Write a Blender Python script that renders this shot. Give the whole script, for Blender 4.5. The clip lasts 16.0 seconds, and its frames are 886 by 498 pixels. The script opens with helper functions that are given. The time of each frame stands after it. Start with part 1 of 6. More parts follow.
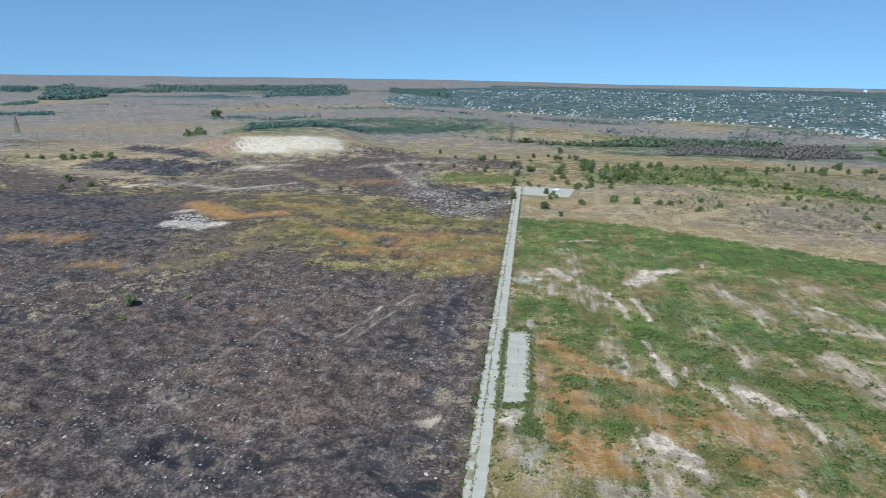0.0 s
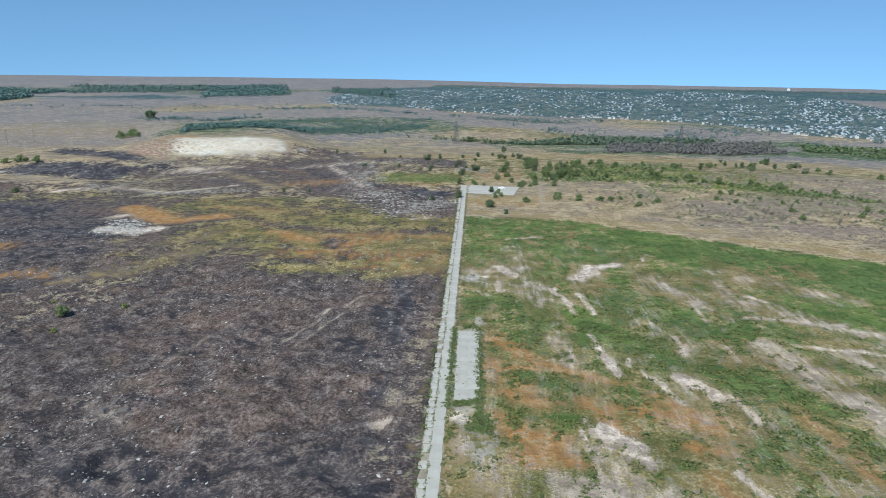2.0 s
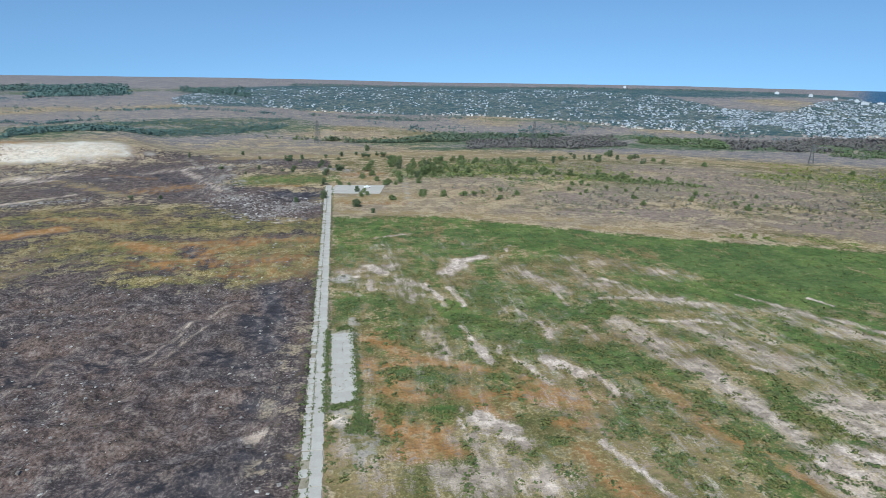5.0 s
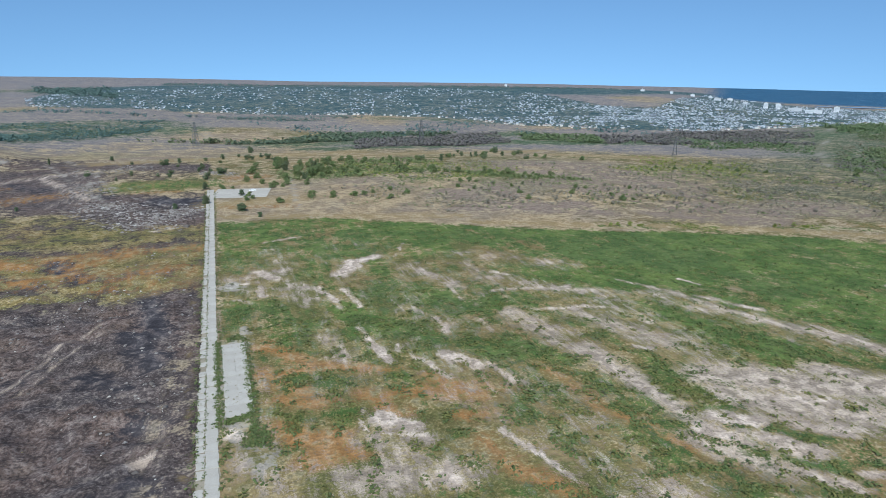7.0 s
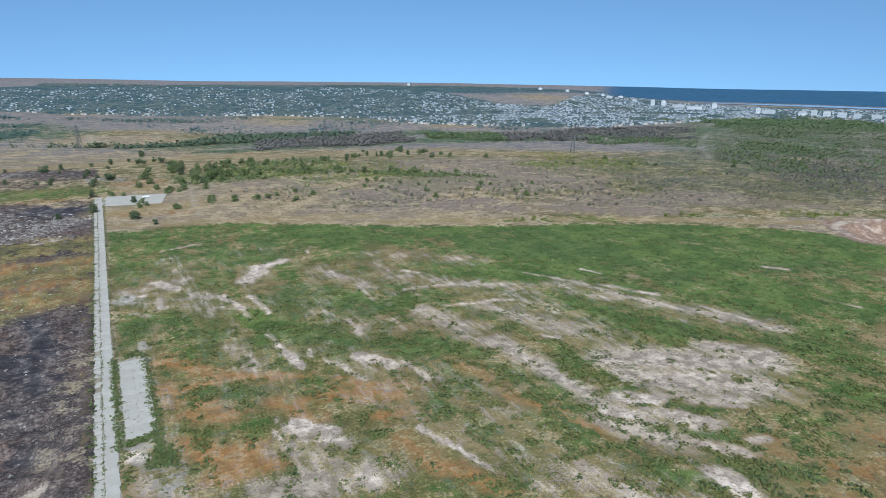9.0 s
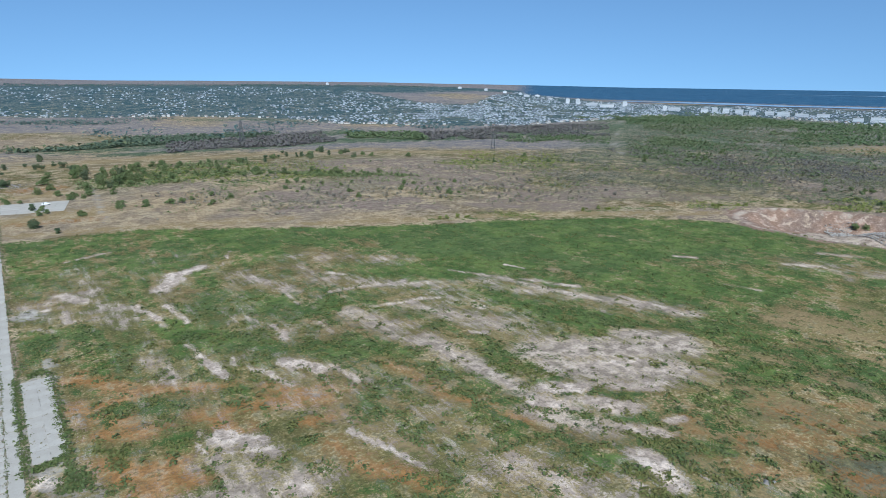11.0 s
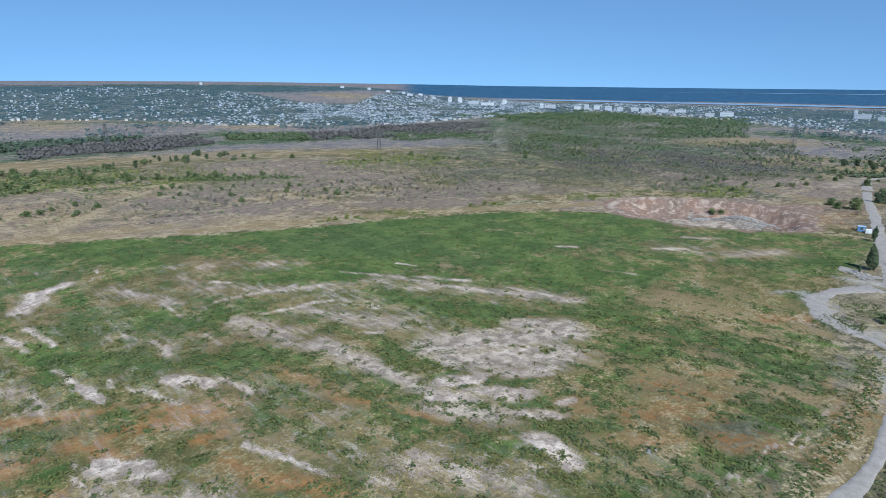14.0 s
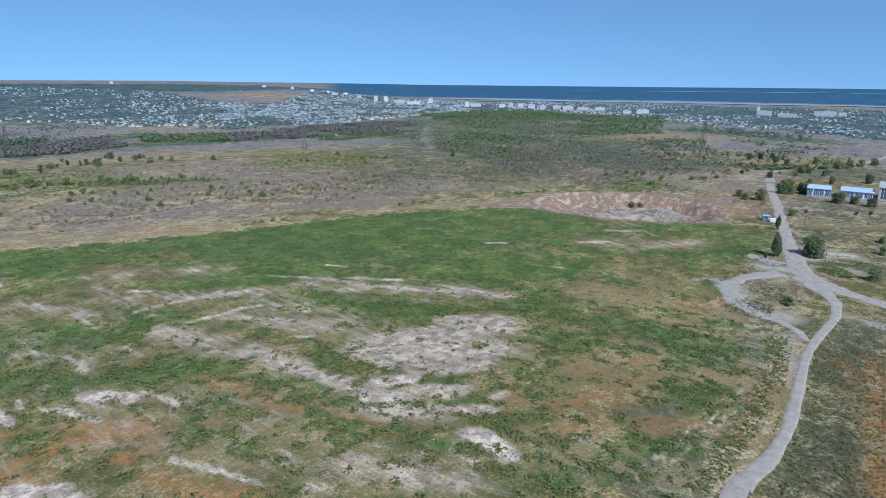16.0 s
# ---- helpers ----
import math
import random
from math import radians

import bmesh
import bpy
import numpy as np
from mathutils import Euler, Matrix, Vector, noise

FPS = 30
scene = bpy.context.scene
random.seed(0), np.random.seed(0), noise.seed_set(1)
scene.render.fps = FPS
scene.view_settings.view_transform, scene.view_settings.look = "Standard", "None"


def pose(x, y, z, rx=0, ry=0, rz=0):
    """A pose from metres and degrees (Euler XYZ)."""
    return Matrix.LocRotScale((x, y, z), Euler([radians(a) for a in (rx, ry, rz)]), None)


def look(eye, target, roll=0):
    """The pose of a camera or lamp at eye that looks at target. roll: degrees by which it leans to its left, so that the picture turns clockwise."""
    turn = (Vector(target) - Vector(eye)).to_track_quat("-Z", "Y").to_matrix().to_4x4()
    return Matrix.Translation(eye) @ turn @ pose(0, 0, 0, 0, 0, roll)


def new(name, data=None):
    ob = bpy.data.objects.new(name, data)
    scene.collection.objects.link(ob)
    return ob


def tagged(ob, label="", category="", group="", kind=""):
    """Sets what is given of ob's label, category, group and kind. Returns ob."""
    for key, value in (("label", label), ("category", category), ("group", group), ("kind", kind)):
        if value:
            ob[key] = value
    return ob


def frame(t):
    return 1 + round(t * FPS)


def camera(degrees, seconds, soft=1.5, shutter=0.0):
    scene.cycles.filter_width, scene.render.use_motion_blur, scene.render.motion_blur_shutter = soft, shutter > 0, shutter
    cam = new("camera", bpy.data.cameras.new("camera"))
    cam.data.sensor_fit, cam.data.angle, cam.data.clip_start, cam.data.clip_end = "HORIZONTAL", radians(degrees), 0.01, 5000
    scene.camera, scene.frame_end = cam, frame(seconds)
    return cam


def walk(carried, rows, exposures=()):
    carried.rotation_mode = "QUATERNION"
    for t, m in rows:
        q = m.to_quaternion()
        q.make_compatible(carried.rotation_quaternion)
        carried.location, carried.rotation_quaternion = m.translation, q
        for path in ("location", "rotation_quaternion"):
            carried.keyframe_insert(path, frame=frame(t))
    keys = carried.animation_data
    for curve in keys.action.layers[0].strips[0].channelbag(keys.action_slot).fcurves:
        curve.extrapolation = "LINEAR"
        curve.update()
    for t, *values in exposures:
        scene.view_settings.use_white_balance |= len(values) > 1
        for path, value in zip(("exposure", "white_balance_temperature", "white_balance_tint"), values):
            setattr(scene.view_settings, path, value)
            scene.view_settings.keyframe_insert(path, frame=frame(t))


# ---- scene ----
cam = camera(71.5, 16.0, soft=0.3)
PATH = [
    (0, 74.09, -0.33, 8.58),
    (0.5, 74.08, -0.34, 7.64),
    (1, 74.10, -0.34, 6.52),
    (1.5, 74.07, -0.34, 5.20),
    (2, 74.08, -0.34, 3.48),
    (2.5, 74.06, -0.34, 1.72),
    (3, 74.05, -0.33, -0.26),
    (3.5, 74.04, -0.33, -2.19),
    (4, 74.03, -0.38, -4.36),
    (6.5, 74.00, -0.34, -16.82),
    (7, 73.99, -0.35, -19.42),
    (7.5, 74.00, -0.34, -21.76),
    (8, 73.97, -0.31, -24.13),
    (8.5, 73.97, -0.30, -26.10),
    (9, 73.97, -0.32, -28.15),
    (11.5, 73.94, -0.38, -37.11),
    (12, 73.94, -0.35, -38.89),
    (12.5, 73.92, -0.34, -40.53),
    (13, 73.94, -0.36, -42.31),
    (13.5, 73.93, -0.37, -44.05),
    (14, 73.93, -0.36, -45.86),
    (14.5, 73.91, -0.35, -47.50),
    (15, 73.90, -0.40, -49.33),
    (15.5, 73.89, -0.44, -50.83),
    (16, 73.88, -0.42, -52.55),
]
EYE = (0.0, 0.0, 75.0)
walk(cam, [(t, pose(*EYE, rx, ry, rz)) for t, rx, ry, rz in PATH], exposures=((0.0, 0.55, 6180, -3), (5.0, 0.50, 6120, 0), (9.0, 0.44, 6040, 1), (16.0, 0.41, 5760, 2)))

# ---- sky and sun: behind the camera, from the south-west ----
SUN_EL, SUN_AZ = 46.0, 206.0          # degrees above the horizon; degrees clockwise from +y
world = bpy.data.worlds.new("sky")
scene.world = world
world.use_nodes = True
wn = world.node_tree.nodes
sky = wn.new("ShaderNodeTexSky")
sky.sky_type, sky.sun_disc = "NISHITA", False
sky.sun_elevation, sky.sun_rotation = radians(SUN_EL), radians(SUN_AZ)
sky.altitude, sky.air_density, sky.dust_density, sky.ozone_density = 150, 1.0, 0.6, 2.0
wn["Background"].inputs["Strength"].default_value = 0.103
toward = wn.new("ShaderNodeTexCoord")
lift = wn.new("ShaderNodeVectorMath")            # the clear blue of a dry summer day reaches down to the horizon
lift.operation = "ADD"
lift.inputs[1].default_value = (0, 0, 0.22)
tint = wn.new("ShaderNodeMix")
tint.data_type, tint.blend_type = "RGBA", "MULTIPLY"
tint.inputs[0].default_value, tint.inputs[7].default_value = 1.0, (0.85, 1.0, 1.12, 1)
world.node_tree.links.new(toward.outputs["Generated"], lift.inputs[0])
world.node_tree.links.new(lift.outputs[0], sky.inputs["Vector"])
world.node_tree.links.new(sky.outputs[0], tint.inputs[6])
world.node_tree.links.new(tint.outputs[2], wn["Background"].inputs["Color"])
lamp = bpy.data.lights.new("sun", "SUN")
lamp.energy, lamp.angle, lamp.color = 3.7, radians(0.5), (1.0, 0.95, 0.87)
sun = new("sun", lamp)
to_sun = Vector((math.sin(radians(SUN_AZ)) * math.cos(radians(SUN_EL)), math.cos(radians(SUN_AZ)) * math.cos(radians(SUN_EL)), math.sin(radians(SUN_EL))))
sun.matrix_world = look(to_sun * 200, (0, 0, 0))

# ---- terrain ----
def lattice(seed):
    return np.random.RandomState(seed).rand(256, 256)


TABLES = [lattice(s) for s in range(8)]


def grain(x, y, size, seed=0):
    """Smooth noise, 0 to 1, with cells of that many metres."""
    x, y = np.asarray(x, float) / size + 37.7, np.asarray(y, float) / size + 11.3
    i, j = np.floor(x).astype(int), np.floor(y).astype(int)
    u, v = x - i, y - j
    u, v = u * u * (3 - 2 * u), v * v * (3 - 2 * v)
    n = TABLES[seed % 8]
    a, b = n[i % 256, j % 256], n[(i + 1) % 256, j % 256]
    c, d = n[i % 256, (j + 1) % 256], n[(i + 1) % 256, (j + 1) % 256]
    return (a * (1 - u) + b * u) * (1 - v) + (c * (1 - u) + d * u) * v


def fbm(x, y, size, seed=0, octaves=4):
    total, amount, whole = 0.0, 1.0, 0.0
    for o in range(octaves):
        total = total + amount * grain(x, y, size / 2 ** o, seed + o)
        whole += amount
        amount *= 0.55
    return total / whole


def step(a, b, x):
    t = np.clip((np.asarray(x, float) - a) / (b - a), 0, 1)
    return t * t * (3 - 2 * t)


def bump(x, y, cx, cy, rx, ry=None, turn=0):
    """A round swell, 1 at its middle."""
    ry = ry or rx
    c, s = math.cos(radians(turn)), math.sin(radians(turn))
    u, v = (x - cx) * c + (y - cy) * s, -(x - cx) * s + (y - cy) * c
    return np.exp(-(u / rx) ** 2 - (v / ry) ** 2)


FAR_AZ = [-180, -75, -43, -27, -8, 7, 26, 52, 68, 87, 130, 180]
FAR_Z = [30, 50, 55, 43, 29, 5, -2, -27, -26, -14, 0, 30]


def pit_shape(x, y):
    """Distance from the middle of the clay pit, 1 at its rim."""
    c, s = math.cos(radians(20)), math.sin(radians(20))
    u, v = (x - 343) * c + (y - 122) * s, -(x - 343) * s + (y - 122) * c
    return np.hypot(u / 30, v / np.where(v > 0, 56, 46)), u, v


def quarry_frame(x, y):
    """Across and along the line of sight to the chalk cutting."""
    return (x + 259) * 0.92 + (y - 610) * 0.39, (x * -0.39 + y * 0.92)


def ground_z(x, y):
    x, y = np.asarray(x, float), np.asarray(y, float)
    r, az = np.hypot(x, y), np.degrees(np.arctan2(x, y))
    z = np.interp(az, FAR_AZ, FAR_Z) * step(1500, 4600, r)
    right = step(-14, 4, az)
    z = z - 14 * right * step(480, 900, r) * (1 - step(1500, 3200, r))
    rough = step(380, 800, r) * (1 - 0.7 * step(2000, 4000, r))
    z = z + rough * (fbm(x, y, 330, 1, 3) - 0.5) * (16 - 6 * right)
    hills = (1 - step(-26, -10, az)) * step(330, 520, r) * (1 - step(900, 1500, r))
    z = z + hills * 9 * (fbm(x + 60, y, 150, 3, 3) - 0.45)
    z = z - 4 * bump(x, y, -310, 450, 90, 26, -6) + 3.5 * bump(x, y, -345, 500, 110, 26, -10) + 3 * bump(x, y, -370, 600, 110, 30, -14) - 4 * bump(x, y, -250, 470, 60, 30, 20)
    z = z + 26 * step(-16, 0, az) * step(50, 36, az) * step(1350, 2100, r) * (1 - step(2300, 3200, r))
    u, v = quarry_frame(x, y)
    z = z + 13 * step(588, 640, v + 10 * (fbm(x, y, 24, 2, 3) - 0.5)) * (1 - step(740, 960, v)) * np.exp(-((u - 5) / 85) ** 4)
    d, pu, pv = pit_shape(x, y)
    d = d + 0.22 * (fbm(x, y, 16, 5, 3) - 0.5)
    z = z - 6.5 * (1 - step(0.62, 1.0, d)) + 6 * bump(x, y, 351, 112, 8, 15, 20) + 2.6 * step(0.8, 1.05, d) * (1 - step(1.05, 1.5, d)) * step(-5, 20, pu)
    near = 1 - step(300, 520, r)
    burnt_side = 1 - step(-22, -14, x)
    z = z + near * burnt_side * (0.35 + 0.65 * step(270, 215, y)) * (2.2 * (fbm(x, y, 22, 4, 3) - 0.5) + 3.2 * (fbm(x, y, 7.5, 7, 2) - 0.5) + 1.3 * (fbm(x, y, 3.4, 1, 2) - 0.5) + 4 * (fbm(x, y, 90, 6, 2) - 0.5))
    z = z + 0.5 * (1 - burnt_side) * near * (fbm(x, y, 16, 2, 2) - 0.5)
    return z


# ---- end of terrain ----
# ---- materials ----
def surface(name, rough=0.9, metal=0.0):
    m = bpy.data.materials.new(name)
    m.use_nodes = True
    b = m.node_tree.nodes["Principled BSDF"]
    b.inputs["Roughness"].default_value, b.inputs["Metallic"].default_value = rough, metal
    b.inputs["Specular IOR Level"].default_value = 0.25
    return m, m.node_tree, b


def node(nt, kind, **values):
    n = nt.nodes.new("ShaderNode" + kind)
    for key, v in values.items():
        n.inputs[key.replace("_", " ")].default_value = v
    return n


def cloud(nt, scale, detail=4.0, rough=0.6, place="Object"):
    """Noise at so many cells a metre; gives the factor's socket."""
    t = nt.nodes.get("place") or nt.nodes.new("ShaderNodeTexCoord")
    t.name = "place"
    n = node(nt, "TexNoise", Scale=scale, Detail=detail, Roughness=rough)
    nt.links.new(t.outputs[place], n.inputs["Vector"])
    return n.outputs["Fac"]


def ramp(nt, fac, a, b, low=0.0, high=1.0):
    n = node(nt, "MapRange", From_Min=a, From_Max=b, To_Min=low, To_Max=high)
    n.interpolation_type = "SMOOTHSTEP"
    nt.links.new(fac, n.inputs["Value"])
    return n.outputs["Result"]


def mix(nt, fac, a, b):
    n = nt.nodes.new("ShaderNodeMix")
    n.data_type = "RGBA"
    for sock, v in ((n.inputs[0], fac), (n.inputs[6], a), (n.inputs[7], b)):
        if isinstance(v, (tuple, float)):
            sock.default_value = (*v, 1) if isinstance(v, tuple) else v
        else:
            nt.links.new(v, sock)
    return n.outputs[2]


def calc(nt, kind, a, b, clamp=False):
    n = nt.nodes.new("ShaderNodeMath")
    n.operation, n.use_clamp = kind, clamp
    for sock, v in zip(n.inputs, (a, b)):
        if isinstance(v, (int, float)):
            sock.default_value = v
        else:
            nt.links.new(v, sock)
    return n.outputs[0]


def relief(nt, b, height, strength=0.5, distance=0.1):
    n = node(nt, "Bump", Strength=strength, Distance=distance)
    nt.links.new(height, n.inputs["Height"])
    nt.links.new(n.outputs[0], b.inputs["Normal"])


def rand(nt, island=False):
    n = nt.nodes.new("ShaderNodeNewGeometry" if island else "ShaderNodeObjectInfo")
    return n.outputs["Random Per Island" if island else "Random"]


def mottled(name, a, b, scale, rough=0.9, metal=0.0, c=None, bumps=0.3, island=False, spread=0.0, fine=None):
    """A material of two colours in patches, with grain, and a third colour by piece."""
    m, nt, bs = surface(name, rough, metal)
    big, small = cloud(nt, scale), cloud(nt, fine or scale * 7, 3.0, 0.7)
    f = calc(nt, "ADD", calc(nt, "MULTIPLY", big, 0.6), calc(nt, "MULTIPLY", small, 0.4))
    col = mix(nt, ramp(nt, f, 0.36, 0.64), a, b)
    if c:
        col = mix(nt, ramp(nt, rand(nt, island), 0.15, 0.95, 0.0, spread or 0.8), col, c)
    nt.links.new(col, bs.inputs["Base Color"])
    if bumps:
        relief(nt, bs, small, bumps, 0.3 / scale if scale > 1 else 0.2)
    return m


def leafy(name, a, b, c):
    """Foliage: two greens, a third by clump, and a little light through the leaves."""
    m, nt, bs = surface(name, 0.75)
    col = mix(nt, ramp(nt, cloud(nt, 0.16, 4.0), 0.42, 0.58), a, b)
    col = mix(nt, ramp(nt, cloud(nt, 0.45, 3.0), 0.5, 0.62), col, c)
    col = mix(nt, ramp(nt, rand(nt, True), 0.3, 1.0, 0.0, 0.5), col, c)
    col = mix(nt, ramp(nt, rand(nt), 0.0, 1.0, 0.0, 0.6), col, tuple(0.5 * (u + v) for u, v in zip(b, (0.2, 0.19, 0.11))))
    nt.links.new(col, bs.inputs["Base Color"])
    t = node(nt, "BsdfTranslucent")
    nt.links.new(col, t.inputs["Color"])
    mx = node(nt, "MixShader", Fac=0.32)
    nt.links.new(bs.outputs[0], mx.inputs[1])
    nt.links.new(t.outputs[0], mx.inputs[2])
    nt.links.new(mx.outputs[0], nt.nodes["Material Output"].inputs["Surface"])
    return m


LEAF = leafy("foliage", (0.125, 0.178, 0.072), (0.17, 0.225, 0.09), (0.21, 0.245, 0.115))
LEAF_DARK = leafy("dark_foliage", (0.088, 0.128, 0.07), (0.118, 0.165, 0.088), (0.15, 0.185, 0.108))
# foliage for far trees: distance haze painted in as blue-teal
LEAF_HAZED = leafy("hazed_foliage", (0.062, 0.135, 0.145), (0.09, 0.175, 0.18), (0.115, 0.195, 0.19))
LEAF_PINE = leafy("pine_foliage", (0.07, 0.12, 0.088), (0.1, 0.155, 0.11), (0.13, 0.175, 0.125))
LEAF_LIGHT = leafy("yellow_green_foliage", (0.2, 0.25, 0.06), (0.25, 0.285, 0.08), (0.285, 0.285, 0.1))
TWIG = leafy("grey_twigs", (0.235, 0.21, 0.185), (0.31, 0.28, 0.245), (0.24, 0.24, 0.165))
CHARRED = leafy("scorched_twigs", (0.15, 0.13, 0.145), (0.2, 0.175, 0.185), (0.15, 0.165, 0.13))
LEAF_MID = leafy("mid_foliage", (0.095, 0.155, 0.075), (0.13, 0.19, 0.09), (0.165, 0.205, 0.105))
SCRUB = leafy("olive_scrub", (0.205, 0.19, 0.145), (0.255, 0.22, 0.185), (0.175, 0.19, 0.115))
WEED = leafy("weeds", (0.062, 0.11, 0.032), (0.1, 0.155, 0.046), (0.16, 0.182, 0.068))
STRAW = leafy("dry_grass", (0.30, 0.235, 0.11), (0.36, 0.28, 0.15), (0.22, 0.17, 0.09))
BARK = mottled("bark", (0.10, 0.08, 0.06), (0.16, 0.13, 0.10), 3.0)
CONCRETE = mottled("worn_concrete", (0.37, 0.345, 0.315), (0.44, 0.415, 0.385), 0.25, 0.9, c=(0.35, 0.325, 0.295), spread=0.5, fine=4.0)
RUBBLE = mottled("rubble", (0.26, 0.24, 0.23), (0.40, 0.38, 0.36), 1.2, 0.9, c=(0.12, 0.105, 0.10), island=True, spread=1.0)
ASH_STONE = mottled("sooty_stone", (0.17, 0.15, 0.145), (0.28, 0.26, 0.25), 1.2, 0.9, c=(0.11, 0.095, 0.09), island=True)
GRAVEL = mottled("gravel_road", (0.268, 0.236, 0.216), (0.36, 0.322, 0.3), 0.35, 0.95, fine=2.0)
PLASTER = mottled("white_plaster", (0.58, 0.57, 0.55), (0.68, 0.67, 0.65), 0.4, 0.85, c=(0.38, 0.35, 0.32), spread=0.8)
# far house walls, varied by piece, dulled to blue-grey to stand for haze
HAZED_PLASTER = mottled("hazed_house_walls", (0.4, 0.43, 0.48), (0.54, 0.57, 0.62), 0.1, 0.85, c=(0.16, 0.19, 0.22), island=True, spread=1.0)
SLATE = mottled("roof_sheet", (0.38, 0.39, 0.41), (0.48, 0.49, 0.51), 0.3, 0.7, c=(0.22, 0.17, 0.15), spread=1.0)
# far roofs carry the same painted haze tint
HAZED_SLATE = mottled("hazed_house_roofs", (0.33, 0.38, 0.44), (0.48, 0.53, 0.6), 0.1, 0.7, c=(0.1, 0.12, 0.15), island=True, spread=1.0)
BLUE_PAINT = mottled("blue_paint", (0.11, 0.24, 0.48), (0.15, 0.30, 0.55), 0.8, 0.6)
WHITE_PAINT = mottled("white_paint", (0.74, 0.75, 0.76), (0.80, 0.81, 0.82), 0.8, 0.45)
GREY_SHEET = mottled("grey_sheet_roof", (0.33, 0.35, 0.37), (0.42, 0.44, 0.46), 0.3, 0.6)
DARK_GLASS = mottled("dark_panes", (0.07, 0.095, 0.13), (0.1, 0.13, 0.17), 0.5, 0.15, bumps=0)
STEEL = mottled("pylon_steel", (0.16, 0.165, 0.17), (0.22, 0.225, 0.23), 0.8, 0.55, 0.6)
TIMBER = mottled("weathered_timber", (0.15, 0.12, 0.095), (0.22, 0.18, 0.14), 1.5)
RUBBER = mottled("tyre_rubber", (0.02, 0.02, 0.02), (0.03, 0.03, 0.03), 3.0, 0.8)
CHROME = mottled("wheel_rim_metal", (0.5, 0.5, 0.5), (0.6, 0.6, 0.6), 3.0, 0.35, 0.9)


# ---- mesh helpers ----
def quads(name, verts, faces, material, smooth=False):
    """A mesh from numpy arrays: points, and faces of four."""
    me = bpy.data.meshes.new(name)
    faces = np.ascontiguousarray(faces, np.int32)
    me.vertices.add(len(verts))
    me.vertices.foreach_set("co", np.ascontiguousarray(verts, np.float32).ravel())
    me.loops.add(faces.size)
    me.loops.foreach_set("vertex_index", faces.ravel())
    me.polygons.add(len(faces))
    me.polygons.foreach_set("loop_start", np.arange(0, faces.size, 4, dtype=np.int32))
    me.polygons.foreach_set("use_smooth", np.full(len(faces), smooth))
    me.update(calc_edges=True)
    me.materials.append(material)
    return me


def child(name, me, parent, label="", m=None):
    ob = new(name, me)
    ob.parent = parent
    if m is not None:
        ob.matrix_basis = m
    return tagged(ob, label)


def part(name, bm, material, parent, label=""):
    """Links a bmesh as one mesh under a thing or a part."""
    me = bpy.data.meshes.new(name)
    bm.to_mesh(me)
    bm.free()
    me.materials.append(material)
    return child(name, me, parent, label)


def thing(name, x, y, label, category, turn=0.0, group="", kind="", sink=0.0):
    ob = new(name)
    ob.empty_display_size = 0.5
    ob.matrix_basis = pose(x, y, float(ground_z(x, y)) - sink, 0, 0, turn)
    return tagged(ob, label, category, group, kind)


def box(bm, x0, y0, z0, x1, y1, z1, bevel=0.0):
    m = Matrix.Translation(((x0 + x1) / 2, (y0 + y1) / 2, (z0 + z1) / 2)) @ Matrix.Diagonal((x1 - x0, y1 - y0, z1 - z0, 1))
    made = bmesh.ops.create_cube(bm, size=1, matrix=m)
    if bevel:
        edges = list({e for v in made["verts"] for e in v.link_edges})
        bmesh.ops.bevel(bm, geom=edges, offset=bevel, segments=1, affect="EDGES")
    return bm


def boxed(*size, bevel=0.0):
    return box(bmesh.new(), *size, bevel=bevel)


def beam(bm, a, b, w):
    """A square bar from a to b."""
    a, b = Vector(a), Vector(b)
    m = Matrix.Translation((a + b) / 2) @ (b - a).to_track_quat("Z", "Y").to_matrix().to_4x4() @ Matrix.Diagonal((w, w, (b - a).length, 1))
    bmesh.ops.create_cube(bm, size=1, matrix=m)


def taper(bm, a, b, r0, r1, sides=7):
    a, b = Vector(a), Vector(b)
    m = Matrix.Translation((a + b) / 2) @ (b - a).to_track_quat("Z", "Y").to_matrix().to_4x4()
    bmesh.ops.create_cone(bm, cap_ends=True, segments=sides, radius1=r0, radius2=r1, depth=(b - a).length, matrix=m)


def leaf_cloud(rng, count, blobs, size, calm=0.0):
    """Small leaf faces strewn over lumps (x, y, z, radius, flattening)."""
    blobs = np.asarray(blobs, float)
    which = rng.choice(len(blobs), count, p=blobs[:, 3] ** 2 / (blobs[:, 3] ** 2).sum())
    d = rng.normal(size=(count, 3))
    d /= np.linalg.norm(d, axis=1)[:, None]
    d[:, 2] = np.where(d[:, 2] < -0.35, -d[:, 2], d[:, 2])
    b = blobs[which]
    at = b[:, :3] + d * (b[:, 3] * rng.uniform(0.55, 1.08, count))[:, None] * np.stack([np.ones(count), np.ones(count), b[:, 4]], 1)
    n = d * (1 - 0.5 * calm) + rng.normal(size=(count, 3)) * (0.55 - 0.3 * calm) + np.array([0, 0, 0.35 + 0.75 * calm])
    n /= np.linalg.norm(n, axis=1)[:, None]
    u = np.cross(n, rng.normal(size=(count, 3)))
    u /= np.linalg.norm(u, axis=1)[:, None]
    w = np.cross(n, u)
    s = size * rng.uniform(0.6, 1.3, count)[:, None]
    v = np.stack([at - u * s - w * s * 0.6, at + u * s * 0.8 - w * s * 0.7, at + u * s + w * s * 0.6, at - u * s * 0.7 + w * s * 0.8], 1).reshape(-1, 3)
    return v, np.arange(count * 4).reshape(-1, 4)


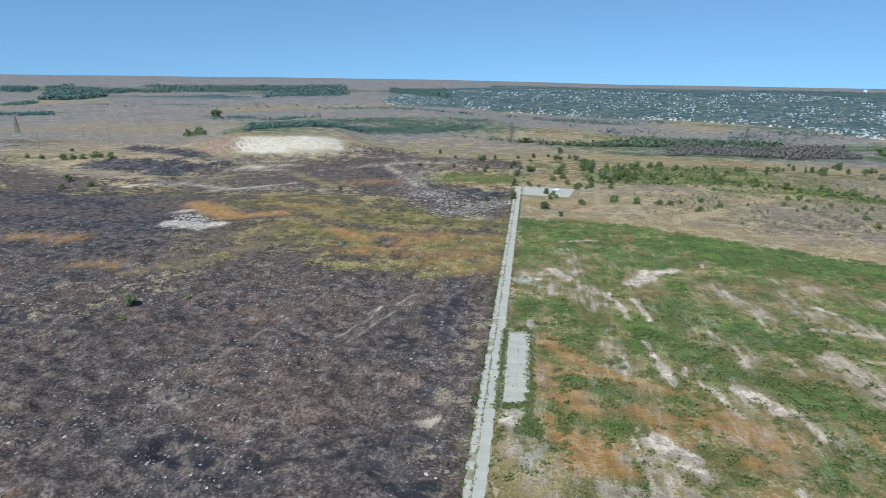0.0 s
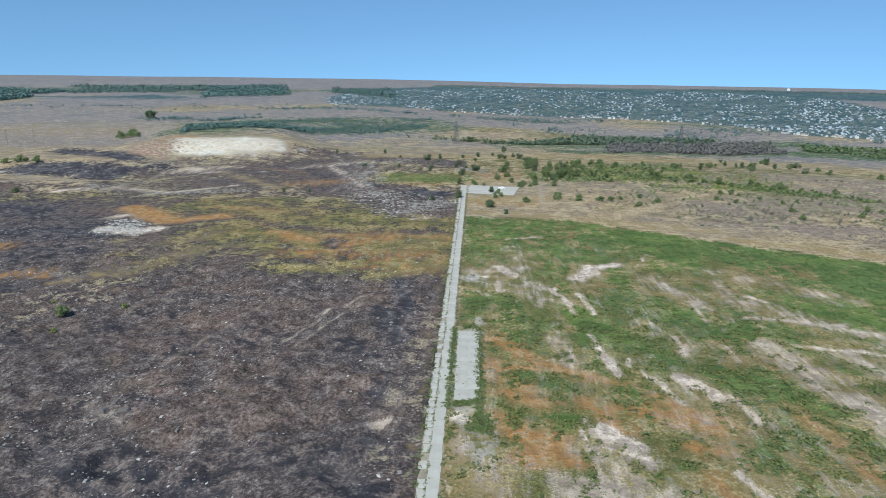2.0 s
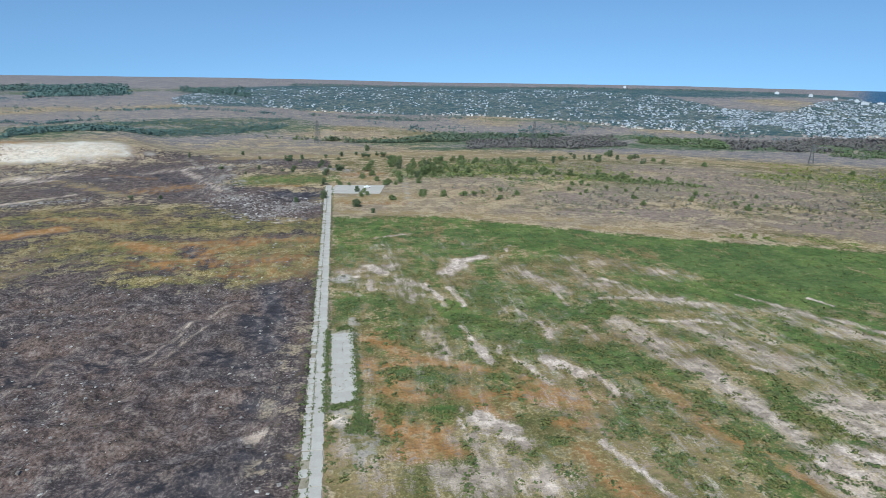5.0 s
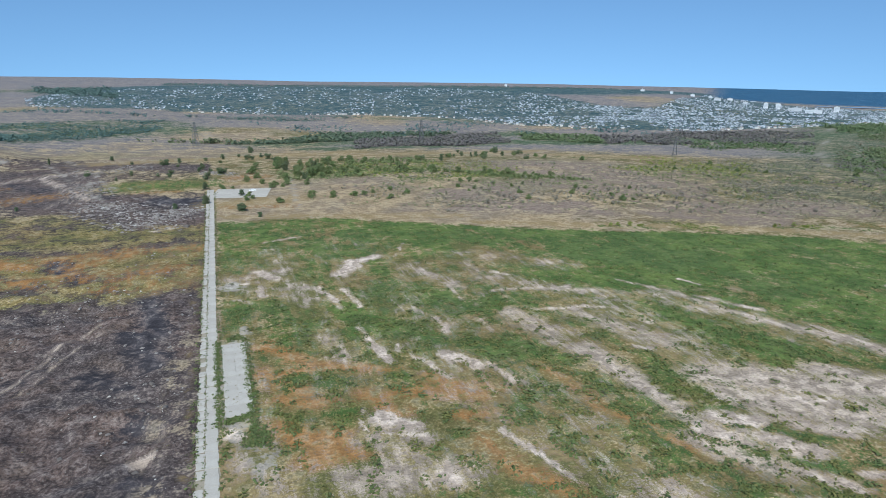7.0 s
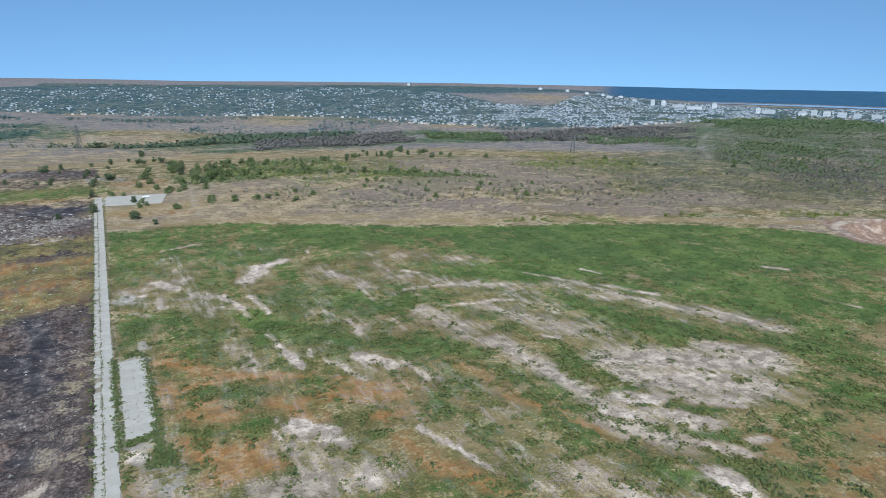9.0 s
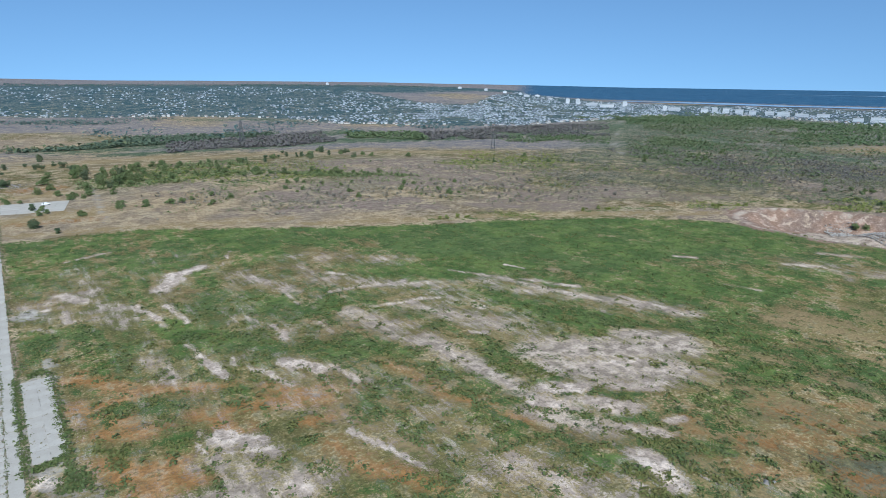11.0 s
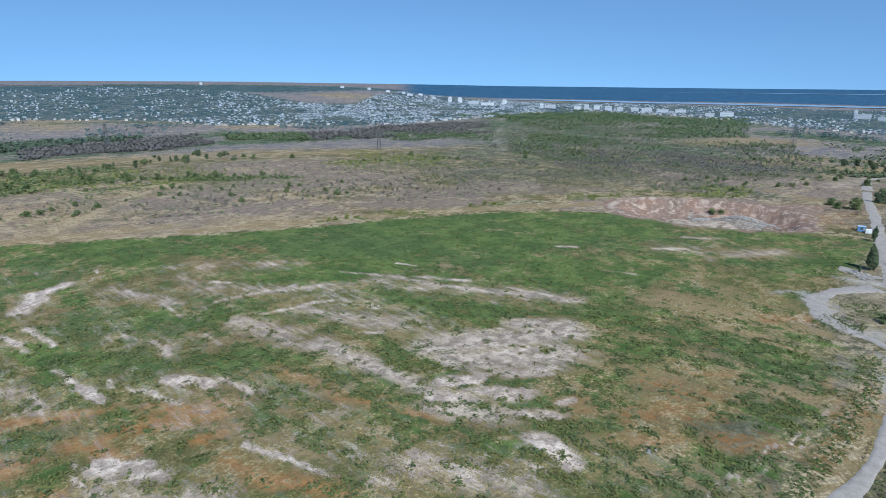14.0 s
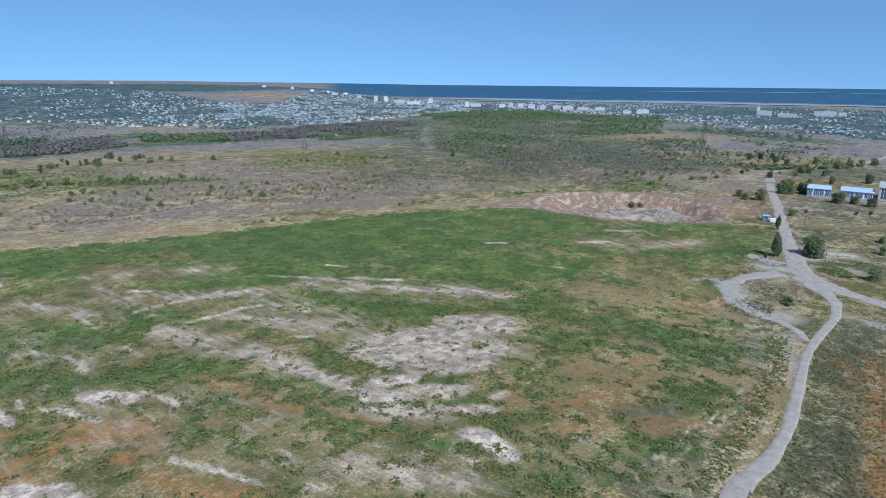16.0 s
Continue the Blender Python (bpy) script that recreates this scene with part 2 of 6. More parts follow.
def strew(name, protos, xs, ys, scales, material, label, category, rng, lift=0.0, tall=None, flat=None):
    """Many small copies joined into one thing of kind stuff."""
    vs, fs, base = [], [], 0
    zs = ground_z(xs, ys) if flat is None else np.full(len(xs), flat)
    pick = rng.randint(len(protos), size=len(xs))
    turn = rng.uniform(0, 6.2832, len(xs))
    tall = np.ones(len(xs)) if tall is None else tall
    for k, (v, f) in enumerate(protos):
        i = np.where(pick == k)[0]
        if not len(i):
            continue
        c, s = np.cos(turn[i])[:, None], np.sin(turn[i])[:, None]
        sc = scales[i][:, None]
        x = (v[:, 0] * c - v[:, 1] * s) * sc + xs[i][:, None]
        y = (v[:, 0] * s + v[:, 1] * c) * sc + ys[i][:, None]
        z = v[:, 2] * sc * tall[i][:, None] + zs[i][:, None] + lift
        vs.append(np.stack([x, y, z], 2).reshape(-1, 3))
        fs.append((f[None] + (np.arange(len(i)) * len(v))[:, None, None]).reshape(-1, 4) + base)
        base += len(i) * len(v)
    ob = new(name, quads(name, np.concatenate(vs), np.concatenate(fs), material))
    return tagged(ob, label, category, kind="stuff")


def along(rng, count, x0, y0, x1, y1, w):
    """Points strewn along a strip of half-width w."""
    t, s = rng.rand(count), rng.normal(size=count).clip(-1.6, 1.6) * w * 0.6
    dx, dy = x1 - x0, y1 - y0
    n = math.hypot(dx, dy)
    return x0 + dx * t - dy / n * s, y0 + dy * t + dx / n * s


def strips(rng, rows):
    got = [along(rng, *row) for row in rows]
    return np.concatenate([g[0] for g in got]), np.concatenate([g[1] for g in got])


# ---- what covers the ground ----
STROKES = {}


def stroke(kind, x0, y0, x1, y1, w, amount=1.0):
    STROKES.setdefault(kind, []).append((x0, y0, x1, y1, w, amount))


def cover(kind, x, y):
    """How far the strokes of a kind cover the points, 0 to 1, with ragged edges."""
    x, y = np.asarray(x, float), np.asarray(y, float)
    broad = x + 5 * (fbm(x, y, 9, 3, 4) - 0.5), y + 6 * (fbm(x, y, 9, 5, 4) - 0.5)
    slim = x + 3.2 * (fbm(x, y, 6, 3, 4) - 0.5), y + 3.2 * (fbm(x, y, 6, 5, 4) - 0.5)
    out = np.zeros(np.shape(x))
    for x0, y0, x1, y1, w, amount in STROKES.get(kind, ()):
        far = 1.8 * w + 4
        i = np.flatnonzero((x > min(x0, x1) - far) & (x < max(x0, x1) + far) & (y > min(y0, y1) - far) & (y < max(y0, y1) + far))
        if not len(i):
            continue
        wx, wy = (broad if w > 4 else slim)
        wx, wy = wx[i], wy[i]
        dx, dy = x1 - x0, y1 - y0
        t = np.clip(((wx - x0) * dx + (wy - y0) * dy) / (dx * dx + dy * dy + 1e-9), 0, 1)
        d = np.hypot(wx - x0 - t * dx, wy - y0 - t * dy)
        out[i] = np.maximum(out[i], amount * np.clip(1.0 - 0.5 * (d / w) ** (1.2 if w > 4 else 1.0), 0, 0.95))
    return np.clip(out, 0, 1.2)


def road_x(y):
    return -8.4 - 0.0075 * (np.asarray(y, float) - 96)


EDGE_X = [-20, -6, 47, 93, 146, 200, 245, 290, 317, 335, 352]
EDGE_Y = [331, 330, 324, 296, 268, 243, 221, 190, 150, 90, 40]


def field_inside(x, y):
    """1 on the weedy field between the concrete road and the dry slope."""
    far = step(6, -6, y - np.interp(x, EDGE_X, EDGE_Y) + 6 * (fbm(x, y, 20, 2, 3) - 0.5))
    low = np.interp(x, [80, 110, 130, 160, 190, 206, 300], [13, 19, 15.5, 16.5, 19, 42, 42])
    return far * step(0, 3, x - road_x(y) - 2) * step(-4, 8, y - low) * step(352, 335, x)


# ground strokes: the slope, the burnt hills, the far ground
for row in ((-130, 420, -95, 440, 12, 0.5), (-300, 600, -262, 590, 16, 0.8), (362, 84, 400, 68, 12, 0.45), (360, 62, 370, 78, 9, 0.4), (323, 214, 300, 222, 5, 0.35), (-2, 468, 24, 475, 10, 0.6), (2, 366, 34, 360, 6, 0.5),):
    stroke("rust", *row)
for row in ((-5, 375, 30, 380, 12, 0.85), (-5, 448, 22, 452, 8), (0, 342, 120, 305, 5, 0.7), (120, 290, 250, 232, 4.5, 0.7), (250, 232, 320, 186, 4.5, 0.7), (-520, 600, -450, 580, 30, 0.45), (-700, 760, -420, 800, 90, 0.4), (20, 610, 120, 640, 20, 0.8), (120, 600, 330, 620, 16, 0.8), (330, 560, 420, 510, 14, 0.7), (-110, 590, 20, 610, 14, 0.7), (50, 540, 120, 580, 16, 0.6), (620, 200, 760, 180, 30, 0.8), (640, 110, 800, 60, 26, 0.8), (840, 330, 930, 250, 40, 0.7),):
    stroke("straw", *row)
for row in ((446, 127, 426, 92, 3, 0.8), (362, 41, 380, 6, 8, 0.55), (779, 132, 742, 76, 20, 0.9), (840, 330, 930, 300, 36, 0.7),):
    stroke("straw", *row)
for row in ((-60, 95, -60, 185, 60), (-120, 60, -110, 185, 70), (-220, 120, -250, 270, 95), (-320, 290, -220, 300, 48), (-30, 100, -24, 212, 14), (-30, 60, -30, 110, 16), (-300, 100, -420, 250, 70, 0.8), (-75, 400, -40, 360, 32, 0.9), (-40, 360, -18, 365, 18), (-110, 480, -95, 400, 30, 0.8), (-60, 480, -20, 470, 18, 0.6), (-190, 430, -110, 440, 44, 0.7), (10, 490, -30, 480, 10, 0.6), (-300, 480, -262, 470, 10, 0.8), (-470, 450, -400, 410, 24, 0.7),):
    stroke("burnt", *row)
for row in ((-420, 400, -310, 372, 26, 0.75), (-560, 590, -520, 600, 18, 0.6), (-70, 280, -52, 262, 4), (-100, 268, -60, 270, 4, 0.8), (-165, 512, -120, 560, 26, 0.7), (-210, 560, -150, 540, 16, 0.5), (-105, 510, -65, 385, 18, 0.95), (-51, 389, -17, 375, 13, 1), (-42, 335, -16, 340, 10, 1), (-60, 360, -20, 360, 12, 0.9), (-60, 462, -20, 440, 16, 0.6), (-60, 270, -18, 300, 13, 0.6), (-53, 240, -17, 250, 12, 0.6), (-110, 300, -70, 290, 14, 0.5), (-280, 342, -210, 290, 14, 0.9),):
    stroke("burnt", *row)
for row in ((-210, 290, -170, 232, 12, 0.6),):
    stroke("burnt", *row)
for row in ((-240, 392, -200, 380, 4, 0.7), (-108, 523, -90, 470, 6, 0.27), (-60, 448, -50, 470, 5, 0.23), (-150, 500, -100, 540, 8, 0.5), (-20, 520, 10, 500, 5, 0.27), (-225, 555, -195, 560, 9, 0.6), (-90, 540, -60, 560, 6, 0.27), (-240, 488, -200, 500, 9, 0.5),):
    stroke("sand", *row)
for row in ((-40, 440, -22, 446, 12, 0.5), (-58, 458, -40, 452, 10, 0.4), (-300, 350, -240, 372, 10, 0.4), (-240, 490, -215, 500, 8, 0.6), (60, 470, 110, 500, 20, 0.8), (110, 520, 160, 490, 16, 0.7), (160, 460, 220, 410, 10, 0.6), (310, 438, 410, 400, 10, 0.7), (180, 262, 200, 250, 4, 0.8), (262, 232, 280, 222, 4, 0.8), (350, 200, 420, 170, 12, 0.6), (120, 350, 160, 340, 10, 0.5), (300, 380, 480, 290, 30, 0.4), (500, 330, 640, 400, 40, 0.6), (540, 180, 700, 220, 40, 0.5),):
    stroke("green", *row)
for row in ((430, 150, 470, 130, 8, 0.6), (420, 130, 432, 110, 5, 0.7), (323, 204, 356, 186, 4, 0.7), (385, 150, 410, 132, 5, 0.8), (60, 470, 150, 470, 22, 0.95), (126, 428, 200, 440, 14, 0.9),):
    stroke("green", *row)
for row in ((-1337, 1585, -1209, 1533, 60, 0.9), (-1666, 2020, -1442, 2107, 130, 1), (-1415, 2132, -1072, 2389, 110, 0.9), (-899, 2092, -763, 2367, 120, 1), (-560, 2457, -259, 1902, 80, 0.9), (-1754, 1850, -1726, 1961, 70, 0.9), (-310, 682, -131, 962, 40, 0.9), (-378, 893, -89, 1103, 40, 0.7), (-998, 1043, -901, 1084, 16, 0.8),):
    stroke("copse", *row)
for row in ((-320, 720, -70, 1020, 50, 0.9), (-400, 880, -200, 990, 40, 0.9), (100, 700, 380, 750, 26, 0.9), (380, 750, 720, 680, 34, 1.1), (60, 780, 440, 880, 34, 0.9), (600, 260, 1000, 420, 60, 0.72), (700, 480, 1100, 640, 90, 0.77), (800, 680, 1100, 780, 40, 0.92), (300, 1200, 800, 860, 36, 0.7), (1000, 120, 1050, 300, 40, 1.02), (1036, 802, 1186, 726, 46, 0.92), (1186, 726, 1189, 572, 50, 0.92), (961, 423, 968, 353, 22, 0.92), (1189, 572, 1183, 372, 36, 0.82), (940, 500, 960, 440, 30, 0.72),):
    stroke("thicket", *row)
for row in ((968, 853, 1109, 837, 50, 1.1), (1109, 837, 1183, 767, 60, 1.1), (1183, 767, 1248, 600, 60, 1.1), (1213, 917, 1330, 800, 60, 1.02), (1248, 600, 1240, 420, 40, 0.92),):
    stroke("thicket", *row)
for row in ((429, 147, 457, 89, 15, 0.8), (465, 160, 503, 133, 20, 0.85), (448, 329, 487, 261, 26, 0.7), (464, 202, 530, 150, 34, 0.85), (650, 354, 667, 266, 50, 0.6), (422, 56, 428, 5, 14, 0.75), (383, 46, 398, 5, 14, 0.7), (494, 97, 602, 100, 20, 0.6), (384, 314, 430, 250, 30, 0.45), (320, 250, 363, 206, 14, 0.5), (330, 380, 470, 420, 40, 0.5), (100, 26, 150, 22, 4, 0.6), (150, 22, 196, 27, 4, 0.6),):
    stroke("mauve", *row)
for row in ((559, 61, 678, 23, 18, 1.1), (560, 40, 600, 10, 16, 1.1), (879, 610, 904, 472, 80, 1.1), (739, 451, 704, 420, 70, 1.07), (592, 451, 542, 370, 60, 1.1), (783, 375, 700, 300, 60, 0.82), (1000, 760, 1150, 560, 90, 1.02), (480, 330, 560, 230, 50, 0.92), (520, 200, 600, 160, 40, 0.92), (430, 400, 640, 470, 50, 0.82), (360, 310, 420, 230, 30, 0.72), (440, 170, 420, 120, 12, 0.82), (700, 560, 860, 700, 60, 0.92), (335, 30, 420, 30, 26, 0.6), (300, -5, 380, -15, 26, 0.6),):
    stroke("scrubby", *row)
for row in ((100, 24, 150, 21, 4, 0.8), (150, 21, 196, 26, 4, 0.8), (108, 32, 150, 34, 12, 0.7), (150, 36, 196, 34, 10, 0.65), (120, 50, 190, 46, 10, 0.5), (90, -4, 150, 2, 10, 0.8), (150, 0, 220, 4, 10, 0.8), (110, -30, 220, -20, 22, 0.8),):
    stroke("scrubby", *row)
for row in ((375, 128, 409, 84, 7, 0.9), (372, 122, 399, 84, 6, 0.8),):
    stroke("clay", *row)
for row in ((300, 26, 308, 15, 4.5, 0.95), (293, 28, 298, 22, 3, 0.9), (281, 9, 286, 14, 2.5, 0.6), (848, 684, 646, 530, 2.4, 0.28), (646, 530, 496, 399, 1.8, 0.28), (-2.6, 125.5, -0.5, 127, 3, 0.8), (-1.2, 223, -1, 227, 3, 0.8), (-2.6, 134, -2.4, 172, 3.4, 0.9), (-1, 172, 0.5, 182, 1.8, 0.7), (2, 118, 3, 108, 2.4, 0.5), (37, 350, 44, 459, 2, 0.4), (490, 387, 560, 450, 1.8, 0.39), (560, 450, 620, 500, 1.8, 0.39), (620, 500, 700, 570, 2.4, 0.39), (700, 570, 966, 777, 3, 0.33),):
    stroke("track", *row)
for row in ((-246, 403, -120, 520, 2, 0.36), (-95, 540, -85, 420, 2.5, 0.3), (-262, 446, -300, 440, 1.2, 0.36), (-391, 462, -300, 440, 1.2, 0.36), (-24, 990, -20, 870, 8, 0.42), (-60, 590, -100, 440, 2, 0.36), (240, 52, 228, 60, 2, 0.5),):
    stroke("track", *row)
for row in ((494, 97, 602, 92, 10, 0.5), (-57, 164, -40, 200, 0.7, 0.5), (-53.5, 160, -37, 194, 0.7, 0.5), (-27, 101, -16, 167, 0.7, 0.25), (-24, 99, -13, 160, 0.6, 0.22), (-83, 146, -70, 197, 0.8, 0.35), (-18, 140, -17.5, 118, 1, 0.28),):
    stroke("dust", *row)
# dark slopes, brown weeds and dusty verges
for row in ((-312, 339, -250, 325, 22, 0.85), (-258, 277, -189, 279, 18, 0.8), (-227, 241, -178, 249, 14, 0.7), (-225, 309, -174, 280, 12, 0.6), (-140, 486, -72, 418, 9, 0.6),):
    stroke("char", *row)
for row in ((-196, 481, -123, 492, 30, 1), (-123, 492, -69, 399, 30, 1), (-148, 596, -23, 542, 24, 0.8),):
    stroke("burnt", *row)
for row in ((113, 63, 144, 36, 8, 0.5), (110, 50, 131, 26, 7, 0.5), (152, 21, 177, 19, 6, 0.5),):
    stroke("rust", *row)
for row in ((155, 55, 156, 26, 8, 0.6), (98, 53, 110, 37, 6, 0.6), (196, 80, 198, 44, 9, 0.75), (133, 70, 148, 56, 7, 0.5), (72, 100, 77, 79, 6, 0.5), (137, 83, 160, 72, 6, 0.5),):
    stroke("straw", *row)
for row in ((238, 47, 215, 34, 4, 0.7), (215, 34, 213, 24, 4, 0.7), (268, 43, 268, 31, 4, 0.7), (196, 20, 164, 16, 3, 0.6), (226, 8, 223, -2, 3.5, 0.6), (316, 23, 304, 11, 4, 0.6),):
    stroke("track", *row)
for row in ((176, 32, 153, 20, 3, 0.5), (153, 20, 129, 20, 3, 0.5), (138, 62, 141, 42, 5, 0.45),):
    stroke("rust", *row)
for row in ((-424, 433, -309, 388, 40, 0.65), (-575, 594, -470, 635, 50, 0.5), (-470, 635, -282, 557, 50, 0.5), (-269, 487, -169, 516, 40, 0.6), (-660, 779, -345, 684, 60, 0.5), (-209, 571, -27, 620, 30, 0.55),):
    stroke("mauve", *row)
for row in ((323, 451, 416, 407, 9, 0.9), (210, 242, 228, 233, 4, 0.8), (330, 207, 333, 188, 5, 0.8), (216, 250, 231, 240, 5, 0.8), (277, 230, 307, 210, 6, 0.7), (420, 170, 422, 138, 7, 0.8),):
    stroke("green", *row)
# thin, flecked weeds
for row in ((95, 236, 125, 211, 8, 0.9), (92, 204, 122, 168, 8, 1), (120, 165, 123, 123, 8, 1), (16, 267, 23, 202, 7, 0.9), (260, 113, 289, 69, 8, 0.8), (53, 181, 70, 158, 7, 0.8), (40, 159, 63, 125, 7, 0.9), (88, 165, 90, 141, 7, 0.8), (74, 76, 88, 56, 8, 0.9), (58, 101, 67, 75, 7, 0.7), (-3, 231, 17, 204, 6, 0.9),):
    stroke("fleck", *row)
for row in ((140, 164, 172, 108, 8, 0.9), (72, 113, 75, 92, 6, 0.7), (66, 228, 76, 190, 6, 0.9), (41, 156, 63, 135, 6, 0.9), (-1, 115, 6, 99, 5, 0.9), (100, 60, 107, 40, 7, 0.7), (189, 28, 150, 15, 6, 0.6), (39, 205, 52, 194, 6, 0.6),):
    stroke("fleck", *row)
# the weedy field, the burnt side and its hollows
for row in ((-335, 339, -266, 321, 16, 0.8), (-282, 282, -223, 275, 12, 0.7), (-227, 224, -194, 231, 8, 0.6), (-178, 187, -170, 203, 6, 0.7), (-196, 255, -168, 257, 8, 0.5), (-165, 159, -137, 154, 7, 0.6), (-113, 168, -98, 183, 5, 0.5), (-84, 155, -51, 170, 4, 0.5),):
    stroke("char", *row)
for row in ((-327, 331, -253, 309, 30, 1), (-253, 309, -192, 285, 30, 1), (-269, 269, -178, 249, 26, 1), (-218, 214, -175, 226, 22, 1), (-164, 210, -184, 179, 16, 0.9), (-236, 481, -132, 458, 26, 0.7), (-132, 458, -69, 398, 26, 0.7),):
    stroke("burnt", *row)
for row in ((37.6, 226.4, 43.9, 234.9, 3.12, 1.16), (45.5, 240.2, 57.1, 245.4, 2.29, 1.16), (64.3, 242.6, 72.5, 260.1, 0.73, 0.87), (70.3, 222.2, 68.8, 215.3, 2.29, 0.97), (27.4, 213.8, 30.1, 201.8, 1.05, 0.97), (30.1, 201.8, 32, 190.8, 1.05, 0.97), (33.3, 171.8, 34.9, 158.2, 0.96, 1.06), (34.9, 158.2, 36.6, 147, 0.96, 1.06), (59.5, 172.5, 59.2, 160.4, 0.88, 0.97), (72.4, 167.5, 72.7, 157.5, 1.46, 0.78), (53, 146.2, 58.4, 138.2, 2.29, 0.97), (61.9, 138.3, 64.2, 126.1, 1.13, 0.67), (42.2, 156.9, 45.5, 145.6, 1.13, 0.67), (45.5, 145.6, 49.1, 133.2, 1.13, 0.67), (51.4, 106.8, 54.6, 97.8, 0.88, 1.11),):
    stroke("sand", *row)
for row in ((54.6, 97.8, 57.3, 87.4, 0.88, 1.11), (24.4, 125.7, 23.7, 116.6, 0.65, 0.87), (28.7, 122.2, 35.6, 114.6, 1.29, 0.87), (33.3, 98, 36, 94.4, 2.08, 0.87), (87.6, 190.3, 100.9, 187, 1.29, 0.87), (100.9, 187, 113.9, 185.9, 1.29, 0.87), (94.2, 210.4, 99.5, 205.1, 1.29, 0.87), (107.6, 167.4, 114.3, 164.1, 1.29, 1.06), (91.1, 169.6, 106.2, 165.9, 1.05, 0.78), (109.7, 139.5, 112.7, 137.1, 1.13, 0.87), (106, 134.2, 111.3, 127.9, 0.96, 0.78), (73.3, 200.5, 72.9, 184.6, 1.13, 0.78), (53.9, 182.7, 59.4, 171, 0.96, 0.78), (159.7, 180.4, 161.8, 172.5, 0.81, 0.87), (227.5, 148.2, 232, 142, 1.29, 0.87),):
    stroke("sand", *row)
for row in ((254.5, 115.5, 263.9, 104.8, 2.08, 0.97), (284.6, 113.9, 291.4, 102.8, 2.08, 0.78), (100.2, 95.7, 111.3, 90.6, 2.29, 1.16), (111.3, 90.6, 125.4, 81.4, 2.29, 1.16), (94, 91.9, 102.4, 86.5, 2.7, 1.16), (102.4, 86.5, 110.3, 78.8, 2.7, 1.16), (115.1, 100.8, 127.3, 96.1, 1.29, 0.78), (127.3, 96.1, 140, 88.3, 1.29, 0.78), (101.9, 73.3, 106.5, 68.3, 2.29, 1.16), (96, 65.1, 95.8, 60.8, 2.5, 1.16), (95.8, 60.8, 94.6, 56.1, 2.5, 1.16), (112.4, 70.2, 116.1, 68.9, 1.05, 0.97), (88.9, 64, 88.7, 57.1, 1.21, 0.67), (152.6, 162.6, 163.5, 145, 1.29, 0.78), (167.2, 131.9, 170.7, 116.2, 1.13, 0.78),):
    stroke("sand", *row)
for row in ((170.7, 116.2, 174.6, 103.6, 1.13, 0.78), (136.1, 187.3, 147.5, 166.6, 0.96, 0.78), (133.3, 109.5, 156, 101.3, 1.21, 0.58), (256.8, 61.3, 260.4, 56.9, 0.96, 0.67), (211.1, 114.1, 214.4, 104.4, 1.29, 0.67), (-6, 224.4, 2, 225.5, 1.6, 0.9), (8.1, 237.9, 15.1, 226, 2.08, 0.82), (6.5, 210.9, 17, 206.3, 1.29, 0.67), (-0.7, 208.5, 3.7, 204, 1.05, 0.67), (19.8, 219.6, 22, 215.4, 0.96, 0.87), (-4.4, 124.9, -1.8, 122.5, 1.29, 0.87), (-2.2, 133.5, 2.1, 128, 1.13, 0.67), (27.7, 120.9, 35.7, 114.6, 1.29, 0.87), (23.9, 124.2, 22.8, 114.8, 0.56, 0.87), (27, 114.4, 36, 110.3, 1.05, 0.87),):
    stroke("sand", *row)
for row in ((36, 110.3, 36.7, 108.5, 1.05, 0.87), (14.2, 282.6, 30.1, 287.4, 1.13, 0.78), (36, 207.9, 37.9, 189.8, 0.96, 0.87), (94.1, 35.2, 115.7, 29.9, 0.4, 0.48), (115.7, 29.9, 159.9, 22.4, 0.4, 0.48), (95.4, 33.1, 116.8, 27.4, 0.4, 0.48), (116.8, 27.4, 156.8, 19.8, 0.4, 0.48), (-186, 286, -168, 279, 4, 1.2), (-168, 279, -159, 287, 4, 1.2), (-195.5, 307.7, -191.7, 314.7, 3, 1.1), (-206.4, 374.4, -188.1, 390, 2.5, 0.9), (-188.1, 390, -166.6, 412.1, 2.5, 0.9), (-98, 424, -70, 376, 4, 0.32), (-58.7, 340, -45, 335.5, 2, 0.41), (-45, 335.5, -31.4, 327, 2, 0.41),):
    stroke("sand", *row)
for row in ((-35.4, 321.1, -28.2, 326.3, 2, 0.8), (-131, 524, -80, 415, 5, 0.5), (-103, 369, -95, 413, 4, 0.23), (-245, 479, -204, 476, 6, 0.5), (-272, 378, -258, 389, 4, 0.6), (-89, 513, -31, 516, 4, 0.23), (-90.9, 124.9, -76.9, 115.8, 1.6, 0.33), (-23.4, 120.3, -19.8, 121.9, 1.2, 0.7),):
    stroke("sand", *row)
for row in ((113, 115, 134, 101, 7, 0.95), (134, 101, 149, 92, 7, 0.95), (110, 103, 134, 85, 8, 0.9), (142, 108, 154, 95, 4, 0.9), (92, 138, 94, 115, 4, 0.9), (94, 115, 95, 94, 4, 0.9), (84.5, 144.7, 92, 132.7, 3, 0.8), (90, 91, 101, 75, 4.5, 0.8), (83, 169, 87, 149, 6, 0.7), (145.9, 168, 157.1, 137.8, 3, 0.8), (157.1, 137.8, 174.4, 103.9, 3, 0.8), (72, 79, 81, 59, 5, 0.6), (103, 162, 116, 133, 6, 0.7), (102, 188, 132, 175, 4, 0.6), (268, 87, 289, 73, 4, 0.7),):
    stroke("dust", *row)
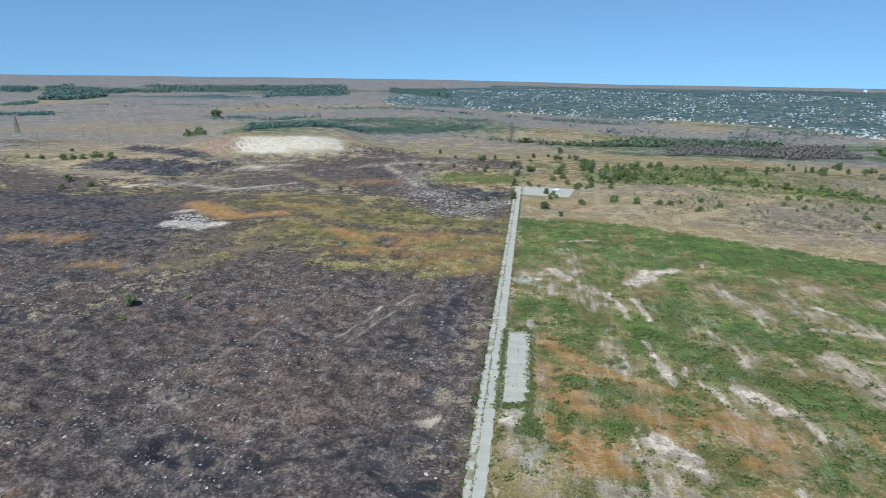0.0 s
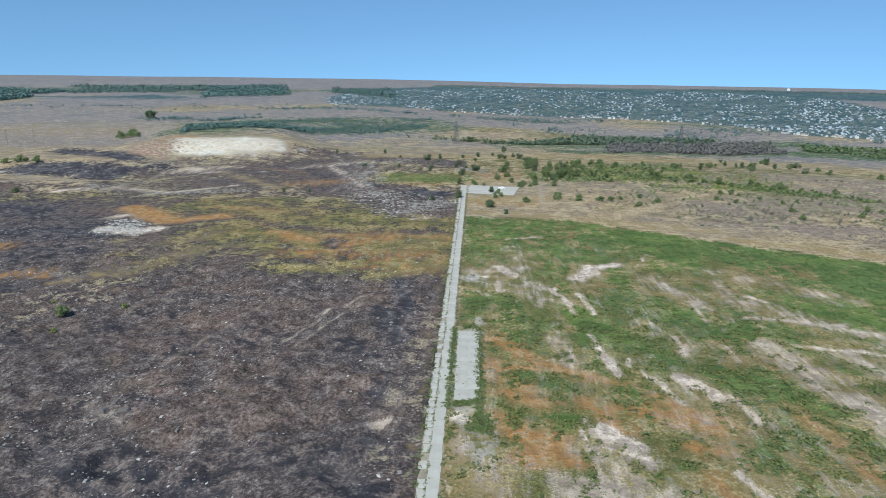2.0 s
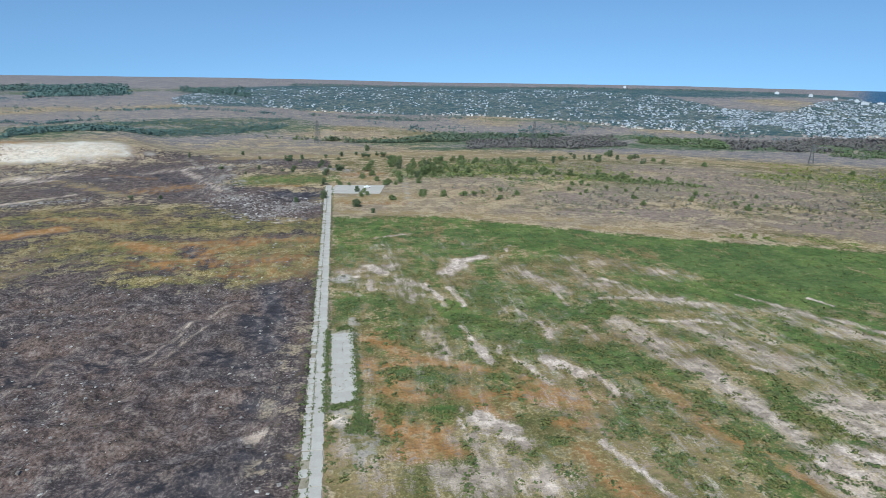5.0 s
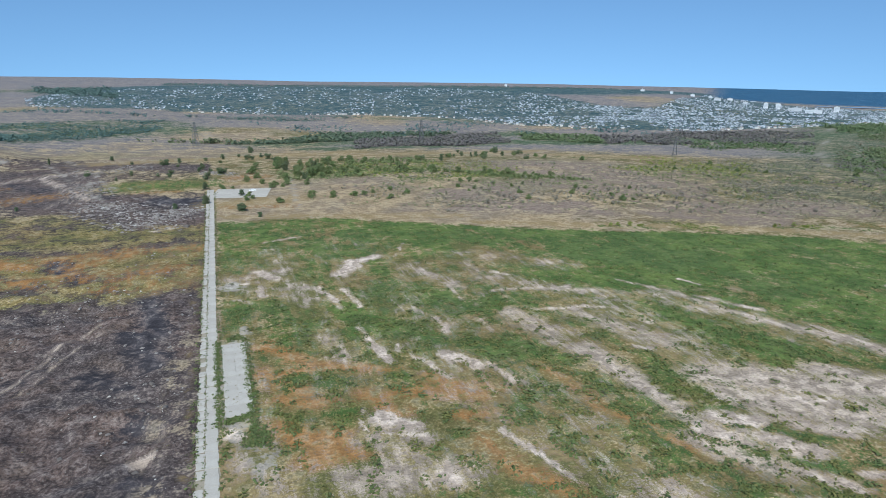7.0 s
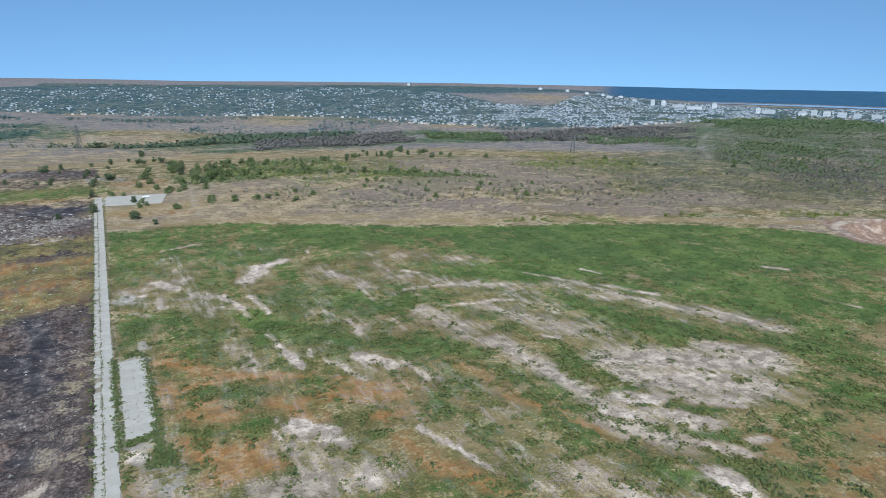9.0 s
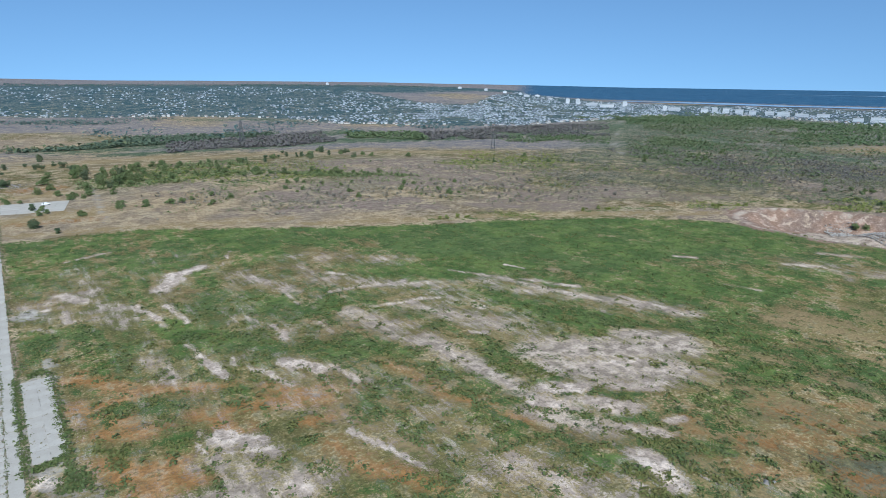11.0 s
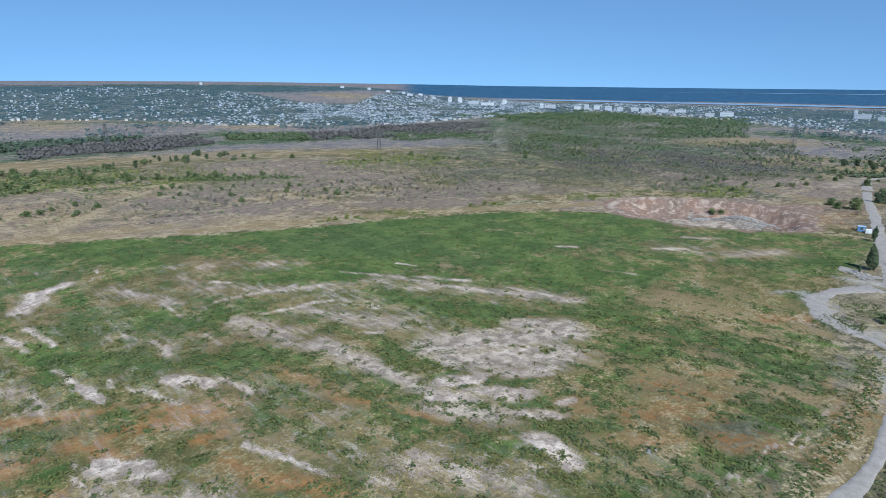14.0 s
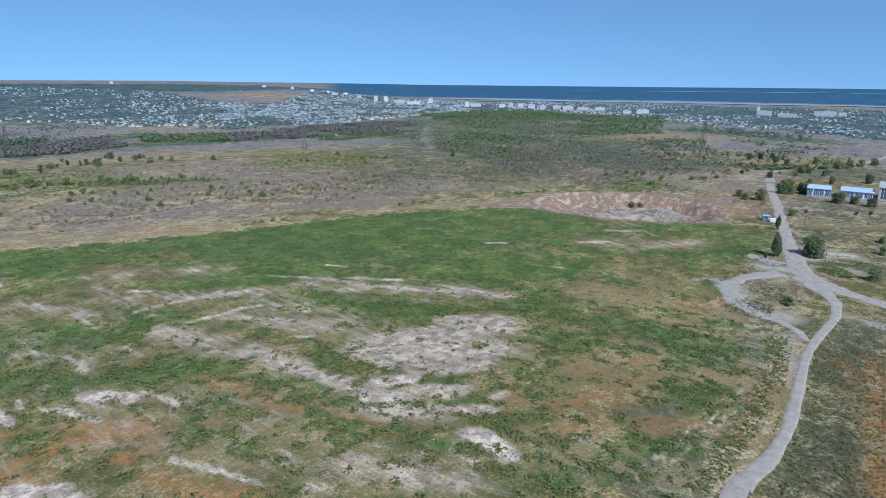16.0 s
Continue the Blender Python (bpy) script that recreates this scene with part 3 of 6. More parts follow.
for row in ((263, 100.2, 255.5, 90.4, 3, 0.6), (24, 113, 39, 95, 4, 0.7), (26.8, 119.5, 36.5, 108.5, 2.5, 0.7), (10, 217, 19, 216, 4, 0.5), (23.5, 168.9, 26.8, 154.7, 3, 0.7), (174, 163, 127, 175, 5, 0.5), (19, 100, 37, 96, 5, 0.8), (21.1, 154.6, 26.8, 150.6, 2, 0.6), (-0.6, 231, 20, 237.2, 3, 0.6), (1.5, 110.5, 3.4, 99.4, 3, 0.5), (66.3, 227.5, 77.5, 195.2, 2, 0.6), (89, 226, 88, 179, 4, 0.5),):
    stroke("dust", *row)
for row in ((6.4, 167.9, 17.4, 151.5, 3.5, 0.9), (4, 151, 16, 132, 4, 0.9), (6.1, 124.4, 20.4, 107.6, 3.5, 0.9), (32.3, 130, 44.6, 129, 3, 0.8), (45, 135.2, 53, 122.5, 3, 0.9), (49.1, 94.5, 56.4, 82, 3, 0.8), (46.7, 104.6, 48.9, 94.6, 2.5, 0.7), (75.6, 133, 76.8, 121.2, 3, 0.6), (76.8, 121.2, 78, 107.7, 3, 0.6), (80.8, 105, 86.1, 87.1, 3, 0.7), (150.6, 54.1, 156.5, 45.7, 2.5, 0.6), (201.7, 52.8, 211.6, 43.5, 3, 0.6), (118, 68, 126, 48, 5, 0.45), (111, 56, 113, 44, 4, 0.45), (73, 77, 77, 69, 4, 0.4),):
    stroke("rust", *row)
for row in ((6.7, 147.8, 20.9, 151.1, 3, 0.95), (6.8, 135.3, 13.5, 132.3, 3, 0.9), (10.2, 118.1, 17.3, 115.2, 3.4, 1.1), (17.3, 115.2, 10.7, 109.5, 3.4, 1.1), (19.3, 150.3, 37.6, 142.6, 3, 0.8), (26.5, 131.9, 32.6, 121.2, 3, 0.9), (40.2, 131, 47.1, 125.5, 3, 0.8), (44.8, 115.6, 51.2, 115.1, 2, 0.8), (54.2, 129.1, 58.8, 124.8, 2.5, 0.7), (193, -0.7, 153.9, -4.6, 3, 0.8), (153.9, -4.6, 126.4, -5.8, 3, 0.8), (187.4, 6, 169, -0.4, 3, 0.6), (204.6, 51.6, 210.6, 40.5, 2.5, 0.5), (-198, 332, -166, 308, 7, 1.1), (-163, 302, -138, 318, 5, 1),):
    stroke("rust", *row)
for row in ((-98, 287, -75, 269, 5, 0.9), (-74, 251, -59, 258, 4, 0.8), (-61, 265, -43, 280, 5, 0.7), (-182, 496, -136, 471, 4, 0.5), (-242, 249, -212, 251, 7, 0.6), (-185, 215, -168, 217, 5, 0.5), (-37, 241, -17, 254, 6, 0.5), (-54, 428, -30, 428, 4, 0.7), (-155, 341, -110, 332, 5, 0.5), (-96.2, 85.2, -92.1, 83.1, 2, 0.24),):
    stroke("rust", *row)
for row in ((192.1, 88.6, 199.9, 80.5, 3.5, 0.9), (189, 106.7, 188, 100.2, 2.4, 0.9), (186.2, 59.7, 186.9, 48, 2.6, 0.9), (186.9, 48, 184.7, 37.6, 2.6, 0.9), (231.7, 87, 235.7, 80.2, 2.5, 0.6), (212, 72, 218, 55, 9, 0.45), (133, 76.7, 147.5, 72.9, 2.5, 0.6), (121.7, 74.2, 127.2, 69.6, 2.5, 0.6), (38.9, 245.9, 36.3, 226.1, 1.5, 0.7), (88, 169.5, 106.2, 173, 1.6, 0.6), (106.2, 173, 123.8, 173.3, 1.6, 0.6), (54, 115, 59, 94, 4, 0.5), (112, 66, 146, 44, 5, 0.4), (118, 139.9, 109.9, 123.8, 2.4, 0.7), (113.6, 78.3, 122.5, 74.7, 3, 0.6),):
    stroke("straw", *row)
for row in ((120.4, 115.7, 140.1, 115.3, 3, 0.5), (101.6, 58, 110.5, 48, 3, 0.5), (-7, 115, 2, 98, 5, 0.6), (4.9, 190.9, 14.1, 188.5, 3, 0.5), (45, 102, 50, 95, 4, 0.5), (184.5, 61.5, 184.5, 47.3, 2.5, 0.7), (184.5, 47.3, 182.7, 35, 2.5, 0.7), (167, 2.9, 150, -3.3, 3.5, 0.6), (153.9, 22.4, 181, 19.5, 0.7, 0.6), (155.2, 20.1, 178.7, 17.3, 0.7, 0.6), (107.5, 25.6, 111.7, 22.9, 3, 0.6), (116.8, 17.1, 156.2, 15.9, 3, 0.6), (223, 87, 217, 53, 6, 0.5), (-152, 210, -141, 225, 7, 0.39), (-141, 225, -130, 237, 7, 0.39),):
    stroke("straw", *row)
for row in ((-143, 264, -126, 275, 5, 0.32), (-33, 250, -16, 285, 5, 0.27), (-38, 219, -13, 241, 5, 0.27), (-67.2, 228.8, -49.3, 231.8, 3, 0.27), (-204, 476, -137, 405, 5, 0.6), (-124.3, 253.1, -98.8, 264.1, 2.5, 0.32), (-129, 246, -120, 255, 5, 0.27), (-16.7, 118.3, -16.9, 152.1, 1.6, 0.09), (-13.8, 133.3, -13.5, 158.9, 1.4, 0.17), (-13.5, 158.9, -14.1, 218.5, 1.4, 0.17), (-99, 88, -91, 83, 4, 0.08),):
    stroke("straw", *row)
for row in ((77.1, 144.7, 81.8, 132.9, 3, 1), (81.8, 132.9, 83.4, 118, 3, 1), (70.4, 121.6, 70.7, 106.7, 2.5, 0.9), (81, 112.3, 86.1, 104.7, 2.5, 0.9), (59.4, 113.4, 63.7, 101.1, 3, 0.8), (63.7, 101.1, 64.5, 89.7, 3, 0.8), (127, 144, 148, 117, 5, 0.9), (142, 86, 159, 64, 4, 0.8), (170, 51, 163, 30, 7, 1), (95.6, 70.8, 103.5, 64.6, 2, 1), (87.8, 71.9, 91.2, 64.1, 2.5, 0.9), (82.6, 97.8, 86.4, 88.9, 2.5, 0.9), (135, 227, 220, 170, 8, 0.9), (212, 164, 280, 134, 8, 0.9), (56, 205, 81, 181, 5, 0.8),):
    stroke("green", *row)
for row in ((34, 187, 44, 169, 5, 0.8), (192, 122, 217, 101, 5, 0.8), (155, 38, 138, 23, 6, 0.9), (97, 54, 107, 40, 4, 0.8), (170.6, 96.5, 174.5, 81.4, 3, 0.8), (59, 157, 68, 140, 4, 0.8), (-2.1, 120.5, 1.5, 112.5, 2, 1), (19.8, 138.6, 18, 147.9, 1.6, 0.9), (19.6, 122.4, 20.4, 115.2, 2, 0.9), (-3, 263.5, 38.5, 271.8, 3, 0.8), (39.2, 202.7, 56.4, 190.8, 3, 0.8), (-5.1, 130.4, -3.5, 133, 1.8, 0.9), (62.3, 129.8, 63.4, 119.8, 2.4, 0.8), (3.9, 112.4, 7, 106.3, 2.4, 0.7), (182, 43, 177, 19, 4, 0.9),):
    stroke("green", *row)
for row in ((137, 41, 147, 20, 4, 0.8), (112.3, 34.6, 124.9, 25.7, 3, 0.7), (193, 46.4, 197.6, 30.8, 3, 0.8), (179, 12, 142, 4, 4, 0.6), (135.9, 5.1, 130.5, -0.4, 3, 0.6), (98, 41.6, 100.4, 35.7, 3, 0.8), (165, 35, 165, 24, 4, 0.9), (285, 63, 291, 46, 5, 0.8), (332, 34, 311, 16, 4, 0.8), (284.1, 23.2, 286.9, 8, 3, 0.7), (-153, 353, -121, 366, 7, 0.75), (-121, 366, -86, 371, 7, 0.75), (-107, 314, -78, 322, 6, 0.7), (-78, 322, -47, 318, 6, 0.7), (-173, 331, -160, 371, 6, 0.8),):
    stroke("green", *row)
for row in ((-125, 273, -96, 257, 5, 0.6), (-56, 455, -27, 457, 24, 1.3), (-154, 243, -142, 241, 4, 0.5), (-153, 181, -130, 195, 5, 0.55), (-156, 164, -135, 165, 4, 0.5), (-294, 347, -256, 361, 5, 0.5), (-255, 254, -242, 264, 4, 0.6), (-50.5, 129.5, -47.1, 132.4, 3, 0.4), (-71, 307, -44, 309, 5, 0.5), (-103, 354, -61, 354, 4, 0.4),):
    stroke("green", *row)
for row in ((-36, 398, -14, 384, 11, 1.3), (-69, 274, -52, 245, 5, 1.1), (-87, 261, -74, 254, 4, 0.8), (-183, 266, -169, 259, 6, 0.6), (-28.7, 216.1, -22.5, 183.6, 3.5, 1), (-30, 187, -22, 165, 4, 0.9), (-23.5, 136, -19, 134.2, 3, 0.9), (-22, 113.4, -18.9, 109.4, 2.4, 0.8), (-74, 103, -51, 95, 6, 0.6), (-50, 107, -24, 99, 6, 0.5), (-28, 107, -21, 94, 5, 0.6), (-180, 189, -166, 195, 6, 0.6), (-283, 291, -243, 288, 8, 0.6), (-89, 106, -66, 92, 4, 0.7), (-39, 165, -26, 152, 4, 0.6),):
    stroke("char", *row)
for row in ((-38, 358, -17, 349, 5, 0.5), (-365, 471, -334, 475, 13, 1.6), (-334, 475, -291, 463, 13, 1.6), (-406, 581, -354, 557, 11, 1.5), (-354, 557, -299, 514, 11, 1.5), (-526, 557, -499, 585, 9, 0.7), (-298, 467, -261, 491, 10, 0.8),):
    stroke("char", *row)
for row in ((-147, 173, -136, 191, 8, 0.5), (-136, 191, -134, 217, 8, 0.5), (-134, 217, -126, 246, 8, 0.5), (-126, 246, -116, 279, 8, 0.5), (-120, 289, -63, 272, 12, 0.9), (-63, 272, -20, 262, 12, 0.9), (-77, 229, -39, 223, 8, 0.8), (-39, 223, -16, 243, 8, 0.8), (-169, 334, -43, 322, 9, 0.7),):
    stroke("grass", *row)
for row in ((-105, 325, -66, 325, 16, 0.9), (-66, 322, -18, 312, 14, 0.9), (-85, 265, -17, 265, 16, 0.9), (-50, 238, -20, 236, 10, 0.9)):
    stroke("grass", *row)
for row in ((-88, 276, -40, 285, 9, 0.55), (-40, 285, -15, 280, 9, 0.5), (-80, 250, -16, 248, 9, 0.5), (-46, 232, -18, 232, 6, 0.4)):
    stroke("rust", *row)
for row in ((-409.5, 480.1, -373.1, 464.1, 1.8, 0.6), (-373.1, 464.1, -330.2, 440.5, 1.8, 0.6), (-330.2, 440.5, -257.3, 394.5, 1.8, 0.6), (-242.1, 397.6, -253.1, 475.9, 1.6, 0.48), (-253.1, 475.9, -222.6, 520.9, 1.6, 0.48), (-207.6, 567.2, -170.5, 593.5, 2.5, 0.54), (-144.4, 604, -84.2, 439, 2, 0.48), (-84.2, 439, -63.3, 388.4, 2, 0.48), (-130.5, 619.9, -67.5, 439.3, 2, 0.48), (-405.1, 609.1, -358.9, 596.9, 2, 0.36), (-358.9, 596.9, -298.4, 542.9, 2, 0.36),):
    stroke("track", *row)
# bluish ash on the near burnt ground
for row in ((-123, 114, -124, 135, 7, 0.3), (-104, 96, -93, 106, 7, 0.35), (-110, 118, -93, 125, 5, 0.25), (-95, 85, -76, 90, 6, 0.3), (-133, 130, -137, 147, 8, 0.25)):
    stroke("char", *row)
# the track over the ridge
for row in ((522, 412, 574, 458, 2.2, 0.5), (574, 458, 624, 509, 2.2, 0.5), (624, 509, 695, 565, 2.2, 0.5), (695, 565, 821, 662, 2.2, 0.5), (821, 662, 1006, 806, 2.2, 0.5)):
    stroke("track", *row)


# ---- ground: one sheet to the horizon ----
def axis(lo, hi, pitch, end0, end1, back=1.034):
    mid = np.arange(lo, hi + pitch, pitch)
    def out(reach, grow=1.034):
        steps = pitch * grow ** np.arange(1, 260)
        s = np.cumsum(steps)
        n = np.searchsorted(s, reach)
        return s[:n] * reach / s[n - 1]
    return np.concatenate([lo - out(lo - end0, back)[::-1], mid, mid[-1] + out(end1 - mid[-1])])


R_MAX = 4850.0
gx, gy = axis(-130, 230, 1.0, -R_MAX, R_MAX), axis(-4, 260, 1.0, -R_MAX, R_MAX, 1.09)
GX, GY = np.meshgrid(gx, gy)
m_ = np.maximum(np.abs(GX), np.abs(GY))
k_ = step(900, R_MAX, m_)
s_ = 1 - k_ + k_ * m_ / np.maximum(np.hypot(GX, GY), 1)
GX, GY = (GX * s_).ravel(), (GY * s_).ravel()
GZ = ground_z(GX, GY)
nx, ny = len(gx), len(gy)
idx = np.arange(nx * ny).reshape(ny, nx)
faces = np.stack([idx[:-1, :-1], idx[:-1, 1:], idx[1:, 1:], idx[1:, :-1]], 2).reshape(-1, 4)


def ground_material():
    m, nt, bs = surface("steppe_ground", 0.95)
    bs.inputs["Specular IOR Level"].default_value = 0.1

    def at(name):
        a = nt.nodes.new("ShaderNodeAttribute")
        a.attribute_name = name
        return a.outputs["Fac"]

    huge, wide, patch, clod, fine = cloud(nt, 0.006, 4), cloud(nt, 0.02, 5, 0.6), cloud(nt, 0.075, 5, 0.62), cloud(nt, 0.3, 4, 0.6), cloud(nt, 1.3, 3, 0.6)
    ragged = calc(nt, "ADD", calc(nt, "MULTIPLY", patch, 0.5), calc(nt, "ADD", calc(nt, "MULTIPLY", clod, 0.3), calc(nt, "MULTIPLY", fine, 0.2)))

    grit = cloud(nt, 3.4, 2, 0.6)
    turned = node(nt, "Mapping", Rotation=(0, 0, radians(-16)), Scale=(0.42, 0.085, 1))
    nt.links.new(nt.nodes["place"].outputs["Object"], turned.inputs["Vector"])
    graded = node(nt, "TexNoise", Scale=1.0, Detail=4.0, Roughness=0.65)
    nt.links.new(turned.outputs[0], graded.inputs["Vector"])
    streaks = graded.outputs["Fac"]
    stipple = calc(nt, "ADD", calc(nt, "ADD", calc(nt, "MULTIPLY", streaks, 0.3), calc(nt, "MULTIPLY", clod, 0.26)), calc(nt, "ADD", calc(nt, "MULTIPLY", fine, 0.27), calc(nt, "MULTIPLY", grit, 0.17)))

    def lay(under, name, colour, soft=0.16, low=0.08, high=0.92, by=ragged):
        """The colour, where noise stays under the cover's amount."""
        f = calc(nt, "SUBTRACT", at(name), ramp(nt, by, 0.38, 0.62, low, high))
        return mix(nt, calc(nt, "MULTIPLY", ramp(nt, f, -soft, soft), ramp(nt, at(name), 0.03, 0.2)), under, colour)

    def speck(colour, noise_, lo, hi, most, other):
        return mix(nt, ramp(nt, noise_, lo, hi, 0, most), colour, other)

    tan = mix(nt, ramp(nt, wide, 0.40, 0.60), (0.3, 0.225, 0.142), (0.235, 0.185, 0.138))
    tan = speck(tan, patch, 0.5, 0.62, 0.5, (0.375, 0.3, 0.19))
    tan = speck(tan, huge, 0.48, 0.62, 0.55, (0.165, 0.155, 0.10))
    tan = speck(tan, clod, 0.53, 0.64, 0.6, (0.165, 0.145, 0.10))
    tan = speck(tan, fine, 0.58, 0.72, 0.5, (0.38, 0.31, 0.21))
    olive = mix(nt, ramp(nt, patch, 0.40, 0.60), (0.118, 0.118, 0.045), (0.178, 0.138, 0.058))
    olive = speck(olive, wide, 0.46, 0.6, 0.6, (0.205, 0.14, 0.072))
    olive = speck(olive, fine, 0.56, 0.66, 0.5, (0.29, 0.235, 0.135))
    olive = speck(olive, clod, 0.5, 0.66, 0.7, (0.078, 0.084, 0.036))
    tan = lay(tan, "olive", olive, 0.3)
    ash = mix(nt, ramp(nt, wide, 0.42, 0.58), (0.076, 0.06, 0.059), (0.108, 0.076, 0.068))
    ash = speck(ash, patch, 0.49, 0.6, 0.6, (0.052, 0.045, 0.049))
    ash = mix(nt, ramp(nt, patch, 0.47, 0.38, 0, 0.5), ash, (0.15, 0.11, 0.09))
    ash = speck(ash, clod, 0.53, 0.64, 0.42, (0.155, 0.128, 0.118))
    ash = mix(nt, ramp(nt, clod, 0.47, 0.38, 0, 0.55), ash, (0.042, 0.035, 0.037))
    ash = speck(ash, fine, 0.55, 0.64, 0.45, (0.18, 0.152, 0.142))
    ash = mix(nt, ramp(nt, fine, 0.46, 0.38, 0, 0.6), ash, (0.034, 0.029, 0.031))
    ash = speck(ash, grit, 0.57, 0.66, 0.4, (0.22, 0.195, 0.185))
    # fallow plain: soil greyed towards mauve-blue, distance haze within the colour
    tan = lay(tan, "hazed_fallow", mix(nt, ramp(nt, wide, 0.42, 0.58), (0.165, 0.155, 0.165), (0.215, 0.19, 0.185)), 0.4)
    tan = lay(tan, "mauve", speck(mix(nt, ramp(nt, patch, 0.4, 0.6), (0.24, 0.182, 0.152), (0.18, 0.142, 0.128)), clod, 0.52, 0.62, 0.6, (0.25, 0.2, 0.16)), 0.4)
    scrubby = speck(mix(nt, ramp(nt, wide, 0.42, 0.58), (0.128, 0.118, 0.078), (0.104, 0.112, 0.074)), patch, 0.5, 0.6, 0.7, (0.085, 0.11, 0.06))
    tan = lay(tan, "scrubby", speck(scrubby, clod, 0.54, 0.64, 0.5, (0.2, 0.17, 0.125)), 0.4)
    tan = lay(tan, "thicket", mix(nt, ramp(nt, patch, 0.4, 0.6), (0.07, 0.105, 0.058), (0.10, 0.12, 0.075)), 0.4)
    tan = lay(tan, "burnt", ash, 0.3, 0.02, 0.8)
    tan = lay(tan, "char", speck(mix(nt, ramp(nt, patch, 0.4, 0.6), (0.045, 0.042, 0.05), (0.075, 0.068, 0.075)), clod, 0.54, 0.66, 0.6, (0.15, 0.135, 0.13)), 0.35)
    tan = lay(tan, "straw", speck(mix(nt, ramp(nt, clod, 0.35, 0.65), (0.325, 0.24, 0.128), (0.22, 0.165, 0.09)), fine, 0.55, 0.7, 0.5, (0.17, 0.14, 0.07)), 0.35)
    rust = mix(nt, ramp(nt, patch, 0.38, 0.62), (0.325, 0.172, 0.068), (0.262, 0.152, 0.07))
    rust = speck(rust, clod, 0.52, 0.64, 0.6, (0.27, 0.215, 0.15))
    tan = lay(tan, "rust", speck(rust, fine, 0.56, 0.7, 0.6, (0.15, 0.105, 0.06)), 0.3, by=stipple)
    tan = lay(tan, "dust", mix(nt, ramp(nt, clod, 0.35, 0.65), (0.32, 0.258, 0.21), (0.42, 0.345, 0.292)), 0.3, by=stipple)
    weeds = mix(nt, ramp(nt, patch, 0.42, 0.58), (0.077, 0.128, 0.037), (0.112, 0.154, 0.045))
    weeds = speck(weeds, wide, 0.45, 0.6, 0.5, (0.068, 0.106, 0.042))
    weeds = speck(weeds, clod, 0.52, 0.62, 0.75, (0.045, 0.074, 0.025))
    weeds = mix(nt, ramp(nt, fine, 0.46, 0.38, 0, 0.6), weeds, (0.19, 0.18, 0.075))
    weeds = mix(nt, ramp(nt, grit, 0.47, 0.40, 0, 0.3), weeds, (0.036, 0.06, 0.02))
    tan = lay(tan, "green", weeds, 0.12, 0.1, 1.06, stipple)
    pale = mix(nt, ramp(nt, clod, 0.35, 0.65), (0.415, 0.335, 0.282), (0.515, 0.43, 0.375))
    pale = speck(pale, wide, 0.45, 0.6, 0.6, (0.36, 0.285, 0.23))
    tan = lay(tan, "sand", speck(pale, fine, 0.56, 0.68, 0.3, (0.27, 0.225, 0.175)), 0.26, 0.08, 0.84, stipple)
    tan = lay(tan, "track", mix(nt, ramp(nt, clod, 0.3, 0.7), (0.36, 0.32, 0.28), (0.44, 0.41, 0.37)), 0.3)
    tan = lay(tan, "chalk", speck(mix(nt, ramp(nt, patch, 0.38, 0.62), (0.64, 0.6, 0.53), (0.5, 0.44, 0.38)), wide, 0.45, 0.6, 0.5, (0.46, 0.36, 0.28)), 0.6)
    tan = lay(tan, "clay", speck(mix(nt, ramp(nt, patch, 0.4, 0.6), (0.285, 0.19, 0.145), (0.19, 0.14, 0.118)), clod, 0.52, 0.64, 0.55, (0.42, 0.34, 0.285)), 0.3)
    tan = lay(tan, "rim", (0.46, 0.385, 0.32), 0.3)
    # village gardens and plain woods: green with the blue of haze mixed in
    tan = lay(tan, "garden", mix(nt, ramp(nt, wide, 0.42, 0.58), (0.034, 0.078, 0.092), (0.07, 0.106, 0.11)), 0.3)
    # lowland forest beyond the river: its blue is distance haze put into the colour
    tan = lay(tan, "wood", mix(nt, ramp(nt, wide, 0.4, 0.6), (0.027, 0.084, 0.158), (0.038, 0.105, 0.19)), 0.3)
    worn = calc(nt, "MULTIPLY", ramp(nt, fine, 0.4, 0.6, 0.82, 1.15), calc(nt, "MULTIPLY", ramp(nt, clod, 0.4, 0.6, 0.82, 1.15), ramp(nt, patch, 0.4, 0.6, 0.9, 1.1)))
    shade = nt.nodes.new("ShaderNodeVectorMath")
    shade.operation = "SCALE"
    nt.links.new(tan, shade.inputs[0])
    nt.links.new(worn, shade.inputs["Scale"])
    nt.links.new(shade.outputs[0], bs.inputs["Base Color"])
    relief(nt, bs, calc(nt, "ADD", clod, calc(nt, "MULTIPLY", fine, 0.35)), 0.55, 0.9)
    return m


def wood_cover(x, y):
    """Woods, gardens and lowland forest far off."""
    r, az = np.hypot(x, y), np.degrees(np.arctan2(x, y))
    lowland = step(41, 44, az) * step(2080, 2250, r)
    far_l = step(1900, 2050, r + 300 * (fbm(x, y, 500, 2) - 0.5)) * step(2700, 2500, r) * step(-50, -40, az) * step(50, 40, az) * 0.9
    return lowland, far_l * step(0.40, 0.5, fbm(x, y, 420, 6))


TOWN_AZ = [-15, -13, 0, 17, 26, 33, 38, 42, 48, 53, 62, 68, 75, 87, 100]
TOWN_IN = [1700, 1520, 1400, 1290, 1110, 1080, 1060, 1050, 1200, 1420, 1500, 1400, 1230, 1080, 1050]
TOWN_OUT = [1720, 2080, 2350, 2300, 2100, 1650, 1600, 2250, 2060, 1980, 1980, 1950, 1930, 1900, 1900]


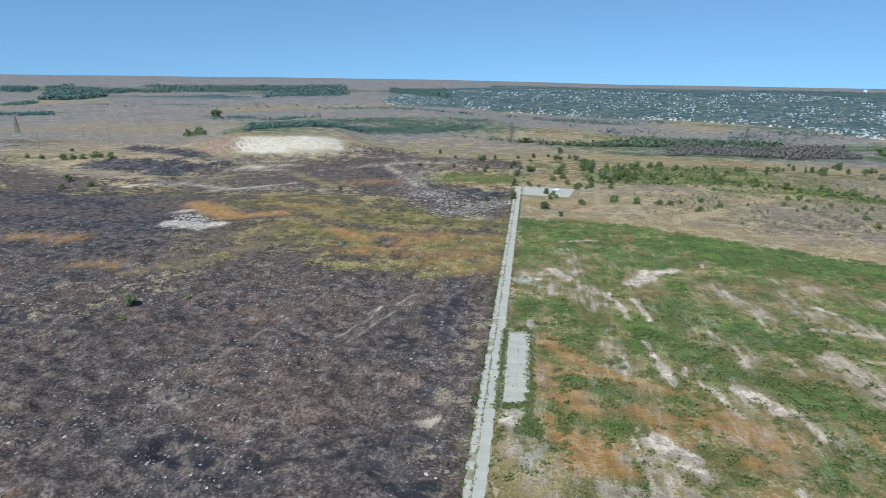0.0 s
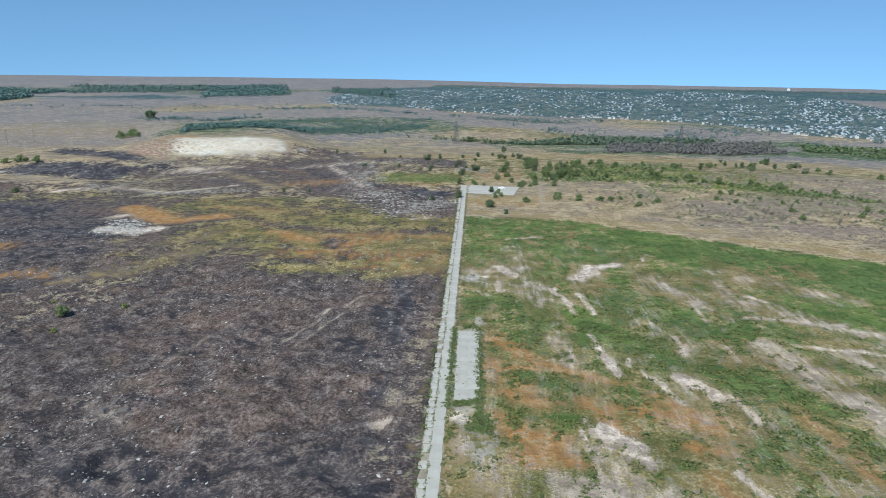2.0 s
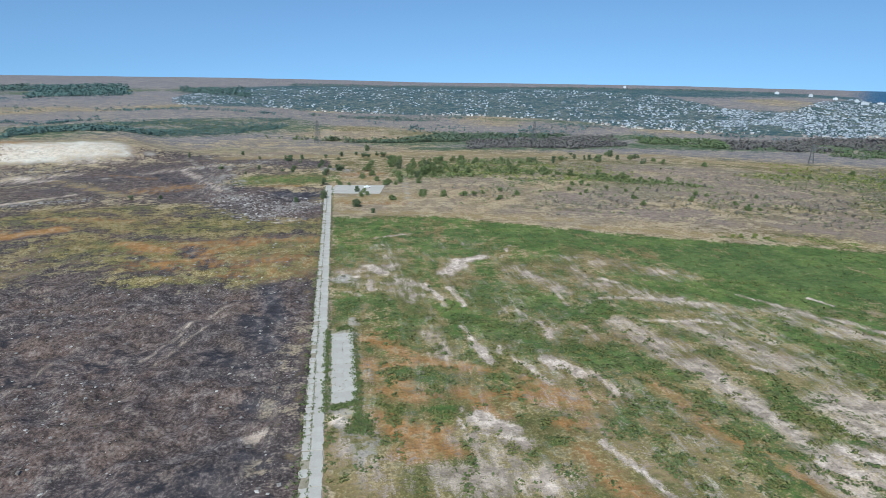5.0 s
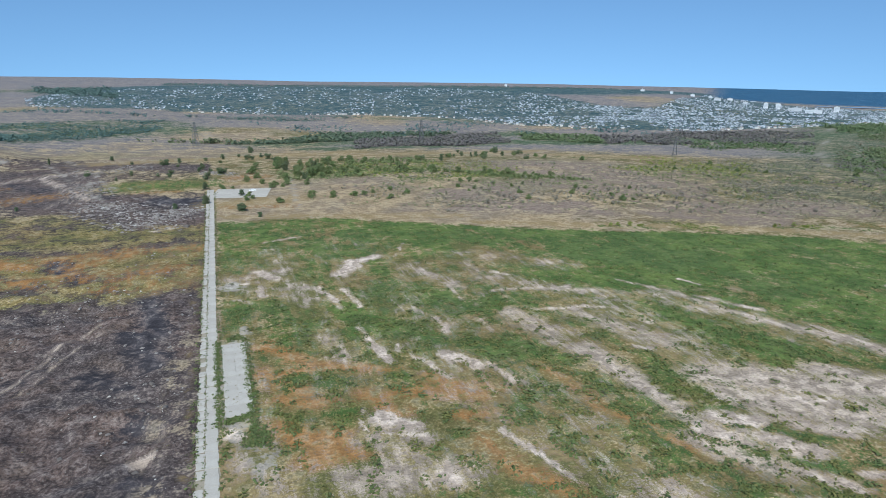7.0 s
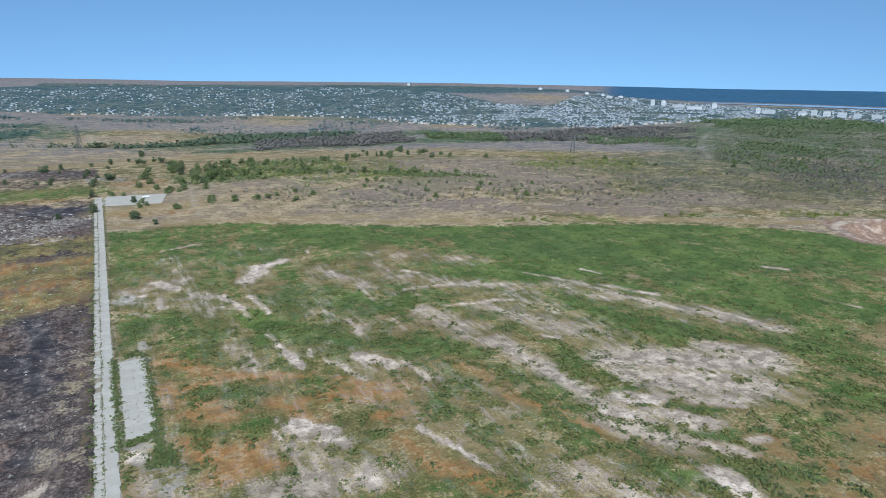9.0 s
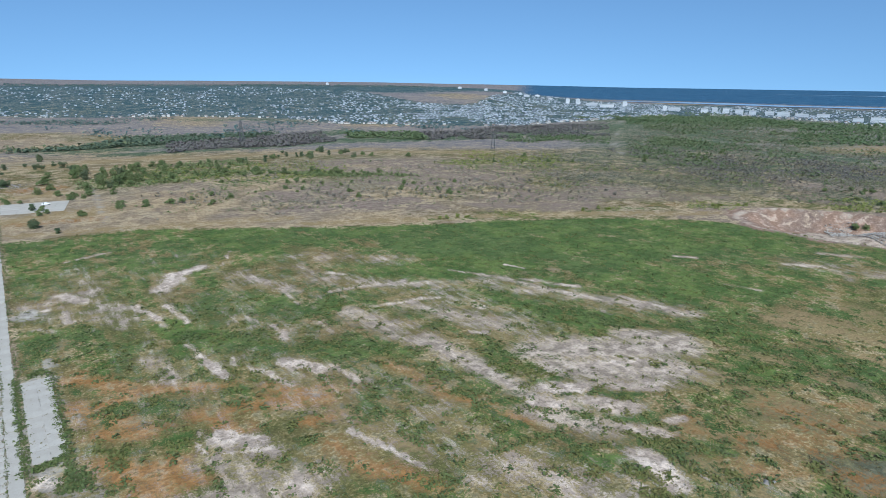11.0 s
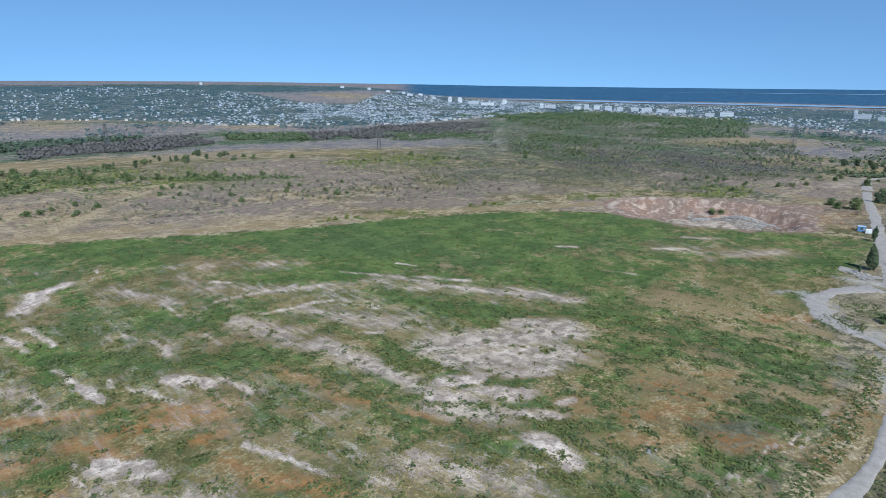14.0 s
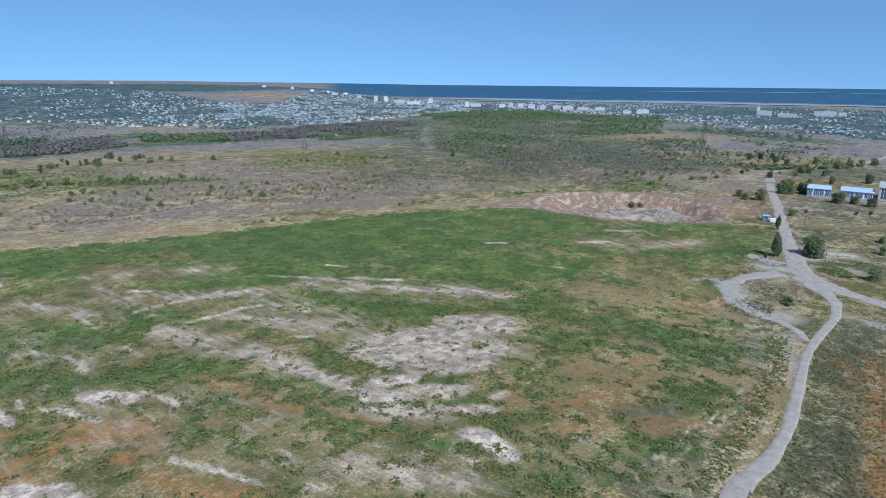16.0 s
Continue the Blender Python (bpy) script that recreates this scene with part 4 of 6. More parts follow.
def in_town(x, y):
    r, az = np.hypot(x, y), np.degrees(np.arctan2(x, y))
    i, o = np.interp(az, TOWN_AZ, TOWN_IN), np.interp(az, TOWN_AZ, TOWN_OUT)
    return step(i - 30, i + 60, r) * step(o + 60, o - 60, r) * step(-15, -12, az)


def ground_masks(x, y):
    inside = field_inside(x, y)
    r = np.hypot(x, y)
    far_side = step(85, 10, np.interp(x, EDGE_X, EDGE_Y) - y)
    far_wood = cover('copse', x, y)
    out = {k: cover(k, x, y) for k in ("sand", "dust", "rust", "straw", "burnt", "char", "track")}
    along_, across_ = x * 0.28 - y * 0.96, x * 0.96 + y * 0.28 + 10 * np.sin(y / 60)
    isle = 0.55 * fbm(across_, along_ / 2.5, 9, 2, 4) + 0.45 * fbm(x, y, 4, 6, 3)
    dense = 0.66 + 0.17 * far_side + 0.16 * step(200, 300, x) * step(120, 60, y) - 0.10 * step(150, 110, y) * step(60, 30, x) + 0.2 * step(105, 160, x) * step(60, 120, y) + 0.9 * (fbm(x, y, 42, 1, 4) - 0.5) + 2.0 * (isle - 0.5)
    dense = dense - 0.24 * step(105, 125, x) * step(105, 75, y) - 0.46 * out["rust"] - 0.62 * out["dust"] - 0.25 * out["straw"] + 0.42 * cover("green", x, y)
    out["green"] = np.maximum(cover("green", x, y) * (1 - inside) * np.where(x < road_x(y), np.where(y > 400, 0.6, 0.3), 0.75), inside * np.clip(dense, 0.06, 1))
    rows_ = fbm(across_, along_ / 3, 5, 6, 3)
    out["sand"] = np.clip(out["sand"] * (2.5 * (0.55 * rows_ + 0.45 * fbm(x, y, 5, 1, 4)) - 0.34), 0, 1)
    out["sand"] = np.maximum(out["sand"], inside * (1 - 0.9 * far_side) * step(130, 85, x) * (0.08 + 0.6 * (rows_ - 0.4)))
    thin = cover("fleck", x, y)
    out["sand"] = np.maximum(out["sand"], inside * thin * (0.38 + 0.9 * (fbm(x, y, 5, 2, 3) - 0.5)))
    out["green"] = out["green"] * (1 - 0.25 * inside * thin)
    out["green"] = out["green"] * (1 - 0.7 * np.clip(out["sand"], 0, 1))
    left = step(3, -3, x - road_x(y))
    olive = np.maximum(left * step(182, 218, y) * step(410, 350, y) * 0.95, 0.9 * inside)
    olive = np.maximum(olive, step(40, 10, y) * step(-4, 4, x - road_x(y)) * 0.7)
    olive = np.maximum(olive, 0.6 * step(280, 330, x) * step(140, 80, y) * step(0.42, 0.55, fbm(x, y, 30, 3, 3)))
    olive = np.maximum(olive, 0.55 * step(400, 500, r) * step(0.45, 0.6, fbm(x, y, 120, 4)) * step(1600, 1300, r))
    slope = step(20, 45, np.degrees(np.arctan2(x, y))) * step(300, 340, r) * step(900, 600, r)
    out["olive"] = np.maximum(olive, slope * (0.35 + 0.6 * fbm(x, y, 70, 5, 3)))
    out["burnt"] = np.clip(out["burnt"] * left * (1.0 + 0.6 * fbm(x, y, 30, 2, 4)), 0, 1)
    out["burnt"] = np.maximum(out["burnt"], left * step(185, 230, y) * step(620, 480, y) * step(-330, -250, x) * (0.1 + 0.72 * fbm(x, y, 26, 4, 4)))
    out["olive"] = np.maximum(out["olive"], left * cover("green", x, y))
    out["burnt"] = out["burnt"] * (1 - np.maximum(0.82 * cover("grass", x, y), np.where(y > 340, 0.9, 0.6) * cover("green", x, y)))
    out["char"] = out["char"] * left
    # this haze-tinted soil takes over as the distance r grows
    out["hazed_fallow"] = 0.9 * step(1500, 2600, r) + 0.8 * step(640, 780, r) * step(0.26, 0.46, fbm(x, y, 260, 3, 3))
    u, v = quarry_frame(x, y)
    out["chalk"] = step(574, 592, v) * step(676, 640, v) * step(64, 34, np.abs(u - 2)) * step(1, 5, ground_z(x, y)) * (0.75 + 0.6 * fbm(x, y, 20, 4, 3))
    d, pu, pv = pit_shape(x, y)
    out["clay"] = np.maximum(step(1.28, 1.0, d + 0.2 * (fbm(x, y, 16, 5, 3) - 0.5)), step(575, 600, v) * step(690, 640, v) * step(-20, -60, u) * step(-150, -90, u) * 0.8)
    floor = step(0.62, 0.45, d)
    out["clay"] = np.maximum(out["clay"] * (1 - 0.85 * floor), cover("clay", x, y)) * (1 - out["char"])
    out["dust"] = np.maximum(out["dust"], 0.75 * floor)
    out["rim"] = np.maximum(0, 0.6 * step(0.96, 1.0, d) * step(1.08, 1.03, d) * step(-10, 10, pv))
    lean = step(4, 20, np.degrees(np.arctan2(x, y))) * step(330, 350, r) * step(640, 520, r) * (1 - inside)
    out["scrubby"], out["thicket"] = cover("scrubby", x, y), cover("thicket", x, y)
    out["mauve"] = np.maximum(cover("mauve", x, y), 0.62 * lean * step(0.36, 0.56, fbm(x, y, 46, 6, 3)))
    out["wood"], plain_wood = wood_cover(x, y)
    out["thicket"] = np.maximum(out["thicket"], far_wood)
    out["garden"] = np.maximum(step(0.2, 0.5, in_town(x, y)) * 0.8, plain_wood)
    return out


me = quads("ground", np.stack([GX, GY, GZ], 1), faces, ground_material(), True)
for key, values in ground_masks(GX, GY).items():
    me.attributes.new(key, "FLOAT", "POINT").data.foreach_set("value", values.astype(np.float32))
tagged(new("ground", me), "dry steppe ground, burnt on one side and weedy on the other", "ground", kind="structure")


# ---- roads and concrete ----
def ribbon(name, pts, widths, material, label, category, lift=0.05, seed=1, rough=1.0):
    """A road along points, with a crown and ragged edges."""
    pts = np.asarray(pts, float)
    seg = np.r_[0, np.cumsum(np.hypot(*np.diff(pts, axis=0).T))]
    n = max(int(seg[-1] / 1.5), 2)
    s = np.linspace(0, seg[-1], n)
    soft = lambda v: np.convolve(np.pad(v, 6, mode="edge"), np.ones(13) / 13, "valid")
    x, y, w = soft(np.interp(s, seg, pts[:, 0])), soft(np.interp(s, seg, pts[:, 1])), np.interp(s, seg, widths)
    tx, ty = np.gradient(x), np.gradient(y)
    k = np.hypot(tx, ty)
    across = np.linspace(-1, 1, 7)
    rag = np.stack([0.5 + rough * (0.2 * grain(s, s * 0 + 3, 5, seed) + 0.16 * grain(s, s * 0 + 9, 1.7, seed + 1) - 0.18), 0.5 + rough * (0.2 * grain(s, s * 0 + 5, 5, seed + 2) + 0.16 * grain(s, s * 0 + 7, 1.7, seed + 3) - 0.18)])
    half = np.where(across[None] < 0, rag[0][:, None], rag[1][:, None]) * w[:, None]
    X = x[:, None] - (ty / k)[:, None] * half * across
    Y = y[:, None] + (tx / k)[:, None] * half * across
    Z = ground_z(X, Y) + lift - 0.35 * (np.abs(across) > 0.9)
    i = np.arange(n * 7).reshape(n, 7)
    f = np.stack([i[:-1, :-1], i[1:, :-1], i[1:, 1:], i[:-1, 1:]], 2).reshape(-1, 4)
    ob = new(name, quads(name, np.stack([X, Y, Z], 2).reshape(-1, 3), f[:, ::-1], material, True))
    return tagged(ob, label, category, kind="structure")


ribbon("gravel_road", ((60, -8), (108.6, 17.4), (116.7, 14.1), (129.4, 12.2), (141, 11.5), (159, 12.7), (181, 14.1), (198, 14.1), (213.7, 11.9), (227.2, 10.8), (242.1, 13.3), (252.7, 20.5), (270, 28.5), (304.8, 37), (350.8, 47.6), (411.9, 61.4), (460.1, 73.6), (490, 79)),
       (6, 6, 5, 4.0, 3.6, 3.3, 3.2, 3.2, 3.3, 3.7, 5, 9.5, 10.5, 8, 7, 6.6, 6.2, 6.4), GRAVEL, "pale gravel road winding past the weedy field", "road", 0.14, 1, 1.0)
ribbon("gravel_lane", ((264.1, 26.9), (254.9, 17.9), (251.8, 8.8), (247.5, 0.3), (239.2, -12.1)), (13, 9, 8, 7.5, 7.5), GRAVEL, "pale gravel lane branching off the road", "road", 0.2, 3, 1.4)
ribbon("gravel_lane", ((263.6, 31.9), (253.8, 40.4), (241.4, 47.4), (227.5, 45.6), (215.8, 39.9), (209.5, 32.5), (209.1, 24.2), (202.2, 17.6), (192.9, 14.6)), (9, 6, 7, 7.5, 6.5, 5.4, 3.8, 2.8, 2.4), GRAVEL, "pale gravel loop round a weedy island", "road", 0.24, 5, 1.5)
ribbon("gravel_verge", ((272, 34), (280, 45), (285, 52)), (14, 10, 3), GRAVEL, "pale gravel verge beside the road", "road", 0.17, 2, 2.2)
ribbon("dirt_track", ((490, 79), (560, 92), (640, 70), (760, 40), (900, 20)), (8, 5, 5, 6, 6), GRAVEL, "pale dirt track across the dry slope", "road", 0.2, 6)


def ragged_slab(rng, w, l, h, rough):
    """A concrete slab with uneven corners and a worn rim, 26 faces or less."""
    n = 3
    xs, ys = np.linspace(-w / 2, w / 2, n), np.linspace(-l / 2, l / 2, n + 2)
    top = []
    for j, yy in enumerate(ys):
        for i, xx in enumerate(xs):
            edge = i in (0, n - 1) or j in (0, n + 1)
            top.append((xx + (rng.uniform(-rough, rough) if edge else 0), yy + (rng.uniform(-rough, rough) * 0.5 if edge else 0), h + rng.uniform(-0.012, 0.012)))
    top = np.array(top)
    m = len(ys)
    g = np.arange(n * m).reshape(m, n)
    f = [np.stack([g[:-1, :-1], g[:-1, 1:], g[1:, 1:], g[1:, :-1]], 2).reshape(-1, 4)]
    low = top.copy()
    low[:, 2] = -0.3
    low[:, :2] *= 1.01
    rim = np.r_[g[0, :], g[1:, -1], g[-1, -2::-1], g[-2:0:-1, 0]]
    nxt = np.roll(rim, -1)
    f.append(np.stack([rim, rim + n * m, nxt + n * m, nxt], 1))
    return np.concatenate([top, low]), np.concatenate(f)


rng = np.random.RandomState(3)
WIDE = [quads("slab", *ragged_slab(rng, 2.55, 5.7, 0.1, 0.14), CONCRETE) for _ in range(5)]
NARROW = [quads("slab", *ragged_slab(rng, 1.55, 2.6, 0.09, 0.3), CONCRETE) for _ in range(6)]
ROAD_Y = np.arange(-58, 426, 5.8)
road = ribbon("concrete_road", [(float(road_x(y)), y) for y in np.linspace(-60, 428, 40)], [6.2] * 40, mottled("road_bed", (0.22, 0.19, 0.145), (0.31, 0.275, 0.22), 0.2, fine=2.0),
              "cracked pale concrete road with weeds in its joints", "road", 0.02, 1)

PAD_BIG, PAD_SMALL = [quads("slab", *ragged_slab(rng, 5.62, 6.02, 0.12, 0.02), CONCRETE) for _ in range(3)], [quads("slab", *ragged_slab(rng, 3.12, 5.07, 0.12, 0.1), CONCRETE) for _ in range(4)]


def pad(name, cx, cy, turn, cols, rows, w, l, meshes, label, skip=0.0):
    ob = thing(name, cx, cy, label, "pavement", turn, kind="structure")
    for i in range(cols):
        for j in range(rows):
            if rng.rand() < skip and (j in (0, rows - 1) or i in (0, cols - 1)):
                continue
            x, y = (i - (cols - 1) / 2) * w, (j - (rows - 1) / 2) * l
            spot = ob.matrix_basis @ Vector((x, y, 0))
            child("slab", meshes[rng.randint(len(meshes))], ob, m=pose(x, y, float(ground_z(spot.x, spot.y)) - ob.matrix_basis.translation.z + rng.uniform(-0.02, 0.03), 0, 0, rng.uniform(-0.8, 0.8)))
    return ob


pad("pavement_pad", -2.1, 152, 1.0, 2, 8, 3.15, 5.1, PAD_SMALL, "long bare concrete pad beside the road, ringed by weeds")
pad("parking_pavement", 8.0, 409, -10.0, 6, 5, 5.65, 6.05, PAD_BIG, "bare concrete parking pad at the road's end", 0.0)


# ---- stones and rubble ----
def stone(rng, flat=0.6):
    v = np.array([(x, y, z) for z in (0, 1) for y in (-1, 1) for x in (-1, 1)], float)
    v[4:, :2] *= rng.uniform(0.45, 0.85)
    v += rng.uniform(-0.28, 0.28, v.shape)
    v[:4, 2] = -0.3
    v[:, 2] *= flat * rng.uniform(0.7, 1.3)
    v[:, 0] *= rng.uniform(0.8, 1.6)
    f = np.array([(4, 5, 7, 6), (0, 1, 5, 4), (1, 3, 7, 5), (3, 2, 6, 7), (2, 0, 4, 6), (0, 2, 3, 1)])
    return v * 0.5, f


CHIP = mottled("pale_chips", (0.33, 0.31, 0.295), (0.46, 0.44, 0.415), 1.2, 0.9, c=(0.24, 0.22, 0.21), island=True, spread=1.0)
rng = np.random.RandomState(11)
STONES = [stone(rng) for _ in range(8)]
CHIPS = [stone(rng, 0.35) for _ in range(6)]


def burnt_points(n, x0, x1, y0, y1, power=1.0):
    x, y = rng.uniform(x0, x1, n), y0 + (y1 - y0) * rng.rand(n) ** power
    keep = cover("burnt", x, y) * (x < road_x(y) - 4) * step(0.30, 0.62, fbm(x, y, 17, 6, 3)) > rng.rand(n)
    return x[keep], y[keep]


x, y = burnt_points(17000, -300, -14, 60, 300, 1.3)
strew("loose_stones", STONES, x, y, 0.14 + 0.7 * rng.rand(len(x)) ** 5 + 0.1 * rng.rand(len(x)), ASH_STONE, "sooty stones strewn over burnt ground", "stones", rng)
x, y = burnt_points(7000, -260, -14, 60, 290, 1.3)
strew("pale_chips", CHIPS, x, y, 0.18 + 0.6 * rng.rand(len(x)) ** 5, CHIP, "pale concrete chips on burnt ground", "rubble", rng)
x, y = strips(rng, ((420, -188, 284, -160, 280, 8), (240, -190, 305, -170, 290, 7), (260, -75, 395, -30, 340, 18), (50, -56, 340, -22, 326, 5), (120, -38, 352, -18, 378, 12), (60, -78, 382, -52, 392, 8)))
strew("pale_debris", CHIPS, x, y, 0.4 + 1.3 * rng.rand(len(x)) ** 3, CHIP, "pale dumped debris on burnt ground", "rubble", rng)
x, y = strips(rng, ((1100, -75, 400, -30, 335, 24), (400, -38, 350, -18, 368, 10), (160, -85, 420, -70, 380, 8), (500, -95, 480, -80, 420, 14), (160, -60, 338, -22, 326, 8), (350, -20, 505, 8, 492, 9), (400, -110, 520, -60, 560, 22),
                    (400, -215, 372, -150, 392, 6), (260, -265, 392, -225, 380, 8), (300, -280, 500, -210, 520, 22)))
strew("dumped_rubble", CHIPS + STONES, x, y, 0.3 + 1.4 * rng.rand(len(x)) ** 4, ASH_STONE, "dumped concrete rubble and waste on the ground", "rubble", rng)
x, y = strips(rng, ((3000, 355, 124, 347, 100, 8), (1000, 350, 140, 360, 128, 9), (400, 352, 104, 360, 96, 6), (260, 272, 37, 279, 44, 3)))
strew("rubble_heap", STONES + CHIPS, x, y, 0.14 + 0.7 * rng.rand(len(x)) ** 4, CHIP, "heap of broken concrete in the clay pit", "rubble", rng, 0.4)


def concrete_fragment(x, y, size, turn, label="angular concrete block lying on burnt ground", material=RUBBLE):
    ob = new("concrete_block", quads("concrete_block", *stone(np.random.RandomState(int(abs(x * 7 + y)))), material))
    ob.matrix_basis = pose(x, y, float(ground_z(x, y)) + 0.02, 0, 0, turn) @ Matrix.Diagonal((size, size, size, 1))
    bv = ob.modifiers.new("worn", "BEVEL")
    bv.width, bv.segments = 0.06, 1
    return tagged(ob, label, "concrete block", "concrete blocks on the ground")


for x, y, s in ((-22, 154, 1.3), (-18, 141, 1.1), (-85, 121, 2.2), (-81, 122, 1.9), (-84, 124, 1.5), (-115, 130, 1.4), (-21, 325, 3.0), (-22, 118, 1.2), (-88, 119, 1.2), (-50, 160, 1.0), (-64, 175, 1.1), (-95, 168, 1.3),
                (-37, 128, 0.9), (-120, 176, 1.2), (-41, 203, 1.2), (-33, 318, 2.0), (-78, 128, 1.1), (-58, 112, 0.8)):
    concrete_fragment(x, y, s, x * 31 % 180)
concrete_fragment(109, 46, 1.2, 20, "white stone block lying among field weeds", CHIP)
concrete_fragment(110.4, 45.2, 0.7, 70, "white stone block lying among field weeds", CHIP)

# ---- weeds and dry grass ----
rng = np.random.RandomState(21)


def tuft(rng, n, wide, high):
    """A low clump of leaf blades."""
    a, r = rng.uniform(0, 6.28, n), wide * rng.rand(n) ** 0.6
    at = np.stack([r * np.cos(a), r * np.sin(a), high * rng.uniform(0.15, 0.9, n) * (1 - 0.5 * (r / wide) ** 2)], 1)
    nrm = np.stack([np.cos(a) * 0.6, np.sin(a) * 0.6, np.full(n, 1.5)], 1) + rng.normal(size=(n, 3)) * 0.4
    nrm /= np.linalg.norm(nrm, axis=1)[:, None]
    u = np.cross(nrm, rng.normal(size=(n, 3)))
    u /= np.linalg.norm(u, axis=1)[:, None]
    w = np.cross(nrm, u)
    s = wide * rng.uniform(0.28, 0.5, n)[:, None]
    v = np.stack([at - u * s - w * s * 0.5, at + u * s - w * s * 0.4, at + u * s * 0.7 + w * s * 0.6, at - u * s * 0.8 + w * s * 0.5], 1).reshape(-1, 3)
    return v, np.arange(4 * n).reshape(-1, 4)


TUFTS = [tuft(rng, 5, 0.5, 0.36) for _ in range(9)]
BLADES = [tuft(rng, 4, 0.4, 0.5) for _ in range(6)]


def field_points(n, power=1.6):
    """Points on the weedy field, thinning with the distance, where it is green."""
    a, r = rng.uniform(-8, 92, n), 84 + 260 * rng.rand(n) ** power
    x, y = r * np.sin(np.radians(a)), r * np.cos(np.radians(a))
    k = ground_masks(x, y)
    green = k["green"] * (1 - 0.7 * k["sand"]) * (1 - k["track"])
    return x, y, green, field_inside(x, y)


x, y, g, c = field_points(200000, 1.05)
keep = (fbm(x, y, 2.8, 5, 2) + 0.16 * (rng.rand(len(x)) - 0.5) > 0.74 - 0.36 * g) & (rng.rand(len(x)) < (0.35 + 0.6 * g) * (1 - 0.85 * step(140, 240, np.hypot(x, y)))) & (c > 0.3) & ~((np.abs(x + 2.7) < 3.2) & (np.abs(y - 151) < 25))
x, y = x[keep], y[keep]
yellow = fbm(x, y, 8, 5, 3) + 0.25 * (rng.rand(len(x)) - 0.5) > 0.52
for some, material, words in ((~yellow, WEED, "low green weeds covering the abandoned field"), (yellow, leafy("yellowed_weeds", (0.15, 0.16, 0.05), (0.20, 0.19, 0.07), (0.12, 0.15, 0.045)), "yellowing low weeds in the abandoned field")):
    strew("field_weeds", TUFTS, x[some], y[some], 0.75 + 1.35 * rng.rand(some.sum()) ** 1.9, material, words, "weeds", rng)
OLIVE = leafy("olive_grass", (0.16, 0.14, 0.06), (0.23, 0.185, 0.085), (0.12, 0.125, 0.05))
x, y, g, c = field_points(70000, 1.1)
keep = (g < 0.5) & (c > 0.5)
x, y = x[keep][:11000], y[keep][:11000]
strew("field_grass", BLADES, x, y, 0.35 + 0.7 * rng.rand(len(x)) ** 2, OLIVE, "dry olive grass tufts in the field", "dry grass", rng)
# weeds along and in the concrete road and round its pads
yy = 60 + 360 * rng.rand(1500)
side = rng.choice([-1, 1], 1500, p=[0.45, 0.55])
xx = road_x(yy) + 0.1 + side * (2.1 + np.abs(rng.normal(size=1500)) * 0.8)
jy = 60 + 360 * rng.rand(700) ** 1.5
jx = road_x(jy) - 0.5 + 0.22 * rng.normal(size=700)
px, py = strips(rng, ((260, -6.3, 128, -6.6, 175, 0.9), (260, 1.3, 124, 1.0, 176, 1.1), (120, -5, 129, 1, 131, 1.0), (160, 1, 118, 2, 124, 3.0), (60, -4, 176, 0, 177, 2)))
strew("road_weeds", TUFTS, np.r_[xx, jx, px], np.r_[yy, jy, py], np.r_[0.5 + 0.9 * rng.rand(1500) ** 2, 0.35 + 0.5 * rng.rand(700), 0.7 + 0.9 * rng.rand(len(px))], WEED, "green weeds in the joints of a concrete road", "weeds", rng, 0.05)
LANES = ((60, -8), (108.6, 17.4), (116.7, 14.1), (129.4, 12.2), (141, 11.5), (159, 12.7), (181, 14.1), (198, 14.1), (213.7, 11.9), (227.2, 10.8), (242.1, 13.3), (252.7, 20.5), (270, 28.5), (304.8, 37), (350.8, 47.6), (411.9, 61.4), (460.1, 73.6), (490, 79))


HILL_TRACK = ((522, 412), (574, 458), (624, 509), (695, 565), (821, 662), (1006, 806))


def off_lane(x, y, half=3.4):
    far = np.full(len(x), 1e9)
    for (ax, ay), (bx, by) in [*zip(LANES, LANES[1:]), *zip(HILL_TRACK, HILL_TRACK[1:])]:
        t = np.clip(((x - ax) * (bx - ax) + (y - ay) * (by - ay)) / ((bx - ax) ** 2 + (by - ay) ** 2), 0, 1)
        far = np.minimum(far, np.hypot(x - ax - t * (bx - ax), y - ay - t * (by - ay)))
    keep = far > half * (0.6 + 0.4 * step(225, 250, x)) * (1 + 0.5 * bump(x, y, 262, 27, 22))
    return x[keep], y[keep]


# low weeds beside the gravel road
x, y = strips(rng, ((160, 84, 6, 130, 8, 2), (200, 130, 8, 190, 11, 2.5), (520, 106, 21, 160, 18.5, 2.6), (420, 160, 18.5, 196, 22, 2.8), (700, 120, -2, 200, 2, 14), (500, 120, -20, 220, -10, 20), (600, 300, 20, 400, 10, 24), (300, 330, 60, 400, 60, 10), (420, 214, 42, 214, 28, 8), (260, 228, 26, 240, 34, 8), (160, 226, 30, 246, 40, 7), (120, 262, 44, 230, 54, 3), (200, 300, 8, 284, 18, 5),
                    (420, 272, 12, 280, 20, 5), (300, 262, 52, 300, 52, 8), (300, 292, 22, 350, 34, 6)))
x, y = off_lane(x, y)
strew("verge_weeds", TUFTS, x, y, 0.5 + 1.0 * rng.rand(len(x)) ** 2, WEED, "green weeds on the verges of a gravel road", "weeds", rng)
x, y = strips(rng, ((6000, 90, -8, 230, -6, 22), (3600, 100, 0, 200, 5, 8), (1600, 290, 15, 420, 5, 28), (700, 330, 62, 420, 60, 12), (500, 214, 40, 220, 30, 8)))
x, y = off_lane(x, y)
